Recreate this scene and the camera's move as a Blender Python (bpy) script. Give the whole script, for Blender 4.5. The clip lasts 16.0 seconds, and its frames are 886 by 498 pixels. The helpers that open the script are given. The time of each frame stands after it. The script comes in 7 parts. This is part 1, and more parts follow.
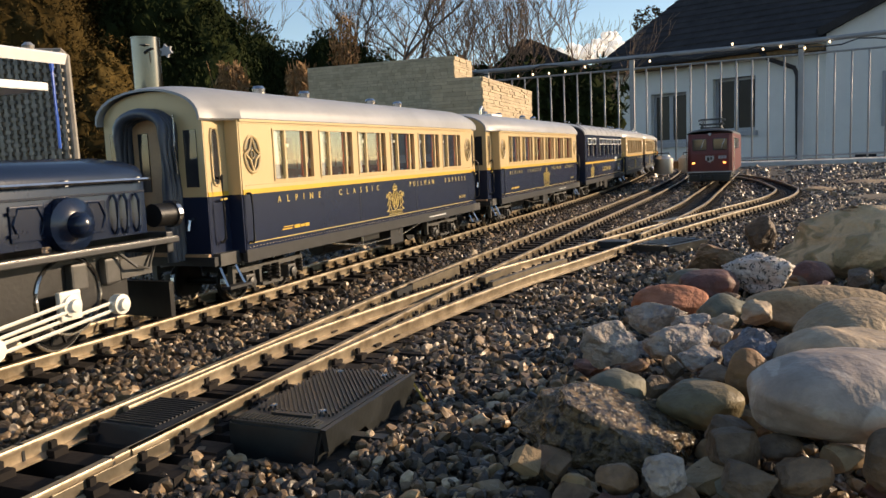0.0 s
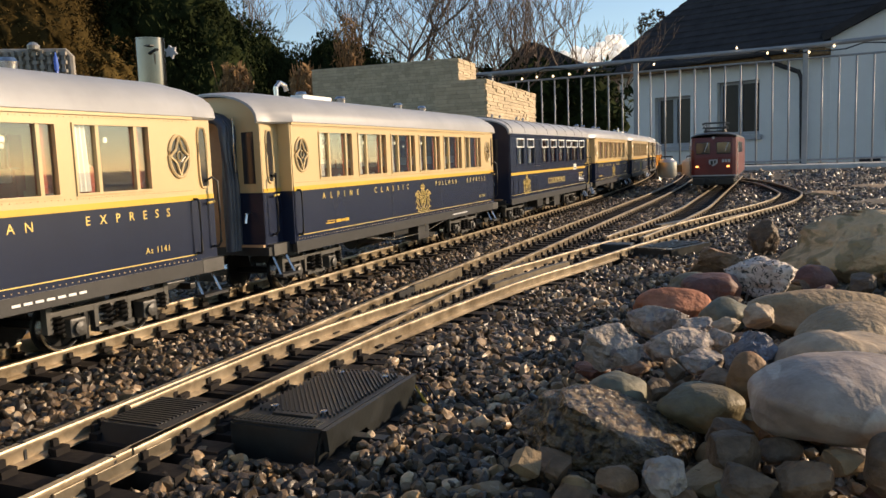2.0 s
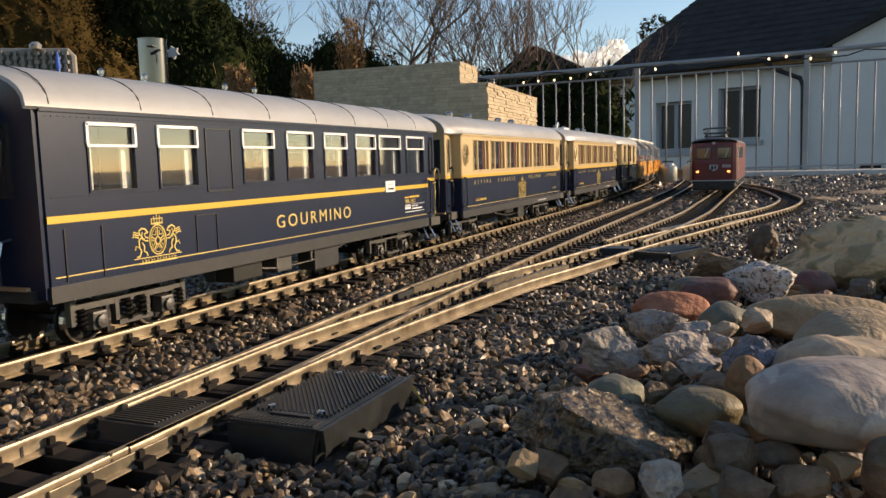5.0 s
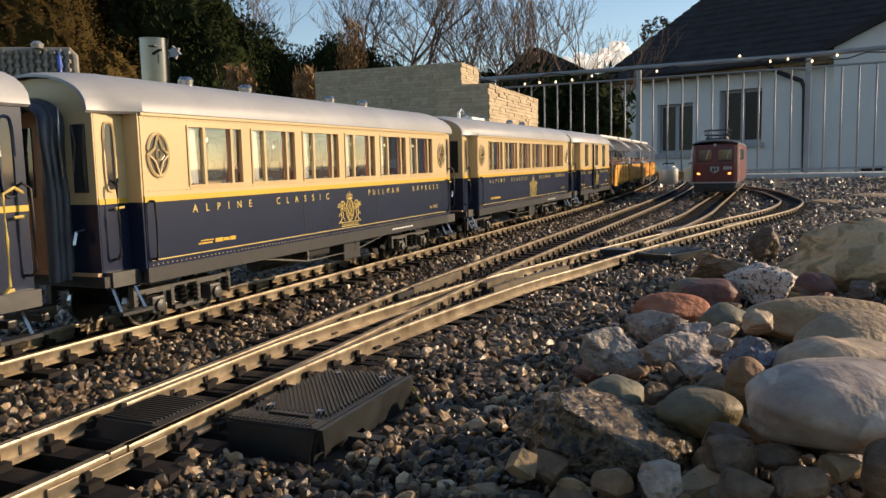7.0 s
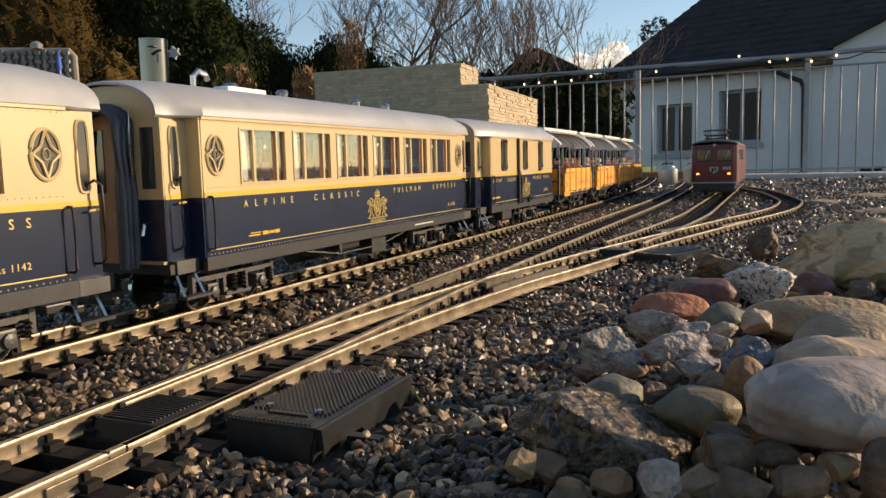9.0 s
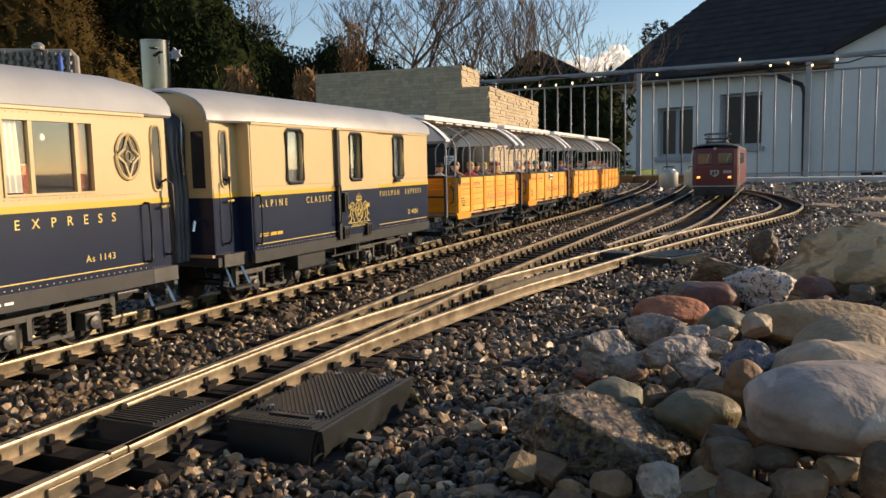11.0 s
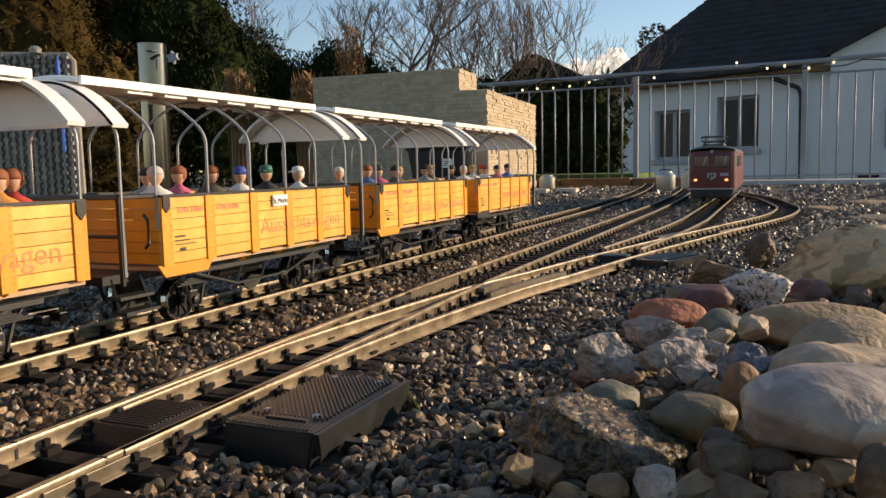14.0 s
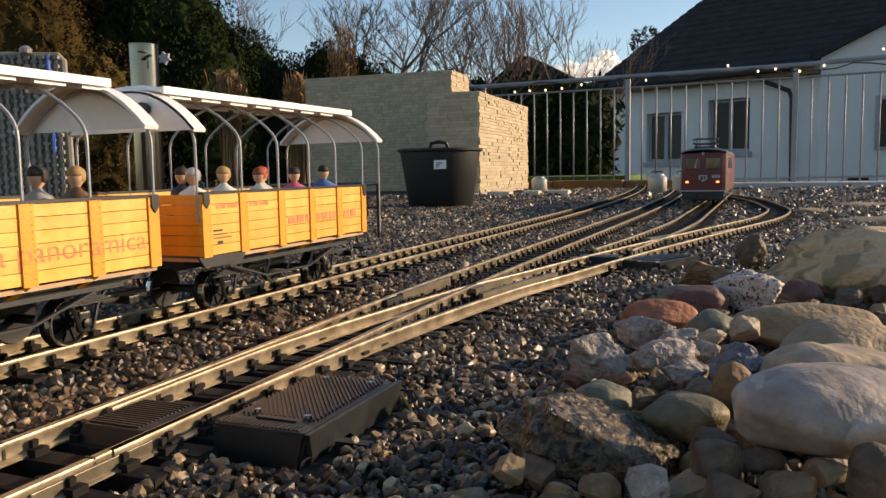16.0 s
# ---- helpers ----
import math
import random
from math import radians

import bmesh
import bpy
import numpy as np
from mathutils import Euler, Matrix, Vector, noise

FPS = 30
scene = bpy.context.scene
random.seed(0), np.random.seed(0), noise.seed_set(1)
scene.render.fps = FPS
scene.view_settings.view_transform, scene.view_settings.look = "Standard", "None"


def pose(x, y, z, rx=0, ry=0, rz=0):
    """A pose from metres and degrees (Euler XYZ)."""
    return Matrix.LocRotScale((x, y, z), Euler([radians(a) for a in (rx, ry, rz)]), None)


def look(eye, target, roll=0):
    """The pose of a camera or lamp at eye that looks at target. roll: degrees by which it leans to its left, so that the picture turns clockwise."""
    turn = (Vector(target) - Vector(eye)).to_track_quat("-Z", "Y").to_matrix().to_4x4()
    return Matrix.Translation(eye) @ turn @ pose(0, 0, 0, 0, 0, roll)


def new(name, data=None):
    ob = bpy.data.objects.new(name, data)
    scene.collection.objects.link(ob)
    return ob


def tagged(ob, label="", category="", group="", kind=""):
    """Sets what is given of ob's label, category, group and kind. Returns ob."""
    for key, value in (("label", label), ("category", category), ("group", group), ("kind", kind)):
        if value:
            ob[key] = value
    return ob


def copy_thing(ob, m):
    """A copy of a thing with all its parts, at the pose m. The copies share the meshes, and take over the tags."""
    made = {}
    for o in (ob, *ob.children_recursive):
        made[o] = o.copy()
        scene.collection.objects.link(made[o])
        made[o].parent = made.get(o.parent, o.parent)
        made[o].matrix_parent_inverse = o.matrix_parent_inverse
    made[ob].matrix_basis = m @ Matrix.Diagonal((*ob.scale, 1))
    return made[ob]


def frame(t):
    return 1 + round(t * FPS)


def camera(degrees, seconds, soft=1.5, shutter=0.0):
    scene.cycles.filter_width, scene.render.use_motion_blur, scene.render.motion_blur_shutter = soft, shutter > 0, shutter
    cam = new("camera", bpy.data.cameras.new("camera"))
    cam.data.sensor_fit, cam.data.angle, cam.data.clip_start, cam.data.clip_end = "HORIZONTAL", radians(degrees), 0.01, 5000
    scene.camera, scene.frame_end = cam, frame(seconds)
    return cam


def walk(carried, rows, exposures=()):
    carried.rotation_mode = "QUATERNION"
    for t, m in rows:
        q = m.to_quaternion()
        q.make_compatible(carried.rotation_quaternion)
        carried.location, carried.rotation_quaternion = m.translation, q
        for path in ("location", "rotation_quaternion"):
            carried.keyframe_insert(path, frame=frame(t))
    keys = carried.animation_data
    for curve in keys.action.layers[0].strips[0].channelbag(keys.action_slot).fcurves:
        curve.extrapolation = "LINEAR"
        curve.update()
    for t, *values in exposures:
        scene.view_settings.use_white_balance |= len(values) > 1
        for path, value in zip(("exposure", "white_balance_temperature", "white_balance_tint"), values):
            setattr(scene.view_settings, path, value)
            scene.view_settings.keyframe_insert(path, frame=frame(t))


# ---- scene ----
PATH = [
    (0.0, -0.0018, -0.0002, 0.1047, 22.841, 6.736, 2.401), (0.5, -0.0018, -0.0003, 0.1048, 22.839, 6.771, 2.443),
    (1.0, -0.0017, -0.0004, 0.1047, 22.958, 6.719, 2.311), (1.5, -0.0014, -0.0005, 0.1046, 23.094, 6.669, 2.171),
    (2.0, -0.0011, -0.0006, 0.1045, 23.057, 6.569, 2.083), (2.5, -0.0009, -0.0007, 0.1043, 22.997, 6.594, 1.989),
    (3.0, -0.0008, -0.0006, 0.1041, 23.057, 6.578, 2.021), (3.5, -0.0009, -0.0005, 0.1039, 23.020, 6.463, 1.945),
    (4.0, -0.0006, -0.0006, 0.1041, 23.027, 6.405, 1.739), (5.2, -0.0006, -0.0004, 0.1036, 23.055, 6.330, 1.570),
    (6.5, -0.0007, -0.0002, 0.1031, 23.083, 6.253, 1.412),
    (7.0, -0.0005, -0.0000, 0.1031, 23.101, 6.269, 1.325), (7.5, -0.0006, -0.0001, 0.1031, 23.147, 6.252, 1.541),
    (8.0, -0.0007, -0.0002, 0.1030, 23.095, 6.251, 1.507), (8.5, -0.0007, -0.0001, 0.1028, 23.091, 6.216, 1.409),
    (9.0, -0.0003, 0.0000, 0.1027, 23.063, 6.242, 1.348), (10.2, -0.0002, -0.0007, 0.1029, 23.064, 6.130, 1.210),
    (11.5, -0.0000, -0.0014, 0.1031, 23.066, 6.027, 1.075),
    (12.0, 0.0000, -0.0011, 0.1030, 22.986, 5.963, 1.068), (12.5, 0.0001, -0.0010, 0.1029, 22.936, 5.985, 1.216),
    (13.0, 0.0002, -0.0007, 0.1029, 22.928, 5.964, 1.243), (13.5, 0.0004, -0.0009, 0.1030, 22.956, 5.901, 1.215),
    (14.0, 0.0003, -0.0010, 0.1030, 22.910, 5.859, 1.182), (14.5, 0.0001, -0.0008, 0.1029, 22.776, 5.804, 1.080),
    (15.0, 0.0001, -0.0006, 0.1027, 22.554, 5.792, 1.016), (15.5, 0.0001, -0.0004, 0.1024, 22.419, 5.790, 1.058),
    (16.0, 0.0000, -0.0000, 0.1020, 22.328, 5.741, 1.035)]


def cam_pose(x, y, z, yaw, pitch, roll):
    """Heading yaw degrees left of +Y, pitch degrees down, roll degrees clockwise lean."""
    return Matrix.Translation((x, y, z)) @ Matrix.Rotation(radians(yaw), 4, "Z") @ Matrix.Rotation(radians(90 - pitch), 4, "X") @ Matrix.Rotation(radians(-roll), 4, "Z")


cam = camera(59.2, 16.0, soft=1.5)
walk(cam, [(row[0], cam_pose(*row[1:])) for row in PATH], exposures=[(0.0, 0.22, 9000, 17), (4.0, 0.13, 9000, 17), (7.0, 0.07, 9000, 17), (16.0, 0.06, 9000, 17)])

# ---- light: low winter sun and clear sky ----
SUN_AZ, SUN_EL = radians(34), radians(16)      # azimuth from +X towards +Y
world = bpy.data.worlds.new("sky")
scene.world = world
world.use_nodes = True
wn = world.node_tree.nodes
sky = wn.new("ShaderNodeTexSky")
sky.sky_type = "NISHITA"
sky.sun_disc = False
sky.sun_elevation = SUN_EL
sky.air_density, sky.dust_density, sky.ozone_density = 1.0, 0.1, 4.5
sky.sun_rotation = radians(90) - SUN_AZ
wn["Background"].inputs["Strength"].default_value = 0.205
world.node_tree.links.new(sky.outputs[0], wn["Background"].inputs[0])
sun_data = bpy.data.lights.new("sun", "SUN")
sun_data.energy, sun_data.angle, sun_data.color = 5.0, radians(0.6), (1.0, 0.90, 0.76)
sun = new("sun", sun_data)
sun.matrix_world = look((0, 0, 0), (-math.cos(SUN_AZ) * math.cos(SUN_EL), -math.sin(SUN_AZ) * math.cos(SUN_EL), -math.sin(SUN_EL)))


# ---- materials ----
def mat(name, color, rough=0.6, metal=0.0, var=0.0, scale=40.0, bump=0.0, bscale=200.0, color2=None, rvar=0.0, spec=0.5, island=0.0, rnd=0.0, bdist=0.4):
    """Principled surface with two scales of noise in colour, a fine bump and optional per-piece variation."""
    m = bpy.data.materials.new(name)
    m.use_nodes = True
    nt = m.node_tree
    n, l = nt.nodes, nt.links
    p = n["Principled BSDF"]
    p.inputs["Roughness"].default_value = rough
    p.inputs["Metallic"].default_value = metal
    p.inputs["Specular IOR Level"].default_value = spec
    p.inputs["Base Color"].default_value = (*color, 1)
    tc = n.new("ShaderNodeTexCoord")
    out = None
    if var or color2:
        a = n.new("ShaderNodeTexNoise")
        a.inputs["Scale"].default_value, a.inputs["Detail"].default_value, a.inputs["Roughness"].default_value = scale, 6, 0.65
        l.new(tc.outputs["Object"], a.inputs["Vector"])
        r = n.new("ShaderNodeValToRGB")
        r.color_ramp.elements[0].position, r.color_ramp.elements[1].position = 0.32, 0.68
        c2 = color2 or tuple(c * (1 + var) for c in color)
        r.color_ramp.elements[0].color = (*[c * (1 - var) for c in color], 1)
        r.color_ramp.elements[1].color = (*c2, 1)
        l.new(a.outputs[0], r.inputs[0])
        out = r.outputs[0]
        g = n.new("ShaderNodeTexNoise")
        g.inputs["Scale"].default_value, g.inputs["Detail"].default_value = scale * 7, 3
        l.new(tc.outputs["Object"], g.inputs["Vector"])
        hs = n.new("ShaderNodeHueSaturation")
        mr = n.new("ShaderNodeMapRange")
        mr.inputs[3].default_value, mr.inputs[4].default_value = 1 - 0.35 * (var or 0.3), 1 + 0.35 * (var or 0.3)
        l.new(g.outputs[0], mr.inputs[0])
        l.new(mr.outputs[0], hs.inputs["Value"])
        l.new(out, hs.inputs["Color"])
        out = hs.outputs[0]
        if rvar:
            rr = n.new("ShaderNodeMapRange")
            rr.inputs[3].default_value, rr.inputs[4].default_value = max(0.02, rough - rvar), min(1, rough + rvar)
            l.new(a.outputs[0], rr.inputs[0])
            l.new(rr.outputs[0], p.inputs["Roughness"])
    if island or rnd:
        src = n.new("ShaderNodeNewGeometry").outputs["Random Per Island"] if island else n.new("ShaderNodeObjectInfo").outputs["Random"]
        amp = island or rnd
        hs2 = n.new("ShaderNodeHueSaturation")
        mr2 = n.new("ShaderNodeMapRange")
        mr2.inputs[3].default_value, mr2.inputs[4].default_value = 1 - amp, 1 + amp
        l.new(src, mr2.inputs[0])
        l.new(mr2.outputs[0], hs2.inputs["Value"])
        hs2.inputs["Color"].default_value = (*color, 1)
        if out:
            l.new(out, hs2.inputs["Color"])
        out = hs2.outputs[0]
    if out:
        l.new(out, p.inputs["Base Color"])
    if bump:
        b = n.new("ShaderNodeBump")
        b.inputs["Strength"].default_value, b.inputs["Distance"].default_value = bump, bdist / bscale
        q = n.new("ShaderNodeTexNoise")
        q.inputs["Scale"].default_value, q.inputs["Detail"].default_value = bscale, 5
        l.new(tc.outputs["Object"], q.inputs["Vector"])
        l.new(q.outputs[0], b.inputs["Height"])
        l.new(b.outputs[0], p.inputs["Normal"])
    return m


def glow(name, color, strength):
    m = mat(name, color, 0.4)
    p = m.node_tree.nodes["Principled BSDF"]
    p.inputs["Emission Color"].default_value = (*color, 1)
    p.inputs["Emission Strength"].default_value = strength
    return m


def glass(name, tint=(0.9, 0.93, 0.92), rough=0.02):
    m = mat(name, tint, rough)
    p = m.node_tree.nodes["Principled BSDF"]
    p.inputs["Transmission Weight"].default_value = 1.0
    p.inputs["IOR"].default_value = 1.45
    return m


# ---- mesh helpers ----
def bx(bm, x0, x1, y0, y1, z0, z1, bev=0.0):
    vs = [bm.verts.new((x, y, z)) for z in (z0, z1) for y in (y0, y1) for x in (x0, x1)]
    fs = [bm.faces.new([vs[i] for i in q]) for q in ((0, 2, 3, 1), (4, 5, 7, 6), (0, 1, 5, 4), (2, 6, 7, 3), (0, 4, 6, 2), (1, 3, 7, 5))]
    if bev:
        es = list({e for f in fs for e in f.edges})
        bmesh.ops.bevel(bm, geom=es, offset=bev, segments=2, affect="EDGES", profile=0.6)
    return vs


def ring_loft(bm, rings, cap=True, closed=True):
    rows = [[bm.verts.new(p) for p in r] for r in rings]
    n = len(rows[0])
    for a, b in zip(rows, rows[1:]):
        for i in range(n if closed else n - 1):
            j = (i + 1) % n
            bm.faces.new((a[i], a[j], b[j], b[i]))
    if cap and closed:
        bm.faces.new(rows[0][::-1])
        bm.faces.new(rows[-1])
    return rows


def cyl(bm, p0, p1, r0, r1=None, n=12, cap=True):
    r1 = r0 if r1 is None else r1
    p0, p1 = Vector(p0), Vector(p1)
    q = (p1 - p0).to_track_quat("Z", "Y")
    rings = []
    for p, r in ((p0, r0), (p1, r1)):
        rings.append([p + q @ Vector((r * math.cos(2 * math.pi * i / n), r * math.sin(2 * math.pi * i / n), 0)) for i in range(n)])
    ring_loft(bm, rings, cap)


def tube(bm, pts, r, n=6, taper=1.0):
    pts = [Vector(p) for p in pts]
    rings = []
    for k, p in enumerate(pts):
        d = (pts[min(k + 1, len(pts) - 1)] - pts[max(k - 1, 0)]).normalized()
        q = d.to_track_quat("Z", "Y")
        rr = r * (1 + (taper - 1) * k / max(1, len(pts) - 1))
        rings.append([p + q @ Vector((rr * math.cos(2 * math.pi * i / n), rr * math.sin(2 * math.pi * i / n), 0)) for i in range(n)])
    ring_loft(bm, rings)


def lathe(bm, prof, n=20, c=(0, 0, 0), axis="Z", cap=True):
    """prof: (radius, height) pairs."""
    rings = []
    for r, h in prof:
        ring = []
        for i in range(n):
            a = 2 * math.pi * i / n
            u, v = r * math.cos(a), r * math.sin(a)
            p = {"Z": (u, v, h), "X": (h, u, v), "Y": (v, h, u)}[axis]
            ring.append((p[0] + c[0], p[1] + c[1], p[2] + c[2]))
        rings.append(ring)
    ring_loft(bm, rings, cap)


def extrude_y(bm, prof, y0, y1):
    """prof: (x, z) outline."""
    ring_loft(bm, [[(x, y, z) for x, z in prof] for y in (y0, y1)])


def sweep(bm, prof, path):
    """prof: (u, z) outline, u to the right of the path's direction; path: (x, y, z)."""
    rings = []
    for k, p in enumerate(path):
        a, b = path[max(k - 1, 0)], path[min(k + 1, len(path) - 1)]
        d = Vector((b[0] - a[0], b[1] - a[1], 0)).normalized()
        rings.append([(p[0] + d.y * u, p[1] - d.x * u, p[2] + z) for u, z in prof])
    ring_loft(bm, rings)


def mesh_of(bm, m, smooth=False):
    me = bpy.data.meshes.new("mesh")
    bmesh.ops.recalc_face_normals(bm, faces=bm.faces)
    if smooth:
        for f in bm.faces:
            f.smooth = True
    bm.to_mesh(me)
    bm.free()
    for x in (m if isinstance(m, (list, tuple)) else [m]):
        me.materials.append(x)
    return me


def part(name, bm, m, parent, label="", smooth=False):
    ob = new(name, mesh_of(bm, m, smooth))
    ob.parent = parent
    if label:
        tagged(ob, label)
    return ob


def piece(name, me, parent, m=None):
    ob = new(name, me)
    ob.parent = parent
    if m is not None:
        ob.matrix_basis = m
    return ob


def thing(name, label, category, group="", kind="", at=None):
    ob = new(name)
    ob.empty_display_size = 0.02
    if at is not None:
        ob.matrix_basis = at
    return tagged(ob, label, category, group, kind)


def solo(name, bm, m, label, category, group="", kind="", smooth=False):
    return tagged(new(name, mesh_of(bm, m, smooth)), label, category, group, kind)


def BM():
    return bmesh.new()


def auto_smooth(ob, deg=35):
    """Smooth faces, sharp edges past deg."""
    me = ob.data
    bm = bmesh.new()
    bm.from_mesh(me)
    for f in bm.faces:
        f.smooth = True
    for e in bm.edges:
        if len(e.link_faces) == 2 and e.calc_face_angle(0) > radians(deg):
            e.smooth = False
    bm.to_mesh(me)
    bm.free()
    return ob


# ---- plan ----
GAUGE = 0.0465


def x_main(y):
    return -0.414 - (0.0215 * (y - 1.3) ** 2 if y > 1.3 else 0)


def x_left(y):
    k = min(max((y - 0.15) / 0.6, 0), 1)
    return -0.248 - 0.0155 * k * k * (3 - 2 * k) - (0.0215 * (y - 1.7) ** 2 if y > 1.7 else 0)


def catmull(pts, step=0.02):
    out = []
    for i in range(len(pts) - 1):
        p0, p1, p2, p3 = (Vector(pts[max(i - 1, 0)]), Vector(pts[i]), Vector(pts[i + 1]), Vector(pts[min(i + 2, len(pts) - 1)]))
        n = max(2, int((p2 - p1).length / step))
        for k in range(n):
            t = k / n
            out.append(0.5 * ((2 * p1) + (p2 - p0) * t + (2 * p0 - 5 * p1 + 4 * p2 - p3) * t * t + (3 * p1 - p0 - 3 * p2 + p3) * t ** 3))
    out.append(Vector(pts[-1]))
    return out


MAIN = [Vector((x_main(y), y)) for y in np.arange(-0.8, 5.6, 0.04)]
LEFT = [Vector((x_left(y), y)) for y in np.arange(-0.2, 4.0, 0.04)]
LOOP = catmull([(-0.2475, 0.2), (-0.2485, 0.33), (-0.242, 0.45), (-0.22, 0.63), (-0.197, 0.74), (-0.168, 0.89), (-0.126, 1.08), (-0.062, 1.35), (0.008, 1.65), (0.034, 1.9), (0.028, 2.08), (-0.022, 2.5), (-0.12, 2.95), (-0.3, 3.35)])
SIDE = catmull([(-0.1725, 0.98), (-0.152, 1.2), (-0.134, 1.5), (-0.1325, 1.8), (-0.132, 2.3), (-0.132, 3.2)])

# ---- palette ----
M_BALLAST_BED = mat("ballast_bed", (0.045, 0.036, 0.028), 0.95, var=0.5, scale=120, bump=0.8, bscale=160)
M_BRASS = mat("rail_brass", (0.24, 0.175, 0.105), 0.40, 0.45, var=0.25, scale=60, bump=0.14, bscale=300, rvar=0.12, color2=(0.46, 0.37, 0.26))
M_SLEEPER = mat("sleeper_plastic", (0.016, 0.012, 0.010), 0.75, var=0.35, scale=90, bump=0.25, bscale=400, rnd=0.3, spec=0.25)
M_BLACK = mat("black_plastic", (0.013, 0.0145, 0.016), 0.5, var=0.25, scale=50, bump=0.1, bscale=500)
M_FROG = mat("frog_casting", (0.17, 0.14, 0.10), 0.45, 0.6, var=0.3, scale=80, bump=0.15, bscale=300)
M_CREAM = mat("cream_lacquer", (0.60, 0.44, 0.235), 0.3, var=0.05, scale=14, bump=0.02, bscale=700, spec=0.45)
M_BLUE = mat("night_blue_lacquer", (0.011, 0.0185, 0.042), 0.27, var=0.12, scale=14, bump=0.02, bscale=700, spec=0.35)
M_YELLOW = mat("yellow_stripe", (0.66, 0.40, 0.05), 0.35, var=0.05, scale=20)
M_GOLD = mat("gold_print", (0.72, 0.52, 0.16), 0.38, 0.25, var=0.1, scale=200)
M_ROOF = mat("silver_grey_roof", (0.35, 0.35, 0.35), 0.42, var=0.1, scale=18, bump=0.03, bscale=500)
M_UNDER = mat("grey_black_frame", (0.023, 0.023, 0.024), 0.42, var=0.3, scale=60, bump=0.08, bscale=400)
M_IRON = mat("dark_iron", (0.015, 0.0145, 0.014), 0.4, 0.2, var=0.3, scale=90, bump=0.1, bscale=400)
M_STEEL = mat("bright_steel", (0.55, 0.54, 0.52), 0.25, 1.0, var=0.12, scale=80)
M_GREY = mat("bogie_grey", (0.06, 0.057, 0.052), 0.45, var=0.25, scale=90, bump=0.1, bscale=400)
M_SEAT = mat("red_brown_upholstery", (0.36, 0.07, 0.035), 0.8, var=0.2, scale=120)
M_INNER = mat("warm_interior_panel", (0.48, 0.30, 0.17), 0.6, var=0.15, scale=60)
M_CURTAIN = mat("white_curtain", (0.75, 0.72, 0.68), 0.8, var=0.08, scale=60)
M_GLOBE = glow("glowing_globe", (1.0, 0.9, 0.72), 1.1)
M_WHITE = mat("white_enamel", (0.82, 0.81, 0.78), 0.4, var=0.05, scale=60)
M_WHEEL = mat("black_wheel", (0.006, 0.006, 0.006), 0.5, var=0.3, scale=90, spec=0.25)
M_MOTOR = mat("grey_black_plastic", (0.021, 0.023, 0.0225), 0.36, var=0.35, scale=70, bump=0.12, bscale=400, rvar=0.12)
M_GANG = mat("blue_grey_gangway", (0.055, 0.068, 0.09), 0.32, var=0.15, scale=60)
# side planks: weathered, and made paler still to hold the sun's glare
M_PLANK = mat("weathered_sunlit_orange_planks", (0.84, 0.40, 0.055), 0.38, var=0.16, scale=50, bump=0.2, bscale=260, rnd=0.1, color2=(0.88, 0.50, 0.12))
M_ORANGE = mat("orange_planks", (0.80, 0.30, 0.018), 0.5, var=0.12, scale=40, bump=0.15, bscale=260, rnd=0.06)
M_REDPRINT = mat("faded_red_print", (0.74, 0.15, 0.06), 0.6, var=0.3, scale=160, color2=(0.8, 0.3, 0.1))
M_RODWHITE = mat("cream_white_rods", (0.78, 0.75, 0.66), 0.35, var=0.08, scale=80)


def gloss_glass(name, gloss=1.0, tint=(1, 1, 1)):
    m = bpy.data.materials.new(name)
    m.use_nodes = True
    n, l = m.node_tree.nodes, m.node_tree.links
    n.remove(n["Principled BSDF"])
    tr, gl, mx, fr, pw = n.new("ShaderNodeBsdfTransparent"), n.new("ShaderNodeBsdfGlossy"), n.new("ShaderNodeMixShader"), n.new("ShaderNodeLayerWeight"), n.new("ShaderNodeMapRange")
    gl.inputs["Roughness"].default_value = 0.03
    tr.inputs["Color"].default_value = (*tint, 1)
    fr.inputs["Blend"].default_value = 0.35
    pw.inputs[3].default_value, pw.inputs[4].default_value = 0.04, 0.04 + 0.5 * gloss
    l.new(fr.outputs["Facing"], pw.inputs[0])
    l.new(pw.outputs[0], mx.inputs[0])
    l.new(tr.outputs[0], mx.inputs[1])
    l.new(gl.outputs[0], mx.inputs[2])
    l.new(mx.outputs[0], n["Material Output"].inputs["Surface"])
    return m


M_PANE = gloss_glass("window_glass", 1.0, (0.93, 0.95, 0.93))

# ---- ground ----
bm = BM()
# one sheet: raised bed round the tracks, falling to the terrace and garden behind
xs = [-400, -60, -12, -6, -4, -3.2, -2.6, -2.0, -1.4, -1.0, -0.7, -0.5, -0.3, -0.1, 0.1, 0.4, 0.8, 1.5, 3, 8, 60, 400]
ys = [-400, -60, -8, -2, -0.6, 0, 0.4, 0.8, 1.2, 1.6, 2.0, 2.5, 3.0, 3.6, 4.0, 4.3, 4.45, 5.0, 6, 7.4, 9, 14, 30, 80, 400, 900]


def ground_z(x, y):
    z = -0.0155
    if y > 4.3:
        z = -0.0155 - 0.07 * min(1, (y - 4.3) / 0.15)
    if y > 7.6:
        z -= 0.03 * min(6, y - 7.6)
    return z


rows = [[bm.verts.new((x, y, ground_z(x, y))) for x in xs] for y in ys]
for a, b in zip(rows, rows[1:]):
    for i in range(len(xs) - 1):
        bm.faces.new((a[i], a[i + 1], b[i + 1], b[i]))
solo("ground", bm, M_BALLAST_BED, "dark brown gravel bed round the model tracks", "ground", kind="structure")

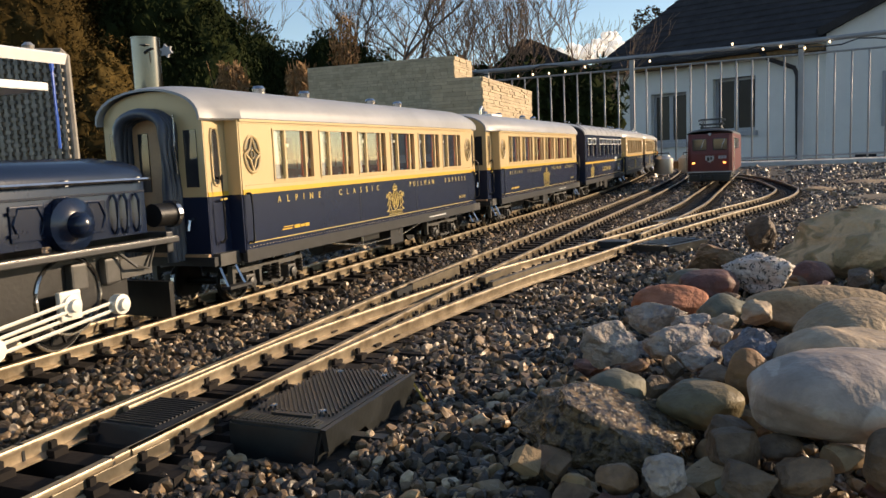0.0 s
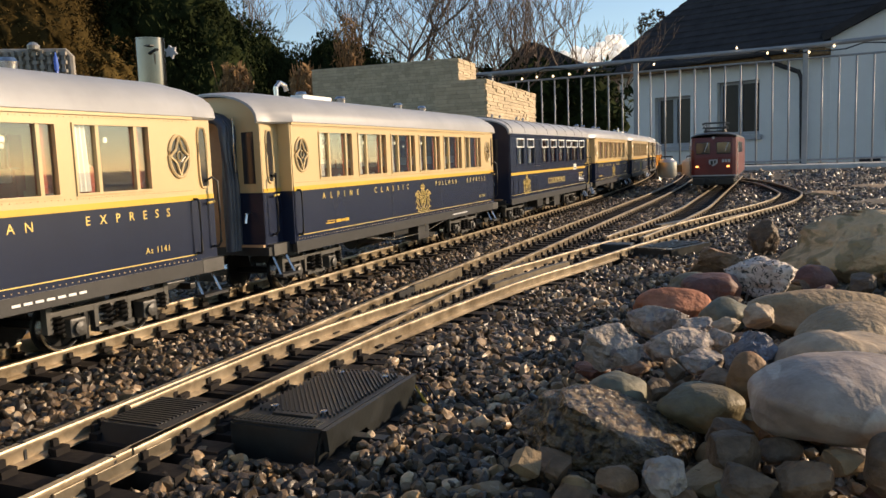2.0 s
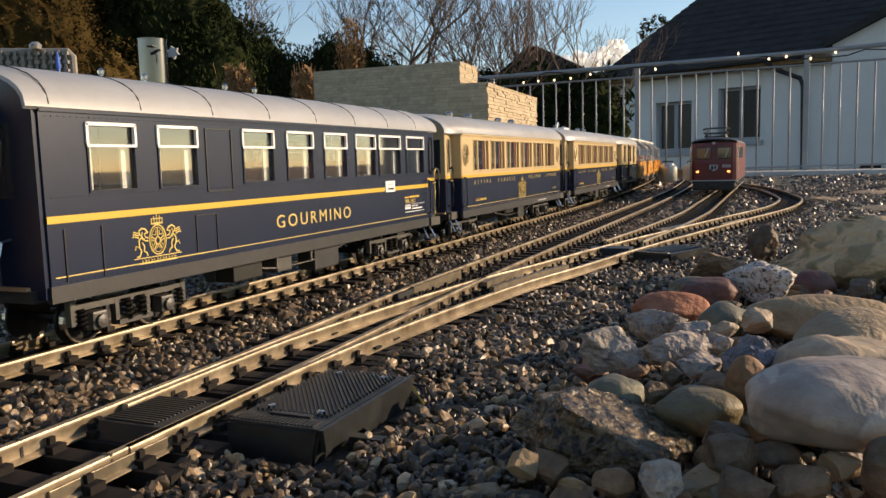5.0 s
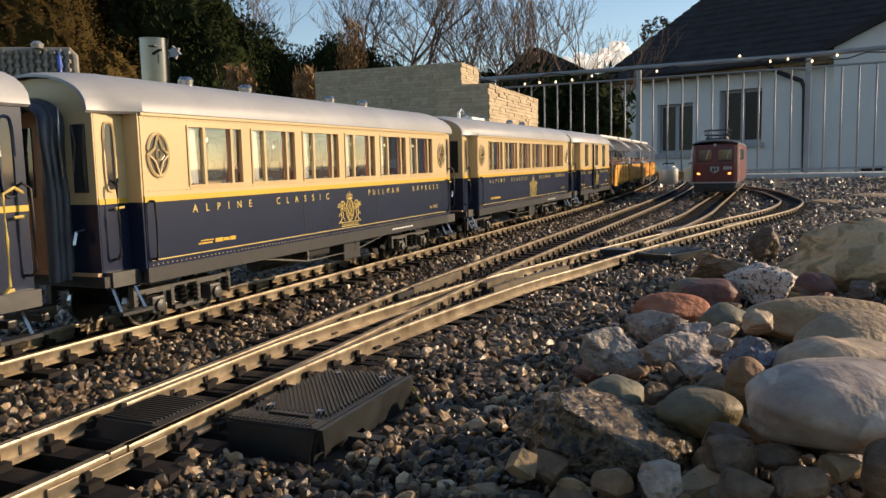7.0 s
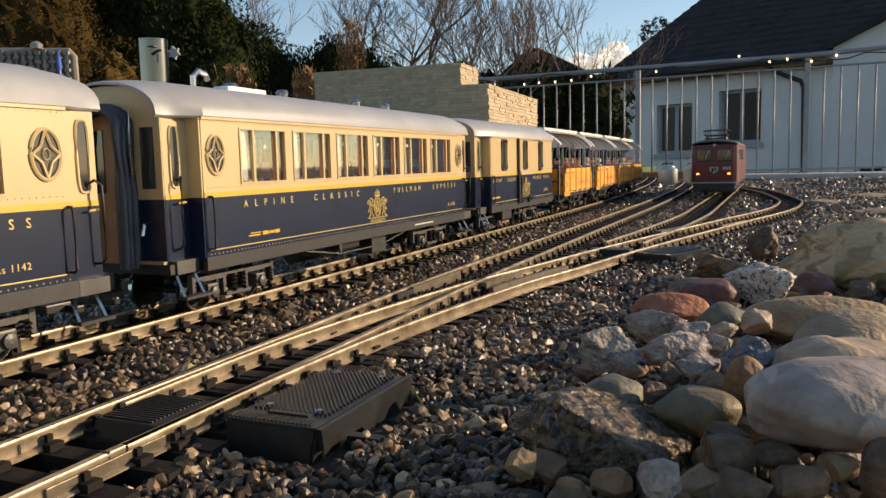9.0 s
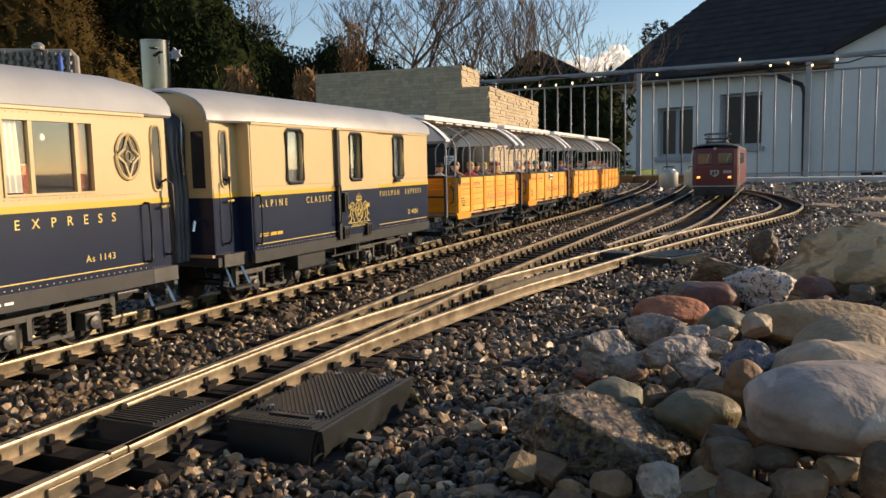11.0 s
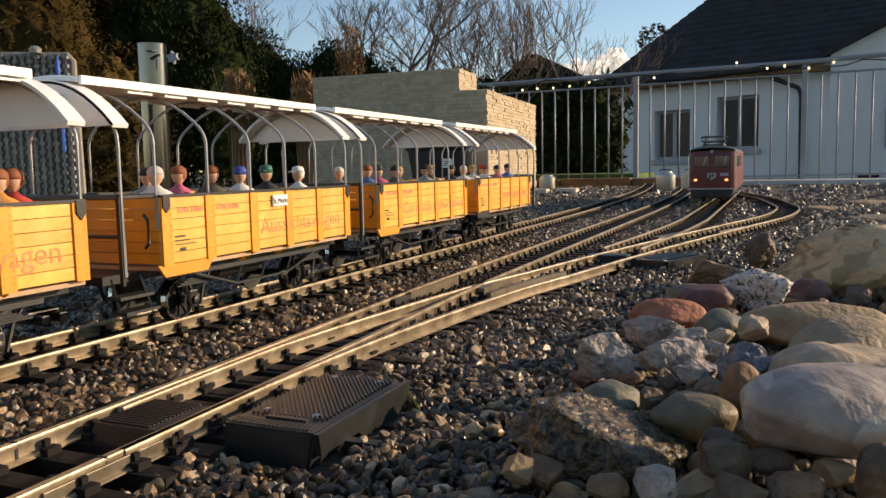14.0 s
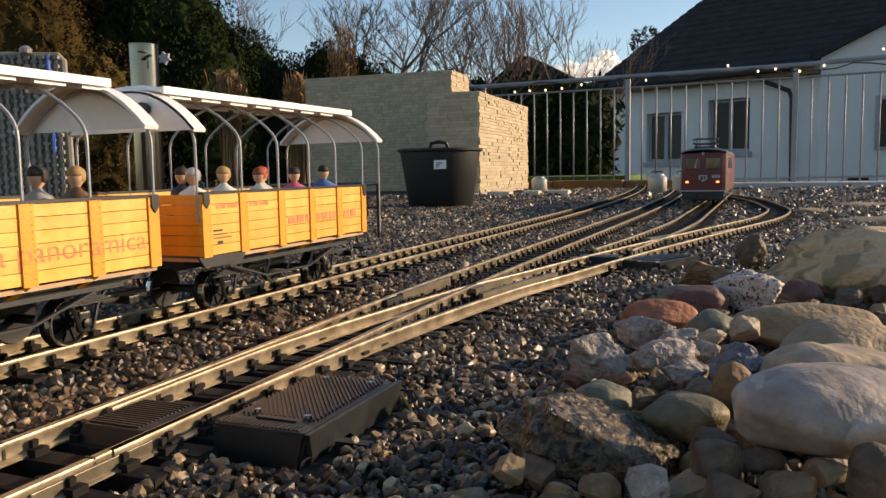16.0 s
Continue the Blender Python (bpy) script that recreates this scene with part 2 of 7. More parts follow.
# ---- tracks ----
RAIL = [(-0.0016, 0), (0.0016, 0), (0.0019, -0.0006), (0.0018, -0.0022), (0.0013, -0.003), (0.0013, -0.0066), (0.0042, -0.0075), (0.0042, -0.0083),
        (-0.0042, -0.0083), (-0.0042, -0.0075), (-0.0013, -0.0066), (-0.0013, -0.003), (-0.0018, -0.0022), (-0.0019, -0.0006)]


def side_path(line, off, z=0.0):
    out = []
    for k, p in enumerate(line):
        d = (line[min(k + 1, len(line) - 1)] - line[max(k - 1, 0)]).normalized()
        out.append((p.x + d.y * off, p.y - d.x * off, z))
    return out


def resample(line, step):
    out, want, run = [], 0.0, 0.0
    for a, b in zip(line, line[1:]):
        d = (b - a).length
        while want <= run + d:
            out.append((a.lerp(b, (want - run) / d), (b - a).normalized()))
            want += step
        run += d
    return out


def sleeper_mesh(half, clips=True):
    bm = BM()
    vs = bx(bm, -half, half, -0.0062, 0.0062, -0.0175, -0.0083)
    for v in vs[4:]:
        v.co.y *= 0.86
        v.co.x *= 0.985
    if clips:
        for s in (-1, 1):
            for q in (-1, 1):
                c = s * GAUGE / 2 + q * 0.0058
                bx(bm, c - 0.0022, c + 0.0022, -0.0034, 0.0034, -0.0083, -0.0052)
                bx(bm, c - q * 0.0022 - 0.001, c - q * 0.0022 + 0.001, -0.0014, 0.0014, -0.0083, -0.0022)
    me = mesh_of(bm, M_SLEEPER)
    return me


SLEEPER, LONG_SLEEPER = sleeper_mesh(0.0465), sleeper_mesh(0.066)


def track(name, line, label, sleepers=True, rails=(-1, 1), pitch=0.0246):
    t = thing(name, label, "track", kind="structure")
    for s in rails:
        bm = BM()
        sweep(bm, RAIL, side_path(line, s * GAUGE / 2))
        auto_smooth(part("rail", bm, M_BRASS, t), 40)
    if sleepers:
        for p, d in resample(line, pitch):
            a = math.atan2(-d.x, d.y)
            piece("sleeper", SLEEPER, t, pose(p.x, p.y, random.uniform(-0.0004, 0.0004), 0, 0, math.degrees(a) + random.uniform(-0.8, 0.8)))
    return t


track_main = track("track_main", MAIN, "brass-railed model track on dark plastic sleepers")
track_left = track("track_left", [p for p in LEFT if p.y > -0.21], "straight branch of brass-railed model track")
# diverging loop: the left rail starts as a tongue against the stock rail
track_loop = thing("track_loop", "curving branch of brass-railed model track", "track", kind="structure")
bm = BM()
sweep(bm, RAIL, side_path([p for p in LOOP if p.y > 0.21], GAUGE / 2))
auto_smooth(part("rail", bm, M_BRASS, track_loop), 40)
bm = BM()
tongue = [p for p in LOOP if 0.245 < p.y]
tp = side_path(tongue, -GAUGE / 2)
tp = [(x + 0.0036 * max(0, 1 - k * 0.02 / 0.12), y, z - 0.0006 * max(0, 1 - k * 0.2)) for k, (x, y, z) in enumerate(tp)]
sweep(bm, RAIL, tp)
auto_smooth(part("rail", bm, M_BRASS, track_loop), 40)
for p, d in resample([q for q in LOOP if q.y > 0.84], 0.0246):
    piece("sleeper", SLEEPER, track_loop, pose(p.x, p.y, -0.0003, 0, 0, math.degrees(math.atan2(-d.x, d.y))))
for p, d in resample([q for q in LOOP if 0.22 < q.y <= 0.84], 0.0246):
    xl = x_left(p.y)
    piece("sleeper", LONG_SLEEPER if p.y > 0.4 else SLEEPER, track_loop, pose((p.x + xl) / 2 if p.y > 0.4 else p.x, p.y + 0.004, -0.0006, 0, 0, math.degrees(math.atan2(-d.x, d.y)) * 0.5))
track_side = track("track_side", SIDE, "siding of brass-railed model track under the red engine")

# turnout details: frog, check rails, wing blocks
turnout = thing("turnout_fittings", "cast turnout frogs and check rails of dull metal", "turnout", kind="structure")


def slab(name, pts, w, z0, z1, m, parent, label=""):
    bm = BM()
    sweep(bm, [(-w, z0), (w, z0), (w, z1), (-w, z1)], [(x, y, 0) for x, y in pts])
    return part(name, bm, m, parent, label)


slab("frog", [(-0.236, 0.635), (-0.2335, 0.69), (-0.226, 0.75)], 0.006, -0.009, -0.0015, M_FROG, turnout, "grey cast frog block")
slab("check_rail", [(-0.2135, 0.60), (-0.2065, 0.65), (-0.196, 0.71), (-0.186, 0.745)], 0.0022, -0.0083, 0.0006, M_FROG, turnout)
slab("check_rail", [(-0.2785, 0.585), (-0.2785, 0.64), (-0.2775, 0.69)], 0.0014, -0.0083, 0.0004, M_FROG, turnout)
slab("check_rail_end", [(-0.2787, 0.555), (-0.2786, 0.584)], 0.0016, -0.009, -0.0008, M_BLACK, turnout, "black plastic check rail end")
slab("frog", [(-0.155, 1.16), (-0.136, 1.21), (-0.118, 1.27)], 0.006, -0.009, -0.0015, M_FROG, turnout)
slab("check_rail", [(-0.072, 1.24), (-0.055, 1.30), (-0.042, 1.35)], 0.002, -0.0083, 0.0006, M_BRASS, turnout)
for x, y in ((-0.2255, 0.206), (-0.2722, 0.206)):
    bm = BM()
    bx(bm, x + (0.0012 if x > -0.25 else -0.0032), x + (0.0032 if x > -0.25 else -0.0012), y - 0.028, y + 0.028, -0.0072, -0.0024, 0.0004)
    part("joint_plate", bm, M_FROG, turnout, "dull fishplate at a rail joint")
    bm = BM()
    bx(bm, x - 0.0022, x + 0.0022, y - 0.0006, y + 0.0006, -0.0083, 0.0003)
    part("rail_gap", bm, M_BLACK, turnout)
# tie-bar cover between the rails
bm = BM()
vs = bx(bm, -0.2655, -0.2315, 0.235, 0.278, -0.012, -0.0015)
for v in vs[4:]:
    v.co.y += 0.004 if v.co.y < 0.25 else -0.004
    v.co.x *= 0.995
for k in range(14):
    y = 0.241 + k * 0.0024
    bx(bm, -0.263, -0.236, y, y + 0.0011, -0.0016, -0.0008)
part("tie_bar_cover", bm, M_BLACK, turnout, "ribbed black tie-bar cover")
bm = BM()
bx(bm, -0.2, -0.152, 0.905, 0.93, -0.012, -0.001, 0.001)
part("tie_bar_cover", bm, M_BLACK, turnout)


def switch_motor(name, at, label):
    t = thing(name, label, "switch motor", "switch motors", at=at)
    bm = BM()
    vs = bx(bm, -0.0225, 0.0215, -0.041, 0.041, -0.010, 0.0115)
    for v in vs:
        if v.co.x > 0 and v.co.z < 0:
            v.co.x -= 0.004
        if v.co.z > 0:
            v.co.x += 0.0015 if v.co.x > 0 else 0
    es = [e for e in bm.edges]
    bmesh.ops.bevel(bm, geom=es, offset=0.0012, segments=2, affect="EDGES")
    part("housing", bm, M_MOTOR, t)
    bm = BM()
    xa, xb, ya, yb = -0.0205, 0.0185, -0.0262, 0.0385
    slope = -1.35
    c = ya - slope * xa - 0.06
    while c < yb - slope * xa + 0.06:
        # one diagonal rib, clipped to the tread field
        ends = []
        for x in (xa, xb):
            y = slope * x + c
            y = min(max(y, ya), yb)
            ends.append(((y - c) / slope, y))
        (x0, y0), (x1, y1) = ends
        if x1 - x0 > 0.0015 and xa - 1e-6 <= x0 and x1 <= xb + 1e-6:
            sweep(bm, [(-0.00045, 0.0113), (0.00045, 0.0113), (0.0004, 0.0127), (-0.0004, 0.0127)], [(x0, y0, 0), (x1, y1, 0)])
        c += 0.0031
    for k in range(20):
        x = -0.0205 + k * 0.002
        bx(bm, x, x + 0.001, -0.0385, -0.0315, 0.0113, 0.0121)
    part("tread_ribs", bm, M_MOTOR, t, "diagonally ribbed tread plate")
    bm = BM()
    bx(bm, -0.008, 0.012, -0.0302, -0.0272, 0.0112, 0.0127)
    part("rib_bar", bm, M_MOTOR, t)
    for x, y in ((-0.013, -0.021), (0.012, -0.022), (-0.012, 0.034), (0.013, 0.033)):
        bm = BM()
        lathe(bm, [(0.0019, 0.0112), (0.0019, 0.0126), (0.001, 0.0129)], 10, (x, y, 0))
        part("screw", bm, M_STEEL, t)
    bm = BM()
    vs = bx(bm, 0.0228, 0.0252, -0.0415, 0.0435, 0.0015, 0.0118)
    for v in vs:
        if v.co.z < 0.005:
            v.co.x -= 0.0015
            v.co.y += 0.004 if v.co.y < 0 else -0.002
    part("side_flange", bm, M_MOTOR, t, "grey-black side flange")
    bm = BM()
    ring_loft(bm, [[(x, -0.006, 0.0015), (x, 0.040, 0.0015), (x - 0.002, 0.030, -0.0115), (x - 0.002, 0.012, -0.0125)] for x in (0.0215, 0.0232)])
    part("side_web", bm, M_MOTOR, t)
    bm = BM()
    bx(bm, 0.0232, 0.0385, -0.019, -0.0135, -0.0005, 0.0018)
    bx(bm, 0.0362, 0.0385, -0.019, -0.0135, -0.0125, -0.0005)
    part("bracket", bm, M_MOTOR, t)
    bm = BM()
    ring_loft(bm, [[(0.0232, y, -0.0008), (0.0355, y, -0.0008), (0.0232, y, -0.012)] for y in (-0.0205, -0.0185)])
    part("gusset", bm, M_MOTOR, t)
    bm = BM()
    bx(bm, 0.0232, 0.034, 0.016, 0.0215, -0.006, -0.003)
    part("lug", bm, M_BLACK, t)
    bm = BM()
    cyl(bm, (0.013, 0.041, 0.006), (0.013, 0.049, 0.005), 0.003, n=8)
    part("cable_stub", bm, M_IRON, t)
    for k, (c, dx) in enumerate(((M_YELLOW, 0.0), (M_BLUE, 0.004), (M_BLACK, 0.008))):
        bm = BM()
        tube(bm, [(0.016, 0.046, 0.006), (0.022 + dx, 0.046, 0.006), (0.03 + dx, 0.042, -0.002), (0.034 + dx, 0.037, -0.012)], 0.0007, 5)
        part("wire", bm, c, t)
    return t


motor = switch_motor("switch_motor", pose(-0.1865, 0.294, -0.0115, 0, 0, 0), "black ribbed plastic switch motor beside the turnout")
motor_far = copy_thing(motor, pose(-0.107, 0.905, -0.0125, 0, 0, -24))
tagged(motor_far, "black ribbed plastic switch motor at the farther turnout")

# ---- rolling stock ----
HW = 0.0575
WHEEL_R = 0.0145
SPEED = 0.2665


def lettering(text, size, m, parent, x, y, z, name="lettering", spacing=1.0, stretch=1.0, label="", width=0.0):
    """Text on a side wall at x, reading along +y, centred on (y, z)."""
    cu = bpy.data.curves.new("text", "FONT")
    cu.body, cu.size, cu.align_x, cu.align_y, cu.space_character, cu.extrude, cu.resolution_u = text, size, "CENTER", "CENTER", spacing, 0.0002, 3
    tmp = bpy.data.objects.new("text", cu)
    me = bpy.data.meshes.new_from_object(tmp)
    bpy.data.objects.remove(tmp)
    bpy.data.curves.remove(cu)
    me.materials.clear()
    me.materials.append(m)
    if width:
        xs = [v.co.x for v in me.vertices]
        stretch = width / (max(xs) - min(xs))
    s = 1 if x > 0 else -1
    mm = Matrix(((0, 0, s, x), (s * stretch, 0, 0, y), (0, 1, 0, z), (0, 0, 0, 1)))
    me.transform(mm)
    ob = new(name, me)
    ob.parent = parent
    if label:
        tagged(ob, label)
    return ob


def plates(parent, m, x, rects, name="print_bar", depth=0.0004):
    """Small printed bars, each (y0, y1, z0, z1), joined as one patch of print."""
    bm = BM()
    for y0, y1, z0, z1 in rects:
        bx(bm, min(x, x + depth), max(x, x + depth), y0, y1, z0, z1)
    return part(name, bm, m, parent)


def crest(parent, x, y, z, w, h):
    """Gold coat of arms in thin strokes: crown, oval shield, two rampant supporters and a two-line scroll."""
    bm = BM()

    def stroke(pts, t=0.016, closed=False):
        pts = [Vector((p[0] * w, p[1] * h)) for p in pts]
        n = len(pts)
        rings = []
        for k, p in enumerate(pts):
            a = pts[(k - 1) % n] if closed else pts[max(k - 1, 0)]
            b = pts[(k + 1) % n] if closed else pts[min(k + 1, n - 1)]
            d = (b - a).normalized()
            o = Vector((-d.y, d.x)) * t * 0.62 * w
            rings.append([(xx, y + q.x, z + q.y) for xx, q in ((x, p - o), (x + 0.0004, p - o), (x + 0.0004, p + o), (x, p + o))])
        ring_loft(bm, rings + ([rings[0]] if closed else []), cap=not closed)

    def oval(cy, cz, ry, rz, t=0.014, n=18):
        stroke([(cy + ry * math.cos(2 * math.pi * i / n), cz + rz * math.sin(2 * math.pi * i / n)) for i in range(n)], t, True)

    oval(0, 0.0, 0.17, 0.31, 0.013)
    oval(0, 0.0, 0.135, 0.26, 0.006)
    oval(0, -0.02, 0.05, 0.08, 0.013, 10)
    for k in range(5):
        a = math.pi / 2 + 2 * math.pi * k / 5
        stroke([(0.055 * math.cos(a), -0.02 + 0.09 * math.sin(a)), (0.14 * math.cos(a), 0.26 * math.sin(a))], 0.012)
        stroke([(0.12 * math.cos(a + 0.3), 0.2 * math.sin(a + 0.3)), (0.06 * math.cos(a + 0.63), 0.12 * math.sin(a + 0.63)), (0.12 * math.cos(a + 0.95), 0.2 * math.sin(a + 0.95))], 0.009)
    # crown
    stroke([(-0.12, 0.34), (0.12, 0.34)], 0.02)
    stroke([(-0.12, 0.44), (0.12, 0.44)], 0.012)
    for k in range(5):
        stroke([(-0.11 + 0.055 * k, 0.34), (-0.11 + 0.055 * k, 0.44)], 0.009)
    for q, top in ((-0.06, 0.5), (0, 0.55), (0.06, 0.5)):
        stroke([(q, 0.44), (q, top)], 0.008)
    for m in (-1, 1):
        # supporter: head and mane, back, raised paws, hind legs, tail
        stroke([(m * p, q) for p, q in ((0.2, 0.17), (0.24, 0.24), (0.31, 0.27), (0.37, 0.22), (0.36, 0.14), (0.31, 0.1), (0.38, 0.02), (0.38, -0.1), (0.34, -0.2), (0.38, -0.3), (0.44, -0.31))], 0.018)
        stroke([(m * p, q) for p, q in ((0.2, 0.17), (0.27, 0.15), (0.24, 0.07), (0.19, 0.06))], 0.014)
        stroke([(m * p, q) for p, q in ((0.31, 0.08), (0.25, 0.0), (0.2, 0.0))], 0.014)
        stroke([(m * p, q) for p, q in ((0.32, -0.02), (0.28, -0.1), (0.29, -0.2), (0.24, -0.24), (0.22, -0.31))], 0.016)
        stroke([(m * p, q) for p, q in ((0.3, 0.2), (0.33, 0.1), (0.3, 0.02))], 0.01)
        for dq in (0, 0.045, 0.09):
            stroke([(m * 0.38, 0.08 + dq), (m * 0.47, 0.12 + dq), (m * (0.5 - dq * 0.3), 0.1 + dq)], 0.012)
        stroke([(m * p, q) for p, q in ((0.38, -0.12), (0.44, -0.08), (0.46, -0.16))], 0.01)
    stroke([(-0.49, -0.345), (0.49, -0.345)], 0.01)
    stroke([(-0.38, -0.46), (0.38, -0.46)], 0.009)
    for k in range(12):
        stroke([(-0.33 + k * 0.06, -0.435), (-0.33 + k * 0.06, -0.375)], 0.009)
        if k % 2:
            stroke([(-0.33 + k * 0.06, -0.405), (-0.295 + k * 0.06, -0.405)], 0.007)
    return part("crest", bm, M_GOLD, parent, "gold printed coat of arms")


def wheelset(parent, y, r=WHEEL_R, spokes=0):
    bm = BM()
    cyl(bm, (-0.03, 0, 0), (0.03, 0, 0), 0.003, n=8)
    for s in (-1, 1):
        lathe(bm, [(0.004, s * 0.0205), (r * 0.82, s * 0.0205), (r * 1.1, s * 0.0198), (r * 1.1, s * 0.0215), (r, s * 0.0222), (r * 0.97, s * 0.027),
                   (r * 0.86, s * 0.0272), (r * 0.8, s * 0.0255), (0.005, s * 0.0255), (0.0042, s * 0.0278), (0.001, s * 0.028)], 20, axis="X")
        for k in range(spokes):
            a = 2 * math.pi * k / spokes
            cyl(bm, (s * 0.026, 0.003 * math.cos(a), 0.003 * math.sin(a)), (s * 0.026, r * 0.84 * math.cos(a), r * 0.84 * math.sin(a)), 0.0008, n=5)
    ob = part("wheelset", bm, M_WHEEL, parent, "black wheelset with bright treads")
    auto_smooth(ob, 30)
    # polished tread
    for s in (-1, 1):
        bm = BM()
        lathe(bm, [(r * 0.985, s * 0.0219), (r * 1.012, s * 0.0222), (r * 1.0, s * 0.0262), (r * 0.96, s * 0.0274), (r * 0.93, s * 0.0274)], 24, axis="X", cap=False)
        part("tread", bm, M_STEEL, ob)
    ob.location = (0, y, r)
    return ob


def coil(bm, c, r, h, turns=4, wire=0.0007):
    pts = [(c[0] + r * math.cos(a), c[1] + r * math.sin(a), c[2] + h * k / (turns * 8)) for k in range(turns * 8 + 1) for a in [2 * math.pi * k / 8]]
    tube(bm, pts, wire, 4)


def bogie(parent, y):
    bm = BM()
    bx(bm, -0.02, 0.02, -0.012, 0.012, 0.018, 0.030)
    for s in (-1, 1):
        bx(bm, s * 0.0365 - 0.002, s * 0.0365 + 0.002, -0.046, 0.046, 0.0225, 0.0262)
        bx(bm, s * 0.038 - 0.003, s * 0.038 + 0.003, -0.014, 0.014, 0.009, 0.012)
        for q in (-1, 1):
            bx(bm, s * 0.0365 - 0.0022, s * 0.0365 + 0.0022, q * 0.013 - 0.0015, q * 0.013 + 0.0015, 0.009, 0.0262)
            bx(bm, s * 0.0365 - 0.0022, s * 0.0365 + 0.0022, q * 0.046 - 0.002, q * 0.046 + 0.002, 0.014, 0.029)
    fr = part("bogie", bm, M_GREY, parent, "grey cast bogie with coil springs")
    fr.location = (0, y, 0)
    for s in (-1, 1):
        for q in (-1, 1):
            bm = BM()
            coil(bm, (s * 0.0395, q * 0.006, 0.012), 0.0032, 0.0125, 4, 0.0009)
            part("spring", bm, M_IRON, fr)
            bm = BM()
            coil(bm, (s * 0.039, q * 0.041, 0.0125), 0.003, 0.011, 4, 0.0008)
            part("spring", bm, M_IRON, fr)
            bm = BM()
            bx(bm, s * 0.0365 - 0.0045, s * 0.0365 + 0.0045, q * 0.0285 - 0.0058, q * 0.0285 + 0.0058, 0.0095, 0.0205, 0.0012)
            lathe(bm, [(0.0042, s * 0.0405), (0.004, s * 0.043), (0.0015, s * 0.0436)], 10, (0, q * 0.0285, 0.0145), "X")
            part("axle_box", bm, M_GREY, fr)
            bm = BM()
            bx(bm, s * 0.036 - 0.0015, s * 0.036 + 0.0015, q * 0.0285 + 0.0075, q * 0.0285 + 0.010, 0.006, 0.024)
            part("brake_shoe", bm, M_IRON, fr)
    for q in (-1, 1):
        wheelset(fr, q * 0.0285)
    return fr


def arc_roof(bm, y0, y1, half, z_eave, rise, droop, n=16, thick=0.0028, taper=(0.0, 0.0), span=(0.05, 0.05)):
    """Vaulted roof; its ends droop a little and draw in over the vestibules by taper (a share of half), each span long."""
    rows = [(y0, 1.0, taper[0]), (y0 + 0.006, 0.55, taper[0]), (y0 + 0.018, 0.2, taper[0] * 0.85), (y0 + span[0], 0, 0), (y1 - span[1], 0, 0), (y1 - 0.018, 0.2, taper[1] * 0.85), (y1 - 0.006, 0.55, taper[1]), (y1, 1.0, taper[1])]
    rings = []
    for y, k, tp in rows:
        h = half * (1 - tp)
        ring = [(h * math.sin(u * math.pi / 2), y, z_eave + (rise - droop * k) * (math.cos(u * math.pi / 2) ** 0.85 if abs(u) < 1 else 0)) for u in np.linspace(-1, 1, n + 1)]
        rings.append(ring + [(x * 0.965, yy, z - 0.0016 if abs(x) < h * 0.99 else z_eave - thick) for x, yy, z in ring[::-1]])
    ring_loft(bm, rings)


def grip(parent, x, y, z0, z1, hook=0.0, m=None):
    bm = BM()
    s = 1 if x > 0 else -1
    if hook:
        tube(bm, [(x, y + hook, z1 - 0.003), (x + s * 0.004, y + hook * 0.5, z1), (x + s * 0.006, y, z1 - 0.003), (x + s * 0.0065, y, (z0 + z1) / 2), (x + s * 0.006, y, z0 + 0.003), (x + s * 0.004, y - abs(hook) * 0.1, z0), (x, y + hook * 0.4, z0)], 0.0009, 6)
    else:
        tube(bm, [(x, y, z1), (x + s * 0.0035, y, z1), (x + s * 0.0045, y, z1 - 0.002), (x + s * 0.0045, y, z0 + 0.002), (x + s * 0.0035, y, z0), (x, y, z0)], 0.0009, 6)
    part("handrail", bm, m or M_IRON, parent)


def step_ladder(parent, x, y, z0=0.018):
    bm = BM()
    s = 1 if x > 0 else -1
    for q in (-1, 1):
        tube(bm, [(x - s * 0.008, y + q * 0.0085, 0.034), (x, y + q * 0.0095, z0)], 0.0011, 4)
    part("step_bracket", bm, M_STEEL, parent)
    bm = BM()
    bx(bm, x - 0.004, x + 0.004, y - 0.0125, y + 0.0125, z0 - 0.001, z0 + 0.001)
    part("footboard", bm, M_UNDER, parent)


def side_strip(parent, name, m, x, y0, y1, z0, z1, t=0.002, label=""):
    bm = BM()
    bx(bm, min(x, x - math.copysign(t, x)), max(x, x - math.copysign(t, x)), y0, y1, z0, z1)
    return part(name, bm, m, parent, label)


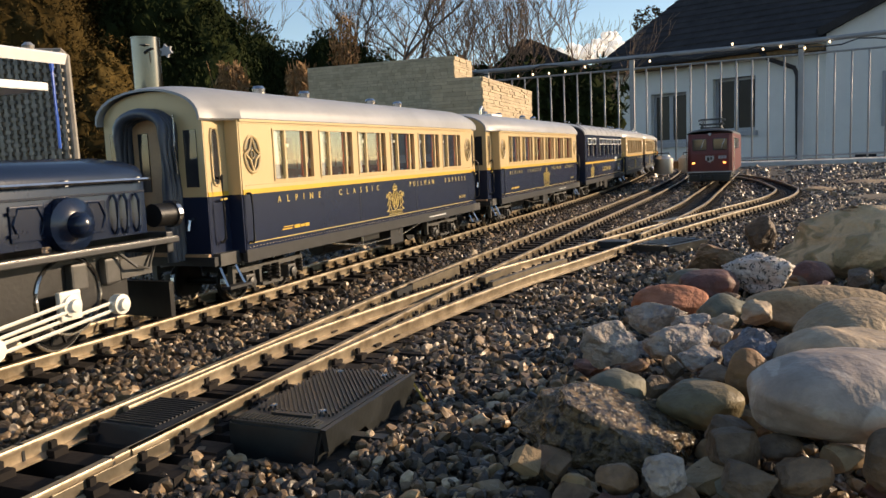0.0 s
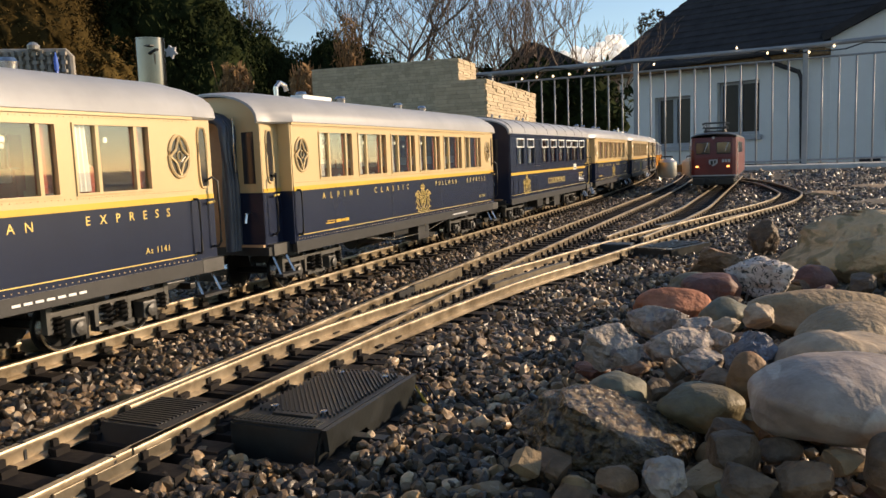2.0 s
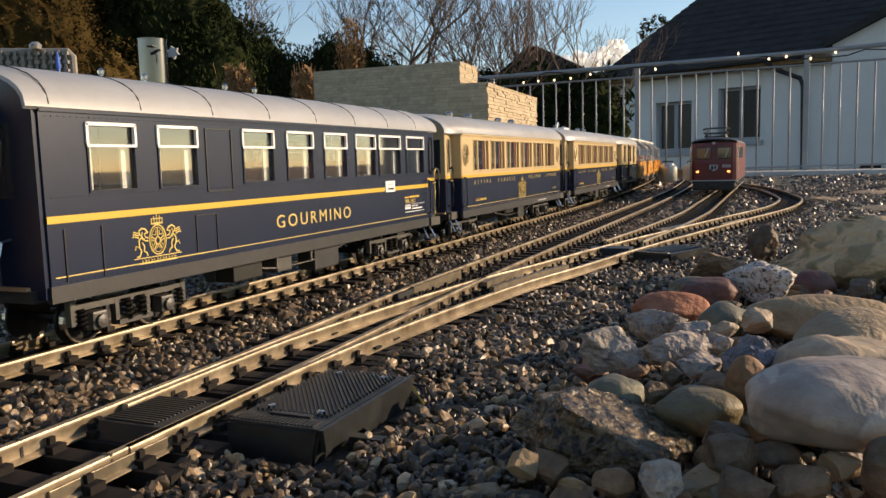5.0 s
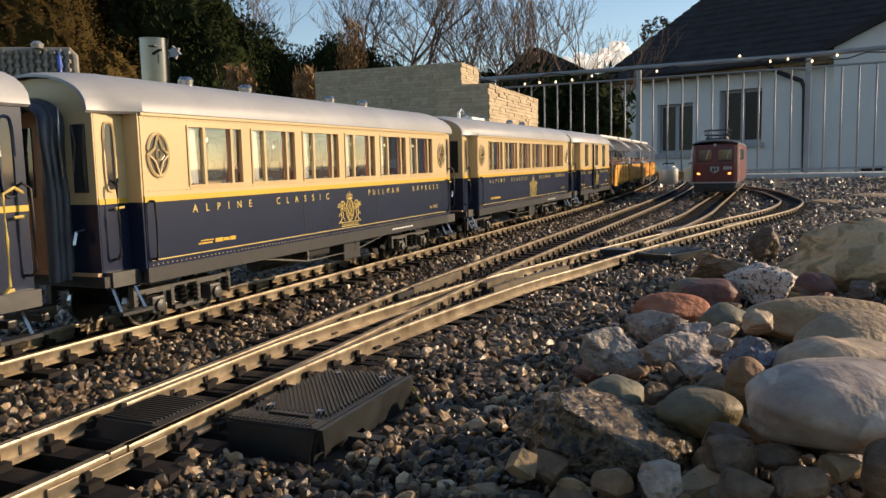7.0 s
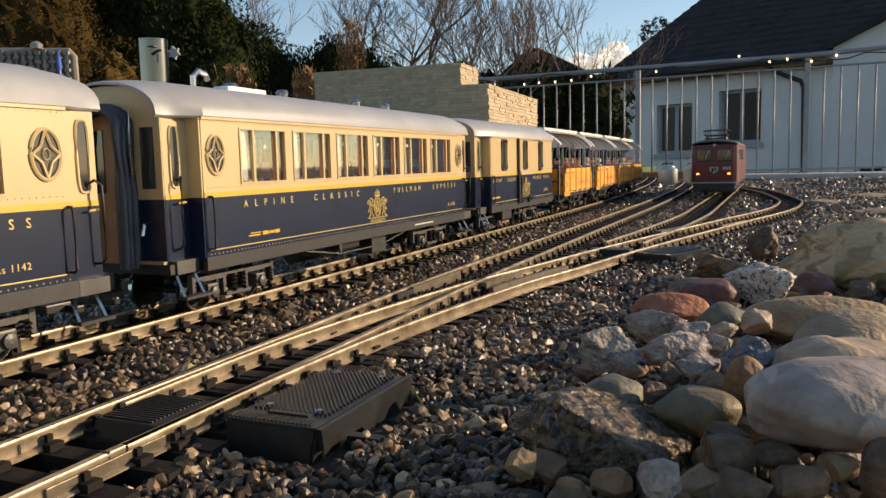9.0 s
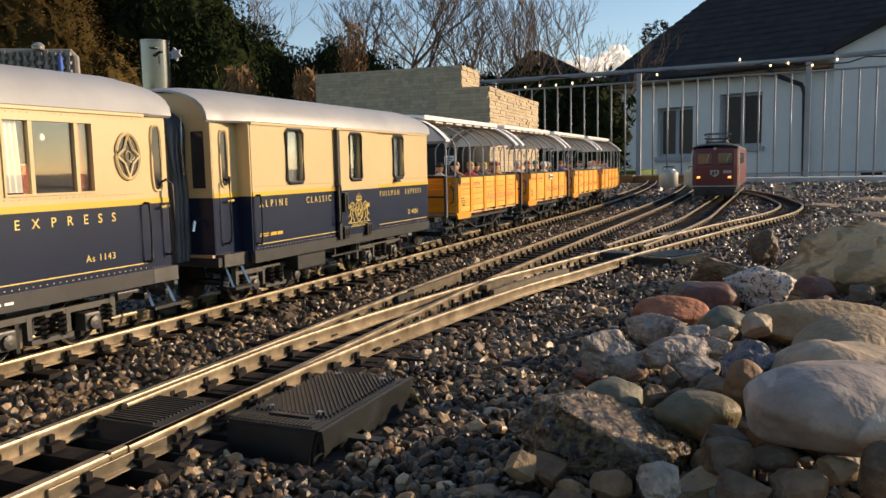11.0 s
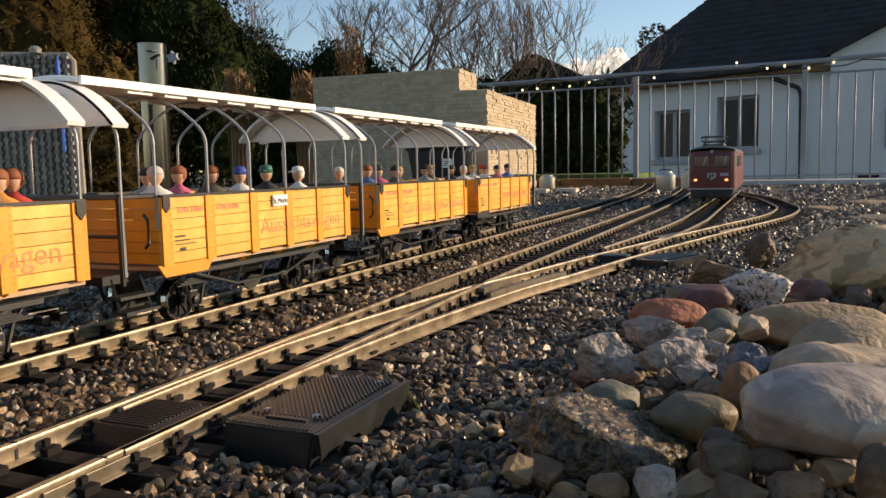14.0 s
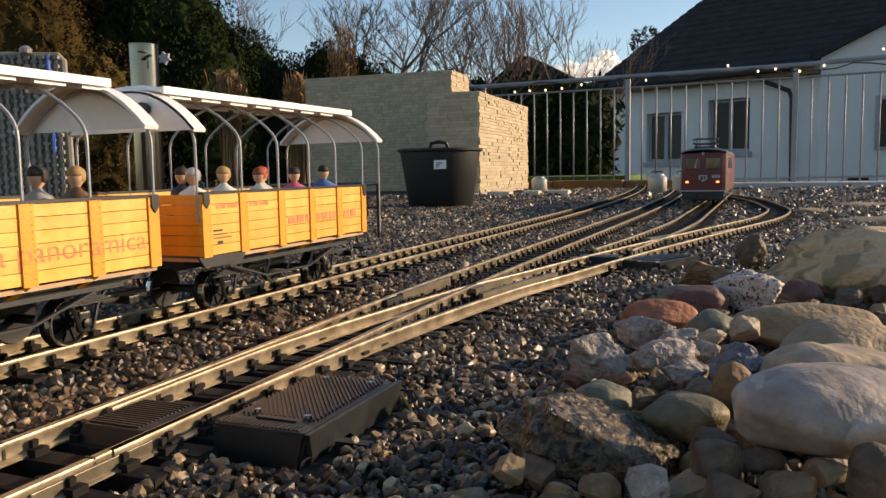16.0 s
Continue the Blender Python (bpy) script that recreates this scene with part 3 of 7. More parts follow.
def window_unit(parent, x, y0, y1, z0, z1, m, mullions=(), transom=None, rail_m=None):
    s = 1 if x > 0 else -1
    bm = BM()
    f = 0.0013
    xa, xb = x - s * 0.002, x + s * 0.0008
    loop = []
    for yy, zz, sy, sz in ((y0, z0, 1, 1), (y1, z0, -1, 1), (y1, z1, -1, -1), (y0, z1, 1, -1)):
        loop.append([(xa, yy, zz), (xb, yy, zz), (xb, yy + sy * f, zz + sz * f), (xa, yy + sy * f, zz + sz * f)])
    rows = [[bm.verts.new(p) for p in r] for r in loop]
    for k in range(4):
        for i in range(4):
            bm.faces.new((rows[k][i], rows[k][(i + 1) % 4], rows[(k + 1) % 4][(i + 1) % 4], rows[(k + 1) % 4][i]))
    w = part("window", bm, m, parent)
    for k in mullions:
        yy = y0 + (y1 - y0) * k
        bm = BM()
        bx(bm, min(x - s * 0.0022, x + s * 0.0002), max(x - s * 0.0022, x + s * 0.0002), yy - 0.0012, yy + 0.0012, z0 + f, z1 - f)
        part("mullion", bm, m, w)
    bm = BM()
    bx(bm, x - s * 0.0018 - 0.0002, x - s * 0.0018 + 0.0002, y0 + 0.0006, y1 - 0.0006, z0 + 0.0006, z1 - 0.0006)
    g = part("pane", bm, M_PANE, w)
    g.visible_shadow = False
    if transom:
        bm = BM()
        t0 = z1 - (z1 - z0) * transom
        for a, b, c, d in ((y0, y1, z1 - 0.0012, z1 + 0.0008), (y0, y1, t0 - 0.0016, t0), (y0 - 0.0004, y0 + 0.0014, t0, z1), (y1 - 0.0014, y1 + 0.0004, t0, z1)):
            bx(bm, min(x - s * 0.001, x + s * 0.0012), max(x - s * 0.001, x + s * 0.0012), a, b, c, d)
        part("ventilator_frame", bm, M_WHITE, w, "white ventilator frame")
    return w


def coach_shell(name, label, y_front, y_rear, side0, side1, windows, zw, upper, lower, stripe, inset=(0.012, 0.005), zw_mull=(), transom=None, eave=0.1375, rise=0.0265, oval=None):
    """A coach: y_front..y_rear over the ends, its full-width sides from side0 to side1, windows (y0, y1) each between the heights zw."""
    c = thing(name, label, "railway coach", "train of model coaches")
    zb, zbelt = 0.0405, 0.0835
    bm = BM()
    bx(bm, -0.05, 0.05, y_front + 0.004, y_rear - 0.004, 0.034, zb)
    part("underframe", bm, M_UNDER, c)
    bm = BM()
    bx(bm, -0.045, 0.045, y_front + 0.004, y_rear - 0.004, zb, zb + 0.002)
    part("floor", bm, M_INNER, c)
    for s in (1, -1):
        x = s * HW
        side_strip(c, "lower_side", lower, x, side0, side1, zb, zbelt)
        side_strip(c, "sole_bar", M_UNDER, s * (HW + 0.0008), side0 - 0.001, side1 + 0.001, 0.0335, 0.0425, 0.004)
        side_strip(c, "gold_line", M_GOLD, s * (HW + 0.0003), side0 + 0.003, side1 - 0.003, 0.0468, 0.0474, 0.0004)
        if stripe:
            side_strip(c, "waist_stripe", M_YELLOW, s * (HW + 0.0005), side0, side1, stripe[0], stripe[1], 0.0008)
        zsill, zhead = zw
        z_low = zbelt
        # upper side: sill band, header band, pillars between the windows
        X0, X1 = sorted((x, x - s * 0.002))
        bm = BM()
        bx(bm, X0, X1, side0, side1, z_low, zsill)
        part("sill_band", bm, upper, c)
        bm = BM()
        bx(bm, X0, X1, side0, side1, zhead, eave)
        part("header_band", bm, upper, c)
        edge = side0
        for a, b in list(windows) + [(side1, side1)]:
            if a - edge > 0.0005:
                bm = BM()
                bx(bm, X0, X1, edge, a, zsill, zhead)
                part("pillar", bm, upper, c)
            edge = b
        for a, b in windows:
            window_unit(c, x, a, b, zsill, zhead, upper, zw_mull, transom)
        # rivets
        bm = BM()
        yy = side0 + 0.004
        while yy < side1 - 0.003:
            for zz in (zsill - 0.0016, zhead + 0.003, 0.0442):
                bx(bm, min(x, x + s * 0.0004), max(x, x + s * 0.0004), yy - 0.0003, yy + 0.0003, zz - 0.0003, zz + 0.0003)
            yy += 0.0042
        tagged(part("riveting", bm, upper if upper is lower else M_CREAM, c), kind="stuff")
        # belt band above the windows
        side_strip(c, "cornice", upper, s * (HW + 0.0012), side0, side1, eave - 0.0012, eave + 0.0006, 0.002)
        # doors, set back at both ends
        for yo, yi, ins in ((y_front + 0.008, side0, inset[0]), (y_rear - 0.001, side1, inset[1])):
            a, b = sorted((yo, yi))
            if b - a < 0.012:
                continue
            xd = s * (HW - ins)
            d = side_strip(c, "door", lower, xd, a, b, 0.036, zbelt)
            side_strip(d, "door_upper", upper, xd, a, b, zbelt, eave)
            dy = (b - a)
            yc = a + dy * (0.42 if yo < yi else 0.62)
            side_strip(d, "door_stripe", M_YELLOW, s * (HW - ins + 0.0004), a, b, zbelt - 0.0002, zbelt + 0.003, 0.0006)
            bm = BM()
            n = 20
            ring = [(yc + 0.0042 * math.copysign(abs(math.cos(2 * math.pi * i / n)) ** 0.5, math.cos(2 * math.pi * i / n)), 0.1115 + 0.0205 * math.copysign(abs(math.sin(2 * math.pi * i / n)) ** 0.55, math.sin(2 * math.pi * i / n))) for i in range(n)]
            ring_loft(bm, [[(xx, p, q) for p, q in ring] for xx in (xd, xd + s * 0.0003)])
            part("door_window", bm, M_DOORGLASS, d)
            bm = BM()
            tube(bm, [(xd + s * 0.0004, p, q) for p, q in ring + ring[:1]], 0.0009, 5)
            part("window_rim", bm, upper, d)
            # reveal between door and side
            bm = BM()
            ylo, yhi = (yi - 0.0015, yi) if yo < yi else (yi, yi + 0.0015)
            bx(bm, min(xd, x - s * 0.0005), max(xd, x - s * 0.0005), ylo, yhi, zb, zbelt)
            part("door_reveal", bm, lower, c)
            bm = BM()
            bx(bm, min(xd, x - s * 0.0005), max(xd, x - s * 0.0005), ylo, yhi, zbelt, eave)
            part("door_reveal", bm, upper, c)
            bm = BM()
            bx(bm, xd - 0.001 if s > 0 else xd - 0.006, xd + 0.006 if s > 0 else xd + 0.001, a + 0.001, b - 0.001, 0.0335, 0.0425)
            part("door_sill", bm, M_GREY, c)
            step_ladder(c, s * (HW - 0.002), (a + b) / 2)
            grip(c, s * (HW - ins), a + dy * 0.35 if yo < yi else b - dy * 0.1, 0.05, 0.098, 0.006 if yo < yi else -0.006)
            grip(c, x, yi + (0.004 if yo < yi else -0.003), 0.048, 0.084)
            bm = BM()
            tube(bm, [(xd, yc + 0.006, 0.081), (xd + s * 0.003, yc + 0.006, 0.081), (xd + s * 0.0032, yc - 0.001, 0.0806)], 0.0008, 5)
            part("door_handle", bm, M_GOLD, d)
            if oval:
                yo2 = oval[0] if yo < yi else oval[1]
                pts = [(yo2 + 0.0092 * math.cos(2 * math.pi * i / 24), 0.1125 + 0.0135 * math.sin(2 * math.pi * i / 24)) for i in range(24)]
                bm = BM()
                ring_loft(bm, [[(xx, p, q) for p, q in pts] for xx in (x, x + s * 0.0003)])
                ov = part("oval_window", bm, M_DOORGLASS, c)
                bm = BM()
                tube(bm, [(x + s * 0.0004, p, q) for p, q in pts + pts[:1]], 0.0012, 6)
                part("oval_rim", bm, upper, ov)
                bm = BM()
                for aa in range(4):
                    t0, t1 = aa * math.pi / 2, (aa + 1) * math.pi / 2
                    e0 = (yo2 + 0.0085 * math.cos(t0), 0.1125 + 0.0125 * math.sin(t0))
                    e1 = (yo2 + 0.0085 * math.cos(t1), 0.1125 + 0.0125 * math.sin(t1))
                    mid = (yo2 + 0.0032 * (math.cos(t0) + math.cos(t1)), 0.1125 + 0.0042 * (math.sin(t0) + math.sin(t1)))
                    tube(bm, [(x + s * 0.0008, *e0), (x + s * 0.0008, (e0[0] + mid[0]) / 2 * 0.985 + yo2 * 0.015, (e0[1] + mid[1]) / 2), (x + s * 0.0008, *mid), (x + s * 0.0008, *e1)], 0.0009, 5)
                hoop_pts = [(x + s * 0.0008, yo2 + 0.0022 * math.cos(2 * math.pi * i / 10), 0.1125 + 0.003 * math.sin(2 * math.pi * i / 10)) for i in range(11)]
                tube(bm, hoop_pts, 0.0005, 4)
                part("star_grille", bm, upper, ov, "cream star grille")
    # ends with gangway
    for e, ye in ((-1, y_front + 0.007), (1, y_rear - 0.003)):
        w = HW - (inset[0] if e < 0 else inset[1]) - 0.0002
        y0, y1 = sorted((ye, ye - e * 0.003))
        bm = BM()
        bx(bm, -w, w, y0, y1, 0.036, zbelt)
        part("end_wall", bm, lower, c)
        bm = BM()
        arch = [(w * math.sin(u * math.pi / 2), eave + (rise - 0.0045) * math.cos(u * math.pi / 2) ** 0.85) for u in np.linspace(0.985, -0.985, 17)]
        extrude_y(bm, [(-w, zbelt), (w, zbelt)] + arch, y0, y1)
        up = part("end_wall", bm, upper, c)
        for s in (1, -1):
            bm = BM()
            bx(bm, s * 0.034 - 0.0055, s * 0.034 + 0.0055, min(ye, ye + e * 0.0006), max(ye, ye + e * 0.0006), 0.0905, 0.131)
            part("end_window", bm, M_DOORGLASS, up)
        bow = [(q * 0.0205, zz) for q, zz in ((-1, 0.038), (-1, 0.09), (-1, 0.128))] + [(0.0205 * math.cos(a), 0.132 + 0.012 * math.sin(a)) for a in np.linspace(math.pi * 0.93, math.pi * 0.07, 9)] + [(0.0205, zz) for zz in (0.128, 0.09, 0.038)]
        for out, rr in ((0.002, 0.0040), (0.007, 0.0034), (0.0115, 0.0038)):
            bm = BM()
            tube(bm, [(p, ye + e * out, q) for p, q in bow], rr, 8)
            auto_smooth(part("gangway_frame", bm, M_GANG, c, "blue-grey folding gangway bow"), 50)
        bm = BM()
        bx(bm, -0.0165, 0.0165, min(ye, ye + e * 0.002), max(ye, ye + e * 0.002), 0.038, 0.1415)
        part("gangway_door", bm, M_INNER, c, "brown wooden gangway door")
        bm = BM()
        bx(bm, -0.011, -0.002, min(ye, ye + e * 0.0028), max(ye, ye + e * 0.0028), 0.088, 0.13)
        part("gangway_window", bm, M_DOORGLASS, c)
        bm = BM()
        tube(bm, [(0.024, ye + e * 0.004, 0.142), (0.025, ye + e * 0.006, 0.12), (0.024, ye + e * 0.004, 0.1)], 0.0009, 5)
        part("end_handrail", bm, M_STEEL, c)
        bm = BM()
        tube(bm, [(0.033, ye, 0.068), (0.033, ye + e * 0.006, 0.067), (0.033, ye + e * 0.008, 0.06)], 0.0014, 5)
        part("brake_hose", bm, M_STEEL, c)
        bm = BM()
        bx(bm, -0.006, 0.006, min(ye, ye + e * 0.02), max(ye, ye + e * 0.02), 0.016, 0.022, 0.001)
        bx(bm, -0.016, 0.016, min(ye + e * 0.014, ye + e * 0.02), max(ye + e * 0.014, ye + e * 0.02), 0.015, 0.02, 0.001)
        part("coupler", bm, M_IRON, c)
    bm = BM()
    arc_roof(bm, y_front + 0.0015, y_rear + 0.003, HW + 0.0018, eave + 0.001, rise, 0.0035, thick=0.0014, taper=((inset[0] - 0.001) / HW, (inset[1] - 0.001) / HW), span=(max(side0 - y_front, 0.02), max(y_rear - side1, 0.02)))
    auto_smooth(part("roof", bm, M_ROOF, c, "silver-grey vaulted roof"), 30)
    bm = BM()
    bx(bm, -0.0535, 0.0535, side0 + 0.001, side1 - 0.001, eave - 0.001, eave + 0.0005)
    part("saloon_ceiling", bm, M_INNER, c)
    bogie(c, y_front + 0.085)
    bogie(c, y_rear - 0.085)
    return c


# blotchy grey that stands in for creased reflections in the van's windows
M_PANE_REFLECTION = mat("creased_pane_reflection", (0.22, 0.245, 0.25), 0.4, var=0.6, scale=70, bump=0.6, bscale=60, bdist=0.5)
M_DOORGLASS = mat("dark_glass", (0.03, 0.03, 0.032), 0.06, spec=0.8, var=0.2, scale=30)


def roof_vent(parent, y, x=-0.006, z=0.162):
    bm = BM()
    lathe(bm, [(0.0026, z), (0.0026, z + 0.004), (0.0054, z + 0.0046), (0.006, z + 0.009), (0.0042, z + 0.0115), (0.0005, z + 0.012)], 12, (x, y, 0))
    auto_smooth(part("roof_vent", bm, M_STEEL, parent, "small bright roof ventilator"), 40)


def truss(parent, y0, y1, s):
    bm = BM()
    x = s * 0.05
    tube(bm, [(x, y0, 0.034), (x, y0 + 0.07, 0.0235), (x, y1 - 0.07, 0.0235), (x, y1, 0.034)], 0.0009, 5)
    for y in (y0 + 0.07, y1 - 0.07):
        bx(bm, x - 0.001, x + 0.001, y - 0.001, y + 0.001, 0.0235, 0.034)
    part("truss_rod", bm, M_STEEL, parent)


def underfloor(parent, boxes):
    for y0, y1, z0, m in boxes:
        for s in (1, -1):
            bm = BM()
            bx(bm, s * 0.042 - 0.009, s * 0.042 + 0.009, y0, y1, z0, 0.034, 0.0012)
            part("equipment_box", bm, m, parent)
    bm = BM()
    cyl(bm, (0.01, -0.05, 0.024), (0.01, 0.02, 0.024), 0.009, n=14)
    part("air_tank", bm, M_IRON, parent)


def seats(parent, spots):
    bm = BM()
    for y in spots:
        for x in (-0.03, 0.03):
            bx(bm, x - 0.012, x + 0.012, y - 0.007, y + 0.007, 0.0425, 0.062)
            bx(bm, x - 0.012, x + 0.012, y + 0.004, y + 0.009, 0.062, 0.108, 0.001)
    part("seat_row", bm, M_SEAT, parent, "red-brown upholstered seats")
    bm = BM()
    for y in spots:
        for x in (-0.03, 0.03):
            bx(bm, x - 0.012, x + 0.012, y - 0.024, y - 0.012, 0.078, 0.0795)
            cyl(bm, (x + 0.006, y - 0.018, 0.0795), (x + 0.006, y - 0.018, 0.094), 0.003, 0.0015, 8)
    part("table_row", bm, M_WHITE, parent, "white-clothed little tables")


def ceiling_globes(parent, spots):
    # small glowing globes that show as bright dots at the window tops
    for y in spots:
        for s in (1, -1):
            bm = BM()
            lathe(bm, [(0.0004, 0.1215), (0.0011, 0.122), (0.0012, 0.1236), (0.0005, 0.1248)], 8, (s * 0.044, y, 0))
            part("lamp", bm, M_GLOBE, parent, "small glowing globe")


PW = [(-0.179 + 0.0683 * k, -0.121 + 0.0683 * k) for k in range(6)]


def pullman(name):
    c = coach_shell(name, "cream and night-blue saloon coach with grey roof on rails", -0.2515, 0.284, -0.2195, 0.2595, PW, (0.0915, 0.132), M_CREAM, M_BLUE, (0.0832, 0.0868), zw_mull=(0.3, 0.8), oval=(-0.206, 0.2455))
    for s in (1, -1):
        x = s * (HW + 0.0001)
        lettering("ALPINE", 0.0075, M_GOLD, c, x, s * -0.145, 0.0768, spacing=3.3, stretch=0.95)
        lettering("CLASSIC", 0.0075, M_GOLD, c, x, s * -0.043, 0.0768, spacing=3.4, stretch=0.95)
        lettering("PULLMAN", 0.0075, M_GOLD, c, x, s * 0.1, 0.0768, spacing=2.6, stretch=0.95)
        lettering("EXPRESS", 0.0075, M_GOLD, c, x, s * 0.2, 0.0768, spacing=2.9, stretch=0.95)
        crest(c, x, 0.031, 0.063, 0.042, 0.031) if s > 0 else crest(c, x - 0.0004, 0.031, 0.063, 0.042, 0.031)
        plates(c, M_YELLOW, x, [(-0.173, -0.159, 0.0525, 0.0535), (-0.171, -0.158, 0.0545, 0.0552), (-0.156, -0.148, 0.0525, 0.0552), (-0.147, -0.141, 0.0528, 0.0548), (-0.14, -0.134, 0.0525, 0.0552)], "company_print", 0.0003 * s)
        lettering("As 1141", 0.0055, M_GOLD, c, x, s * 0.221, 0.0545, "running_number", 1.2)
        plates(c, M_WHITE, s * (HW + 0.001), [(0.115 + 0.007 * k, 0.12 + 0.007 * k, 0.0372, 0.0386) for k in range(7)], "stencil_print", 0.0003 * s)
        truss(c, -0.1, 0.12, s)
        for yy in (-0.0435, 0.0845):
            side_strip(c, "panel_seam", M_IRON, s * (HW + 0.0002), yy - 0.0003, yy + 0.0003, 0.048, 0.083, 0.0004)
    underfloor(c, [(-0.03, 0.005, 0.026, M_IRON), (0.03, 0.06, 0.016, M_UNDER)])
    seats(c, [-0.16 + 0.0683 * k for k in range(6)])
    ceiling_globes(c, [-0.143 + 0.0683 * k for k in range(6)])
    bm = BM()
    for k in range(6):
        y = -0.121 + 0.0683 * k
        for s in (1, -1):
            bx(bm, s * 0.0525 - 0.0008, s * 0.0525 + 0.0008, y - 0.011, y - 0.001, 0.0935, 0.131)
    part("side_curtains", bm, M_SEAT, c, "drawn red-brown curtains")
    bm = BM()
    for k in range(6):
        y = -0.179 + 0.0683 * k
        for s in (1, -1):
            for q in range(4):
                cyl(bm, (s * 0.0525, y + 0.0025 + q * 0.0034, 0.0935), (s * 0.0525, y + 0.002 + q * 0.003, 0.131), 0.0019, n=6)
    part("pale_curtains", bm, M_CURTAIN, c, "gathered white curtains")
    # white covers added to pale the window view in place of bright reflections
    bm = BM()
    for k in range(6):
        y = -0.16 + 0.0683 * k
        for x in (-0.03, 0.03):
            bx(bm, x - 0.009, x + 0.009, y + 0.0032, y + 0.0098, 0.0995, 0.1085)
    part("head_covers", bm, M_WHITE, c, "white seat head covers added to brighten the windows")
    bm = BM()
    for y in (-0.215, 0.235):
        bx(bm, -0.054, 0.054, y - 0.001, y + 0.001, 0.0425, 0.137)
    part("partition", bm, M_INNER, c)
    for y in (-0.103, -0.029, 0.108, 0.178):
        roof_vent(c, y)
    return c


def dining_car(name):
    wins = [(-0.206, -0.169), (-0.151, -0.114), (-0.066, -0.027), (-0.01, 0.029), (0.046, 0.085), (0.101, 0.14), (0.147, 0.195), (0.2085, 0.253)]
    c = coach_shell(name, "night-blue dining car with silver-grey roof and gold stripe", -0.246, 0.29, -0.236, 0.262, wins, (0.092, 0.131), M_BLUE, M_BLUE, (0.0765, 0.0805), inset=(0.001, 0.003), transom=0.3)
    for s in (1, -1):
        x = s * (HW + 0.0001)
        lettering("GOURMINO", 0.0145, M_GOLD, c, x, s * 0.03, 0.0605, spacing=1.35, stretch=1.2)
        crest(c, x if s > 0 else x - 0.0004, -0.156, 0.0605, 0.042, 0.03)
        lettering("WR 3812", 0.006, M_GOLD, c, x, s * 0.216, 0.0635, "running_number", 1.1)
        plates(c, M_YELLOW, x, [(0.202, 0.212, 0.0672, 0.0686), (0.214, 0.228, 0.0672, 0.0692), (0.229, 0.238, 0.0672, 0.0692)], "company_print", 0.0003 * s)
        plates(c, M_WHITE, x, [(0.202, 0.252, 0.0602, 0.0605), (0.203, 0.216, 0.0585, 0.0594), (0.203, 0.216, 0.0555, 0.0578), (0.219, 0.226, 0.0578, 0.0588), (0.229, 0.234, 0.0578, 0.0588), (0.22, 0.244, 0.0548, 0.0562), (0.203, 0.25, 0.0522, 0.0528)], "data_panel", 0.0003 * s)
        side_strip(c, "destination_sign", M_WHITE, s * (HW + 0.0012), 0.158, 0.1785, 0.0755, 0.0865, 0.0012, "white destination sign")
        plates(c, M_BLUE, s * (HW + 0.0013), [(0.161, 0.174, 0.0832, 0.0836)], "sign_print", 0.0003 * s)
        lettering("Zermatt", 0.0042, M_BLACK, c, s * (HW + 0.0013), 0.1685, 0.079, "sign_lettering")
        bm = BM()
        y0 = -0.106
        for a, b, z0, z1 in ((y0, y0 + 0.0008, 0.088, 0.131), (y0 + 0.027, y0 + 0.0278, 0.088, 0.131), (y0, y0 + 0.0278, 0.1302, 0.131), (y0, y0 + 0.0278, 0.088, 0.0888),
                             (-0.12, -0.1194, 0.048, 0.073), (-0.099, -0.0984, 0.048, 0.073), (-0.12, -0.0984, 0.0724, 0.073), (-0.226, -0.2254, 0.044, 0.073), (-0.2, -0.1994, 0.044, 0.073)):
            bx(bm, min(x, x + s * 0.0006), max(x, x + s * 0.0006), a, b, z0, z1)
        part("hatch_outline", bm, M_IRON, c)
        truss(c, -0.09, 0.1, s)
        grip(c, s * HW, 0.268, 0.044, 0.096, 0.016, M_GOLD)
    underfloor(c, [(-0.02, 0.0, 0.02, M_GREY), (0.035, 0.075, 0.014, M_UNDER), (-0.075, -0.04, 0.02, M_IRON)])
    seats(c, [-0.03 + 0.0683 * k for k in range(4)])
    bm = BM()
    for a, b in wins:
        for s in (1, -1):
            bx(bm, s * 0.0525 - 0.0008, s * 0.0525 + 0.0008, a + 0.001, a + 0.007, 0.0935, 0.118)
            bx(bm, s * 0.0525 - 0.0008, s * 0.0525 + 0.0008, b - 0.008, b - 0.001, 0.0935, 0.118)
    part("side_curtains", bm, M_CURTAIN, c, "white side curtains")
    bm = BM()
    for y in (-0.215, -0.09, 0.25):
        bx(bm, -0.054, 0.054, y - 0.001, y + 0.001, 0.0425, 0.137)
    part("partition", bm, M_INNER, c)
    for y in (-0.13, -0.09, 0.0, 0.04):
        bm = BM()
        lathe(bm, [(0.001, 0.163), (0.001, 0.1685), (0.0022, 0.169), (0.0024, 0.1715), (0.0006, 0.1732)], 8, (-0.006, y, 0))
        part("roof_vent", bm, M_STEEL, c)
    bm = BM()
    for k in range(8):
        y = -0.23 + k * 0.066
        pts = [((HW + 0.0018) * math.sin(u * math.pi / 2), y, 0.1387 + 0.0265 * math.cos(u * math.pi / 2) ** 0.85) for u in np.linspace(-0.98, 0.98, 15)]
        tube(bm, pts, 0.0004, 4)
    part("roof_seam", bm, M_GREY, c)
    return c


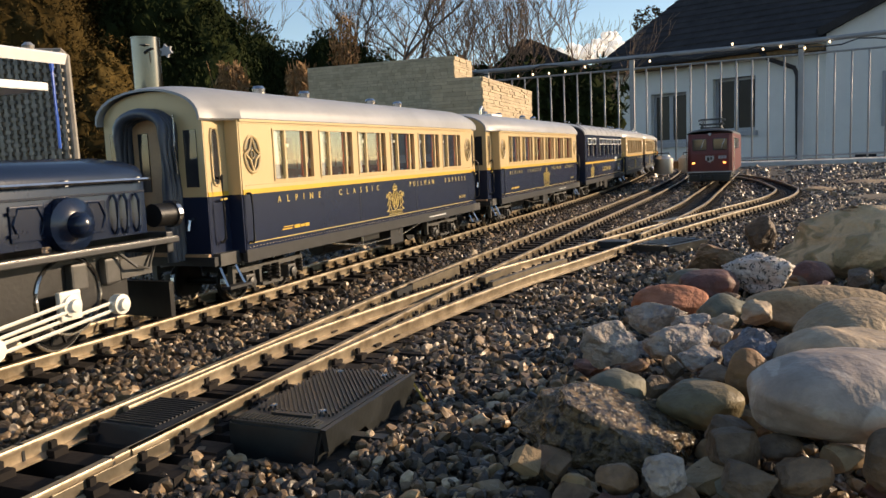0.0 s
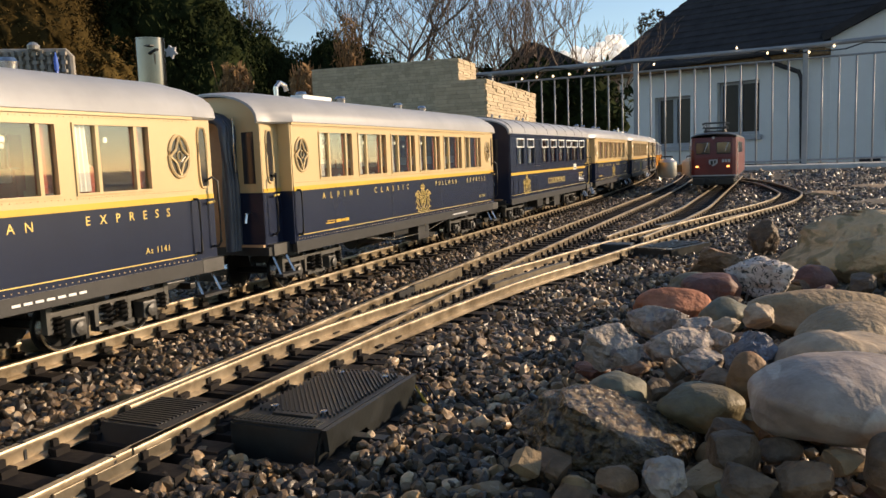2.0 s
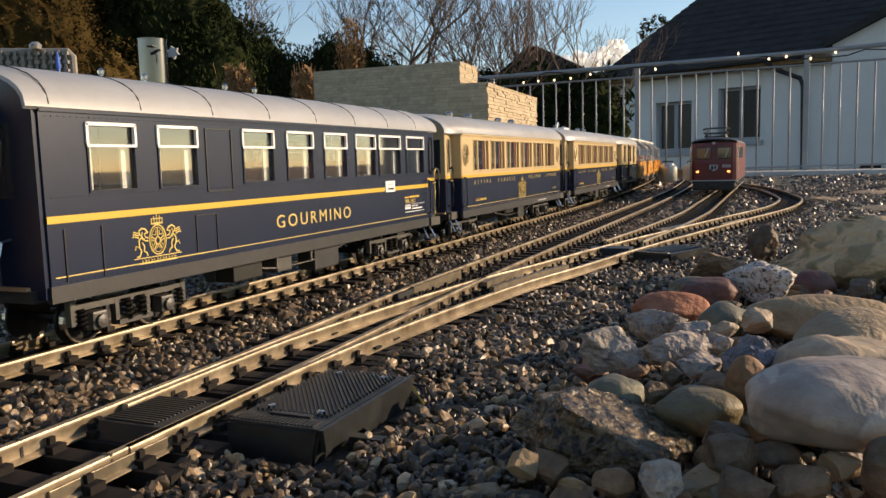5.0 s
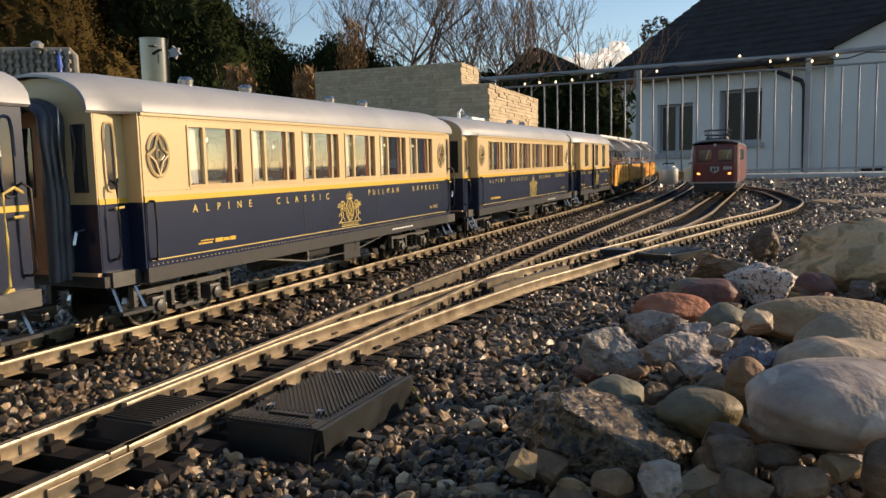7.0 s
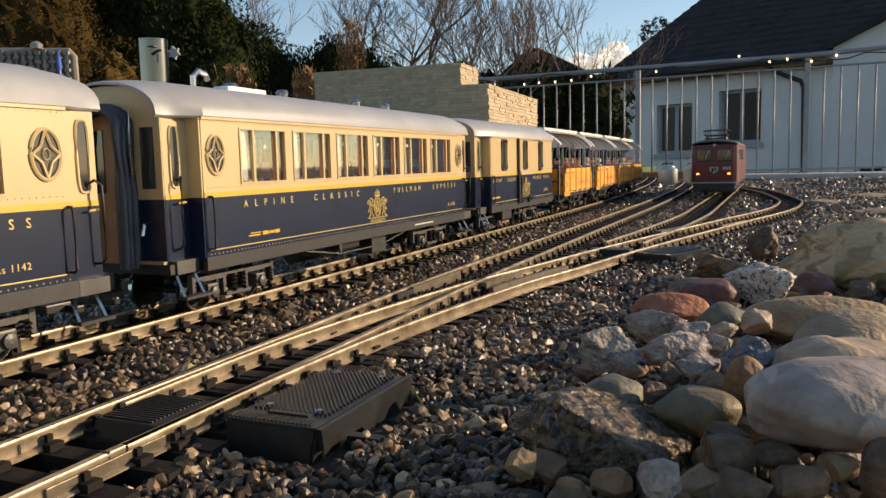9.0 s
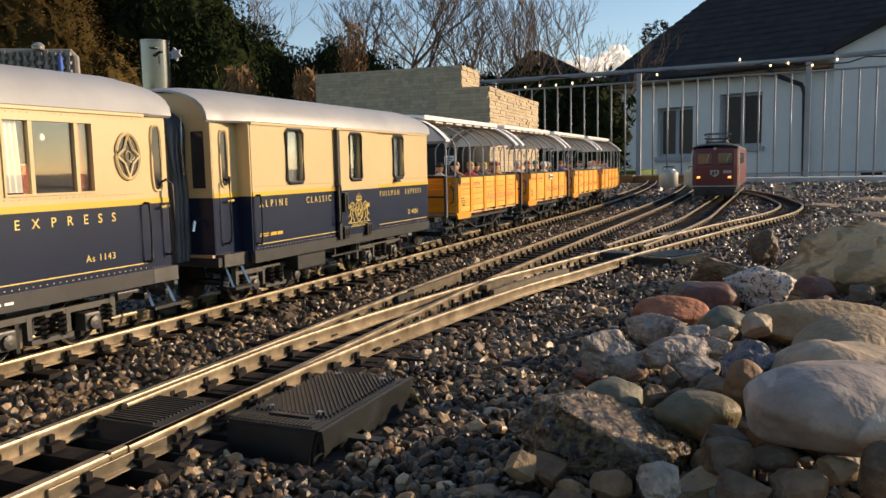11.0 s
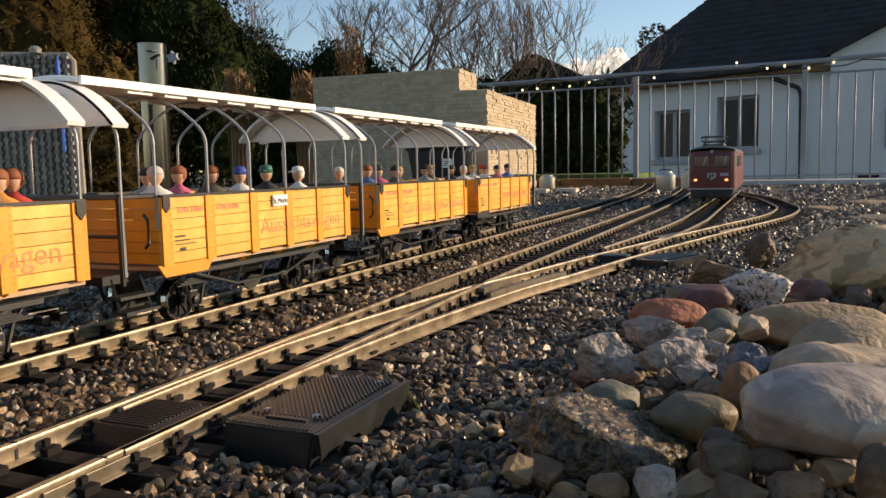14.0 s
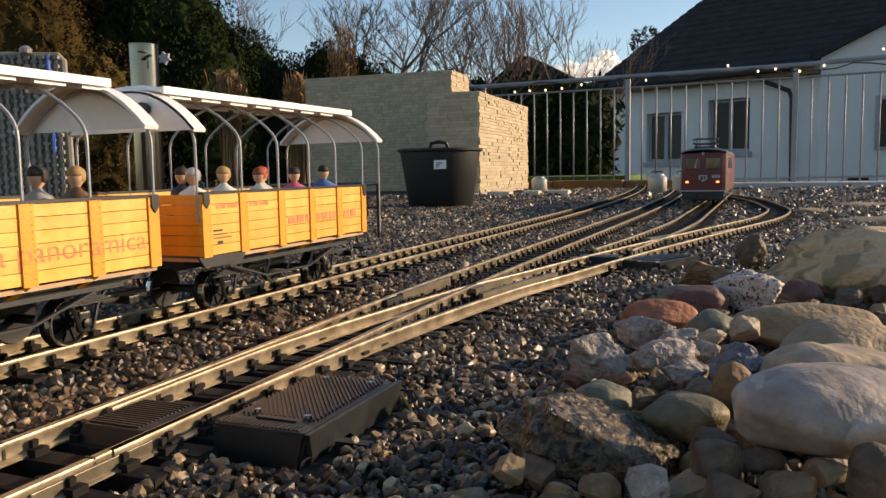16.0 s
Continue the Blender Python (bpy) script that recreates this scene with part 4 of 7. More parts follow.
def van(name):
    wins = [(-0.081, -0.058), (0.016, 0.038), (0.107, 0.129)]
    c = coach_shell(name, "cream and night-blue luggage van with sliding door", -0.163, 0.1935, -0.126, 0.1915, wins, (0.092, 0.134), M_CREAM, M_BLUE, (0.0832, 0.0865), inset=(0.012, 0.001))
    for s in (1, -1):
        x = s * (HW + 0.0001)
        lettering("ALPINE", 0.0075, M_GOLD, c, x, s * -0.1, 0.077, spacing=1.9, stretch=0.9)
        lettering("CLASSIC", 0.0075, M_GOLD, c, x, s * -0.035, 0.077, spacing=1.8, stretch=0.85)
        lettering("PULLMAN", 0.0075, M_GOLD, c, x, s * 0.098, 0.077, spacing=1.8, stretch=0.85)
        lettering("EXPRESS", 0.0075, M_GOLD, c, x, s * 0.153, 0.077, spacing=1.8, stretch=0.85)
        lettering("D 4051", 0.0072, M_GOLD, c, x, s * 0.152, 0.0555, "running_number", 1.2)
        crest(c, s * (HW + 0.0022) if s > 0 else s * (HW + 0.0026), 0.03, 0.0635, 0.042, 0.03)
        plates(c, M_YELLOW, x, [(-0.12, -0.109, 0.0525, 0.0535), (-0.119, -0.108, 0.0542, 0.055), (-0.106, -0.098, 0.0525, 0.055), (-0.097, -0.09, 0.0525, 0.055)], "company_print", 0.0003 * s)
        # sliding door
        xs = sorted((s * (HW + 0.0004), s * (HW + 0.002)))
        bm = BM()
        bx(bm, *xs, -0.005, 0.07, 0.043, 0.083)
        dr = part("sliding_door", bm, M_BLUE, c)
        for a, b, z0, z1 in ((-0.005, 0.016, 0.083, 0.1365), (0.038, 0.07, 0.083, 0.1365), (0.016, 0.038, 0.083, 0.092), (0.016, 0.038, 0.134, 0.1365)):
            bm = BM()
            bx(bm, *xs, a, b, z0, z1)
            part("door_panel", bm, M_CREAM, dr)
        bm = BM()
        bx(bm, s * (HW + 0.003) - 0.001, s * (HW + 0.003) + 0.001, -0.008, 0.13, 0.1365, 0.138)
        part("door_rail", bm, M_CREAM, dr)
        bm = BM()
        bx(bm, s * (HW + 0.0025) - 0.0012, s * (HW + 0.0025) + 0.0012, -0.0075, -0.0035, 0.04, 0.137)
        part("door_edge", bm, M_UNDER, dr)
        grip(c, s * (HW + 0.002), -0.009, 0.055, 0.088)
        for y0, y1, z0, z1 in ((-0.001, 0.008, 0.040, 0.051), (0.041, 0.050, 0.040, 0.051), (0.001, 0.007, 0.064, 0.081)):
            bm = BM()
            bx(bm, s * (HW + 0.003) - 0.002, s * (HW + 0.003) + 0.002, y0, y1, z0, z1, 0.0008)
            la = part("door_latch", bm, M_IRON, dr, "black cast door latch")
            bm = BM()
            xx = s * (HW + 0.0054)
            tube(bm, [(xx, y0 + 0.0025, z1 - 0.002), (xx, y0 + 0.0025, z0 + 0.003), (xx, (y0 + y1) / 2, z0 + 0.0018), (xx, y1 - 0.0025, z0 + 0.003), (xx, y1 - 0.0025, z1 - 0.002)], 0.0007, 5)
            part("latch_loop", bm, M_UNDER, la)
        bm = BM()
        bx(bm, s * (HW + 0.002) - 0.002, s * (HW + 0.002) + 0.002, 0.107, 0.116, 0.0878, 0.0905)
        part("lamp_bracket", bm, M_IRON, c)
        # panels added behind the panes, painted with the glass's reflections
        bm = BM()
        for a, b in wins:
            bx(bm, s * 0.0525 - 0.0008, s * 0.0525 + 0.0008, a - 0.002, b + 0.002, 0.0935, 0.133)
        part("blind", bm, M_PANE_REFLECTION, c, "grey creased panels coloured like window reflections")
        for a, b in wins:
            bm = BM()
            r = 0.0025
            xo = s * (HW + (0.0021 if 0 < a < 0.05 else 0.0007))
            pts = [(xo, y, z) for y, z in ((a + r, 0.092), (b - r, 0.092), (b, 0.092 + r), (b, 0.134 - r), (b - r, 0.134), (a + r, 0.134), (a, 0.134 - r), (a, 0.092 + r), (a + r, 0.092))]
            tube(bm, pts, 0.0015, 6)
            part("window_seal", bm, M_BLACK, c)
        bm = BM()
        bx(bm, s * 0.05 - 0.001, s * 0.05 + 0.001, -0.006, 0.05, 0.024, 0.0255)
        for y in (0.0, 0.044):
            bx(bm, s * 0.05 - 0.0008, s * 0.05 + 0.0008, y - 0.001, y + 0.001, 0.0255, 0.034)
        part("footboard", bm, M_UNDER, c)
    underfloor(c, [(-0.06, -0.017, 0.019, M_UNDER)])
    return c


def open_wagon(name, flip, text, sign=None, platform=True):
    """Open sightseeing wagon: plank body, hoops and a white roof. flip: platform at the far end."""
    c = thing(name, "orange open sightseeing wagon with white canopy on rails", "railway wagon", "train of model coaches")
    f = -1 if not flip else 1            # end that carries the platform
    y0, y1 = -0.116, 0.124
    W = 0.0565
    zf, zt = 0.0455, 0.0885
    bm = BM()
    bx(bm, -0.04, 0.04, min(y0, f * 0.15), max(y1, f * 0.155), 0.036, 0.0415)
    part("underframe", bm, M_IRON, c)
    bm = BM()
    bx(bm, -W + 0.003, W - 0.003, y0, y1, 0.0415, 0.044)
    part("floor", bm, M_INNER, c)
    # planks
    n = 6
    h = (zt - zf) / n
    bm = BM()
    vs = bx(bm, -0.0012, 0.0012, y0, y1, 0.0002, h - 0.0002)
    plank = mesh_of(bm, M_PLANK)
    # end planks keep the plain orange, without the glare tone
    bm = BM()
    bx(bm, -W + 0.0024, W - 0.0024, -0.0012, 0.0012, 0.0002, h - 0.0002)
    end_plank = mesh_of(bm, M_ORANGE)
    for k in range(n):
        for s in (1, -1):
            piece("plank", plank, c, pose(s * (W - 0.0012), 0, zf + k * h))
        piece("plank", end_plank, c, pose(0, y0 + 0.0012, zf + k * h))
        piece("plank", end_plank, c, pose(0, y1 - 0.0012, zf + k * h))
    bm = BM()
    bx(bm, -0.0006, 0.0006, -0.0045, 0.0045, zf - 0.001, zt)
    for z in np.arange(zf + 0.003, zt, 0.0036):
        for q in (-0.003, 0.003):
            bx(bm, 0.0006, 0.0009, q - 0.0004, q + 0.0004, z - 0.0004, z + 0.0004)
    post = mesh_of(bm, M_ORANGE)
    for s in (1, -1):
        for y in (y0 + 0.0046, -0.069, -0.019, 0.027, 0.073, y1 - 0.0046):
            piece("stanchion", post, c, pose(s * (W + 0.0006), y, 0, 0, 0, 0 if s > 0 else 180))
        for y in (-0.069, -0.019, 0.027, 0.073):
            bm = BM()
            tube(bm, [(s * (W - 0.001), y, zf), (s * (W - 0.012), y - 0.004, 0.038)], 0.002, 4)
            part("bracket", bm, M_ORANGE, c)
        bm = BM()
        bx(bm, s * (W - 0.001) - 0.0022, s * (W - 0.001) + 0.0022, y0, y1, zt, zt + 0.0018)
        part("coping", bm, M_IRON, c, "dark metal coping strip")
        bm = BM()
        vs = bx(bm, s * (W - 0.001) - 0.001, s * (W - 0.001) + 0.001, y0 - 0.004, y0 + 0.049, 0.0372, 0.0452)
        for v in vs[:4]:
            v.co.y += 0.006 if v.co.y < y0 + 0.02 else -0.006
        part("number_board", bm, M_ORANGE if not flip else M_UNDER, c)
        # faded print
        x = s * (W + 0.0001)
        if text:
            y_mid, span = (0.048, 0.117) if len(text) < 16 else (0.026, 0.172)
            lt = lettering(text, 0.0172, M_REDPRINT, c, s * (W - 0.0001), s * y_mid, 0.062, "faded_print", label="faded red painted lettering", width=span)
            # the same paint where the letters run over the stanchions
            for yc in (-0.069, -0.019, 0.027, 0.073):
                bm = BM()
                bm.from_mesh(lt.data)
                for sgn in (-1, 1):
                    bmesh.ops.bisect_plane(bm, geom=bm.verts[:] + bm.edges[:] + bm.faces[:], plane_co=(0, yc + sgn * 0.0044, 0), plane_no=(0, sgn, 0), clear_outer=True)
                if bm.faces:
                    bmesh.ops.translate(bm, vec=(s * 0.0012, 0, 0), verts=bm.verts)
                    part("faded_print", bm, M_REDPRINT, c)
                else:
                    bm.free()
        else:
            plates(c, M_REDPRINT, x, [(-0.01 + 0.013 * k, 0.0 + 0.013 * k, 0.061, 0.067) for k in range(9)], "faded_print", 0.0002 * s)
        plates(c, M_REDPRINT, x, [(-0.1 + 0.013 * k, -0.089 + 0.013 * k, 0.078, 0.081) for k in range(5)], "company_print", 0.0002 * s)
        plates(c, M_BLACK, x, [(-0.104, -0.094, 0.062, 0.0632), (-0.104, -0.09, 0.0595, 0.0603), (-0.104, -0.084, 0.057, 0.0576), (-0.1, -0.094, 0.053, 0.055)], "stencil_print", 0.0002 * s)
        if sign:
            bm = BM()
            bx(bm, s * (W + 0.0014) - 0.0006, s * (W + 0.0014) + 0.0006, 0.004, 0.0235, 0.077, 0.0855)
            sg = part("sign", bm, M_WHITE, c, "white destination plate")
            lettering(sign, 0.0058, M_BLACK, sg, s * (W + 0.0021), s * 0.0138, 0.0808, "lettering", 0.9)
        # queen-post truss
        bm = BM()
        xx = s * 0.047
        tube(bm, [(xx, -0.08, 0.036), (xx, -0.03, 0.0215), (xx, 0.035, 0.0215), (xx, 0.085, 0.036)], 0.0011, 5)
        for y in (-0.03, 0.0, 0.035):
            tube(bm, [(xx, y, 0.0215), (xx, y + 0.008, 0.037)], 0.001, 4)
        bx(bm, xx - 0.0015, xx + 0.0015, -0.095, 0.1, 0.0345, 0.0375)
        part("truss", bm, M_UNDER, c)
        for q in (-1, 1):
            yw = q * 0.073 + 0.004
            bm = BM()
            for k in range(5):
                ln = 0.02 - k * 0.0032
                bx(bm, s * 0.0415 - 0.0016, s * 0.0415 + 0.0016, yw - ln, yw + ln, 0.0265 + k * 0.0012, 0.0274 + k * 0.0012)
            part("leaf_spring", bm, M_UNDER, c)
            bm = BM()
            bx(bm, s * 0.038 - 0.002, s * 0.038 + 0.002, yw - 0.0042, yw + 0.0042, 0.0095, 0.022, 0.001)
            lathe(bm, [(0.0032, s * 0.04), (0.003, s * 0.042), (0.001, s * 0.0424)], 10, (0, yw, 0.0148), "X")
            part("axle_box", bm, M_IRON, c)
            bm = BM()
            for d in (-1, 1):
                tube(bm, [(s * 0.0405, yw + d * 0.0045, 0.011), (s * 0.0405, yw + d * 0.009, 0.025), (s * 0.041, yw + d * 0.0165, 0.0345)], 0.0012, 5)
            part("horn_guide", bm, M_UNDER, c)
        # hoops
        ends = [y0, -0.066, -0.018, 0.028, 0.073, y1] + [f * 0.145 if f < 0 else 0.159]
        for y in ends:
            bm = BM()
            tube(bm, [(s * (W - 0.0025), y, 0.0415 if abs(y) > 0.13 else zt - 0.02), (s * (W - 0.0025), y, 0.122), (s * (W - 0.0029), y, 0.1265), (s * (W - 0.0044), y, 0.1305), (s * (W - 0.007), y, 0.1342), (s * (W - 0.0115), y, 0.1385), (s * (W - 0.02), y, 0.145), (s * 0.026, y, 0.151), (s * 0.012, y, 0.1565), (0, y, 0.158)], 0.00105, 6)
            part("hoop", bm, M_ROOF, c, "grey steel hoop")
    # canopy: arched board over the middle, arched valances at the ends
    r0, r1 = min(y0 - 0.004, f * 0.145 - 0.006), max(y1 + 0.004, f * 0.159 + 0.004)
    bm = BM()
    rings = []
    for y in (r0 + 0.006, r1 - 0.006):
        top = [(0.025 * u, y, 0.1655 - 0.0022 * u * u) for u in np.linspace(-1, 1, 9)]
        rings.append(top + [(p[0], y, p[2] - 0.0034) for p in top[::-1]])
    ring_loft(bm, rings)
    auto_smooth(part("canopy", bm, M_WHITE, c, "white curved canopy board"), 30)
    for s in (1, -1):
        bm = BM()
        bx(bm, s * 0.026 - 0.0012, s * 0.026 + 0.0012, r0 + 0.007, r1 - 0.007, 0.1588, 0.1642, 0.0004)
        part("canopy_edge", bm, M_WHITE, c)
        # row of short white strips below the canopy's edge
        for k in range(7):
            yy = y0 + 0.012 + k * 0.034
            bm = BM()
            bx(bm, s * 0.0225 - 0.0018, s * 0.0225 + 0.0018, yy, yy + 0.022, 0.1566, 0.1588)
            part("canopy_batten", bm, M_WHITE, c)
    for s in (1, -1):
        for ye in (y0 + 0.004, y1 - 0.004):
            bm = BM()
            ring_loft(bm, [[(xx, ye - 0.0032, zt + 0.001), (xx, ye + 0.0032, zt + 0.001), (xx, ye + 0.0032, zt - 0.006), (xx, ye, zt - 0.0098), (xx, ye - 0.0032, zt - 0.006)] for xx in (s * (W + 0.0013), s * (W + 0.0022))])
            part("corner_shield", bm, M_IRON, c, "black shield-shaped corner plate")
    for ye in (r0, r1):
        bm = BM()
        rings = []
        y2 = ye + (0.012 if ye < 0 else -0.012)
        for y in (ye, y2):
            top = [((W + 0.001) * u, y, 0.1335 + 0.0285 * (1 - abs(u) ** 2.2)) for u in np.linspace(-1, 1, 17)]
            rings.append(top + [(p[0] * 0.985, y, p[2] - 0.0022) for p in top[::-1]])
        ring_loft(bm, rings)
        auto_smooth(part("canopy_end", bm, M_WHITE, c), 30)
        bm = BM()
        rings = []
        for y in (ye, ye + (0.0015 if ye < 0 else -0.0015)):
            rings.append([((W + 0.0005) * u, y, 0.1335 + 0.0278 * (1 - abs(u) ** 2.2)) for u in np.linspace(-1, 1, 17)] + [((W + 0.0005) * u, y, 0.1325) for u in np.linspace(1, -1, 3)])
        ring_loft(bm, rings)
        va = part("valance", bm, M_WHITE, c)
        bm = BM()
        lathe(bm, [(0.0045, 0), (0.0045, 0.004), (0.003, 0.006), (0.0005, 0.0062)], 12, (0.018, ye - 0.006 if ye < 0 else ye, 0.148), "Y")
        part("lantern", bm, M_UNDER, va, "dark end lantern")
    # platform railing
    yp = f * 0.146 if f < 0 else 0.159
    for x in (-W + 0.004, -0.02, 0.02, W - 0.004):
        bm = BM()
        tube(bm, [(x, yp, 0.036), (x, yp, 0.09)], 0.0018, 5)
        part("railing_post", bm, M_IRON, c)
    for z, r in ((0.09, 0.0018), (0.066, 0.0013)):
        bm = BM()
        tube(bm, [(-W + 0.004, yp, z), (W - 0.004, yp, z)], r, 5)
        part("railing_bar", bm, M_IRON, c)
    for s in (1, -1):
        ye = y0 if f < 0 else y1
        bm = BM()
        tube(bm, [(s * (W - 0.004), yp, 0.09), (s * (W - 0.004), ye, 0.09)], 0.0016, 5)
        part("railing_bar", bm, M_IRON, c)
        bm = BM()
        tube(bm, [(s * (W - 0.006), ye + f * 0.008, 0.078), (s * (W - 0.002), ye + f * 0.009, 0.075), (s * (W - 0.002), ye + f * 0.009, 0.06), (s * (W - 0.006), ye + f * 0.008, 0.057)], 0.0011, 5)
        part("grab_handle", bm, M_IRON, c)
    for s in (1, -1):
        bm = BM()
        ym = f * 0.136
        for zz, dx in ((0.0285, 0.0), (0.0195, 0.004)):
            bx(bm, s * (0.048 + dx) - 0.006, s * (0.048 + dx) + 0.006, ym - 0.014, ym + 0.014, zz - 0.001, zz + 0.001)
        for q in (-1, 1):
            tube(bm, [(s * 0.045, ym + q * 0.012, 0.04), (s * 0.052, ym + q * 0.013, 0.0195)], 0.001, 4)
        part("step", bm, M_UNDER, c)
    bm = BM()
    cyl(bm, (0.025, -0.03, 0.03), (0.025, 0.02, 0.03), 0.0065, n=12)
    part("brake_cylinder", bm, M_IRON, c)
    for q, ye in ((-1, min(y0, f * 0.15)), (1, max(y1, f * 0.155))):
        bm = BM()
        bx(bm, -0.005, 0.005, min(ye, ye + q * 0.022), max(ye, ye + q * 0.022), 0.016, 0.022, 0.001)
        bx(bm, -0.013, 0.013, min(ye + q * 0.016, ye + q * 0.022), max(ye + q * 0.016, ye + q * 0.022), 0.014, 0.02, 0.001)
        part("coupler", bm, M_IRON, c)
    bm = BM()
    for x in (-0.028, 0.028):
        bx(bm, x - 0.02, x + 0.02, -0.1, 0.112, 0.063, 0.0665)
        bx(bm, x - 0.003, x + 0.003, -0.098, 0.11, 0.044, 0.063)
    bx(bm, -0.01, 0.01, -0.1, 0.112, 0.0635, 0.066)
    part("bench", bm, M_INNER, c)
    for q in (-1, 1):
        wheelset(c, q * 0.073 + 0.004, 0.0145, 9)
    return c


def doll(name, label, coat, hair, hat=None, height=1.0):
    """Small seated or standing painted figure, one plain mesh."""
    bm = BM()
    k = height
    if k > 1.5:
        for q in (-0.0035, 0.0035):
            cyl(bm, (q, 0, 0.0), (q, 0, 0.036), 0.0032, 0.0038, 8)
        lathe(bm, [(0.0075, 0.026), (0.0085, 0.036), (0.0082, 0.05), (0.0098, 0.0655), (0.0085, 0.0705), (0.0035, 0.0735), (0.003, 0.0755)], 12)
    else:
        lathe(bm, [(0.0005, 0.0), (0.0085, 0.001), (0.0088, 0.010), (0.0122, 0.0185), (0.0112, 0.0228), (0.0045, 0.0262), (0.003, 0.028)], 12)
    for v in bm.verts:
        v.co.y *= 0.68
    sh = 0.068 if k > 1.5 else 0.0215
    for q in (-1, 1):
        tube(bm, [(q * 0.0105, 0, sh), (q * 0.0128, -0.001, sh - 0.007), (q * 0.0108, -0.003, sh - 0.014), (q * 0.0075, -0.008, sh - 0.018)], 0.0027, 6)
    top = 0.0755 if k > 1.5 else 0.028
    n0 = len(bm.faces)
    lathe(bm, [(0.0022, top - 0.001), (0.0026, top + 0.0008), (0.004, top + 0.0022), (0.005, top + 0.0055), (0.005, top + 0.008)], 12)
    n1 = len(bm.faces)
    lathe(bm, [(0.0052, top + 0.0068), (0.0053, top + 0.009), (0.0042, top + 0.0115), (0.0022, top + 0.0128), (0.0003, top + 0.0132)], 12)
    # hair down the nape and over the ears
    lathe(bm, [(0.0038, top + 0.0028), (0.0049, top + 0.0048), (0.0051, top + 0.0078), (0.0046, top + 0.0105), (0.002, top + 0.0125)], 10, (0, 0.0011, 0))
    if hat:
        lathe(bm, [(0.0056, top + 0.0082), (0.0056, top + 0.0102), (0.0045, top + 0.0128), (0.0004, top + 0.0138)], 12)
        bx(bm, -0.003, 0.003, -0.0085, -0.003, top + 0.008, top + 0.009)
    bm.faces.ensure_lookup_table()
    for i, f in enumerate(bm.faces):
        f.material_index = 0 if i < n0 else (1 if i < n1 else 2)
        f.smooth = True
    skin = M_SKIN
    me = bpy.data.meshes.new("mesh")
    bm.to_mesh(me)
    bm.free()
    for m in (coat, skin, hat or hair):
        me.materials.append(m)
    return tagged(new(name, me), label, "doll", "toy passengers")


M_SKIN = mat("painted_flesh", (0.58, 0.34, 0.22), 0.6, var=0.08, scale=300)
COATS = {n: mat("coat_" + n, c, 0.7, var=0.12, scale=250) for n, c in (("pink", (0.55, 0.12, 0.2)), ("olive", (0.10, 0.085, 0.06)), ("white", (0.7, 0.68, 0.62)), ("blue", (0.06, 0.15, 0.38)), ("brown", (0.16, 0.08, 0.04)), ("grey", (0.3, 0.29, 0.27)), ("orange", (0.62, 0.26, 0.06)), ("red", (0.5, 0.05, 0.04)), ("dark", (0.03, 0.03, 0.035)))}
HAIR = {n: mat("hair_" + n, c, 0.7, var=0.12, scale=250) for n, c in (("red", (0.28, 0.08, 0.03)), ("dark", (0.03, 0.02, 0.015)), ("grey", (0.5, 0.48, 0.44)), ("sand", (0.4, 0.24, 0.1)), ("yellow", (0.42, 0.27, 0.08)))}
CAPS = {n: mat("cap_" + n, c, 0.6) for n, c in (("blue", (0.04, 0.08, 0.35)), ("green", (0.03, 0.16, 0.12)), ("white", (0.75, 0.74, 0.7)), ("red", (0.6, 0.04, 0.03)))}


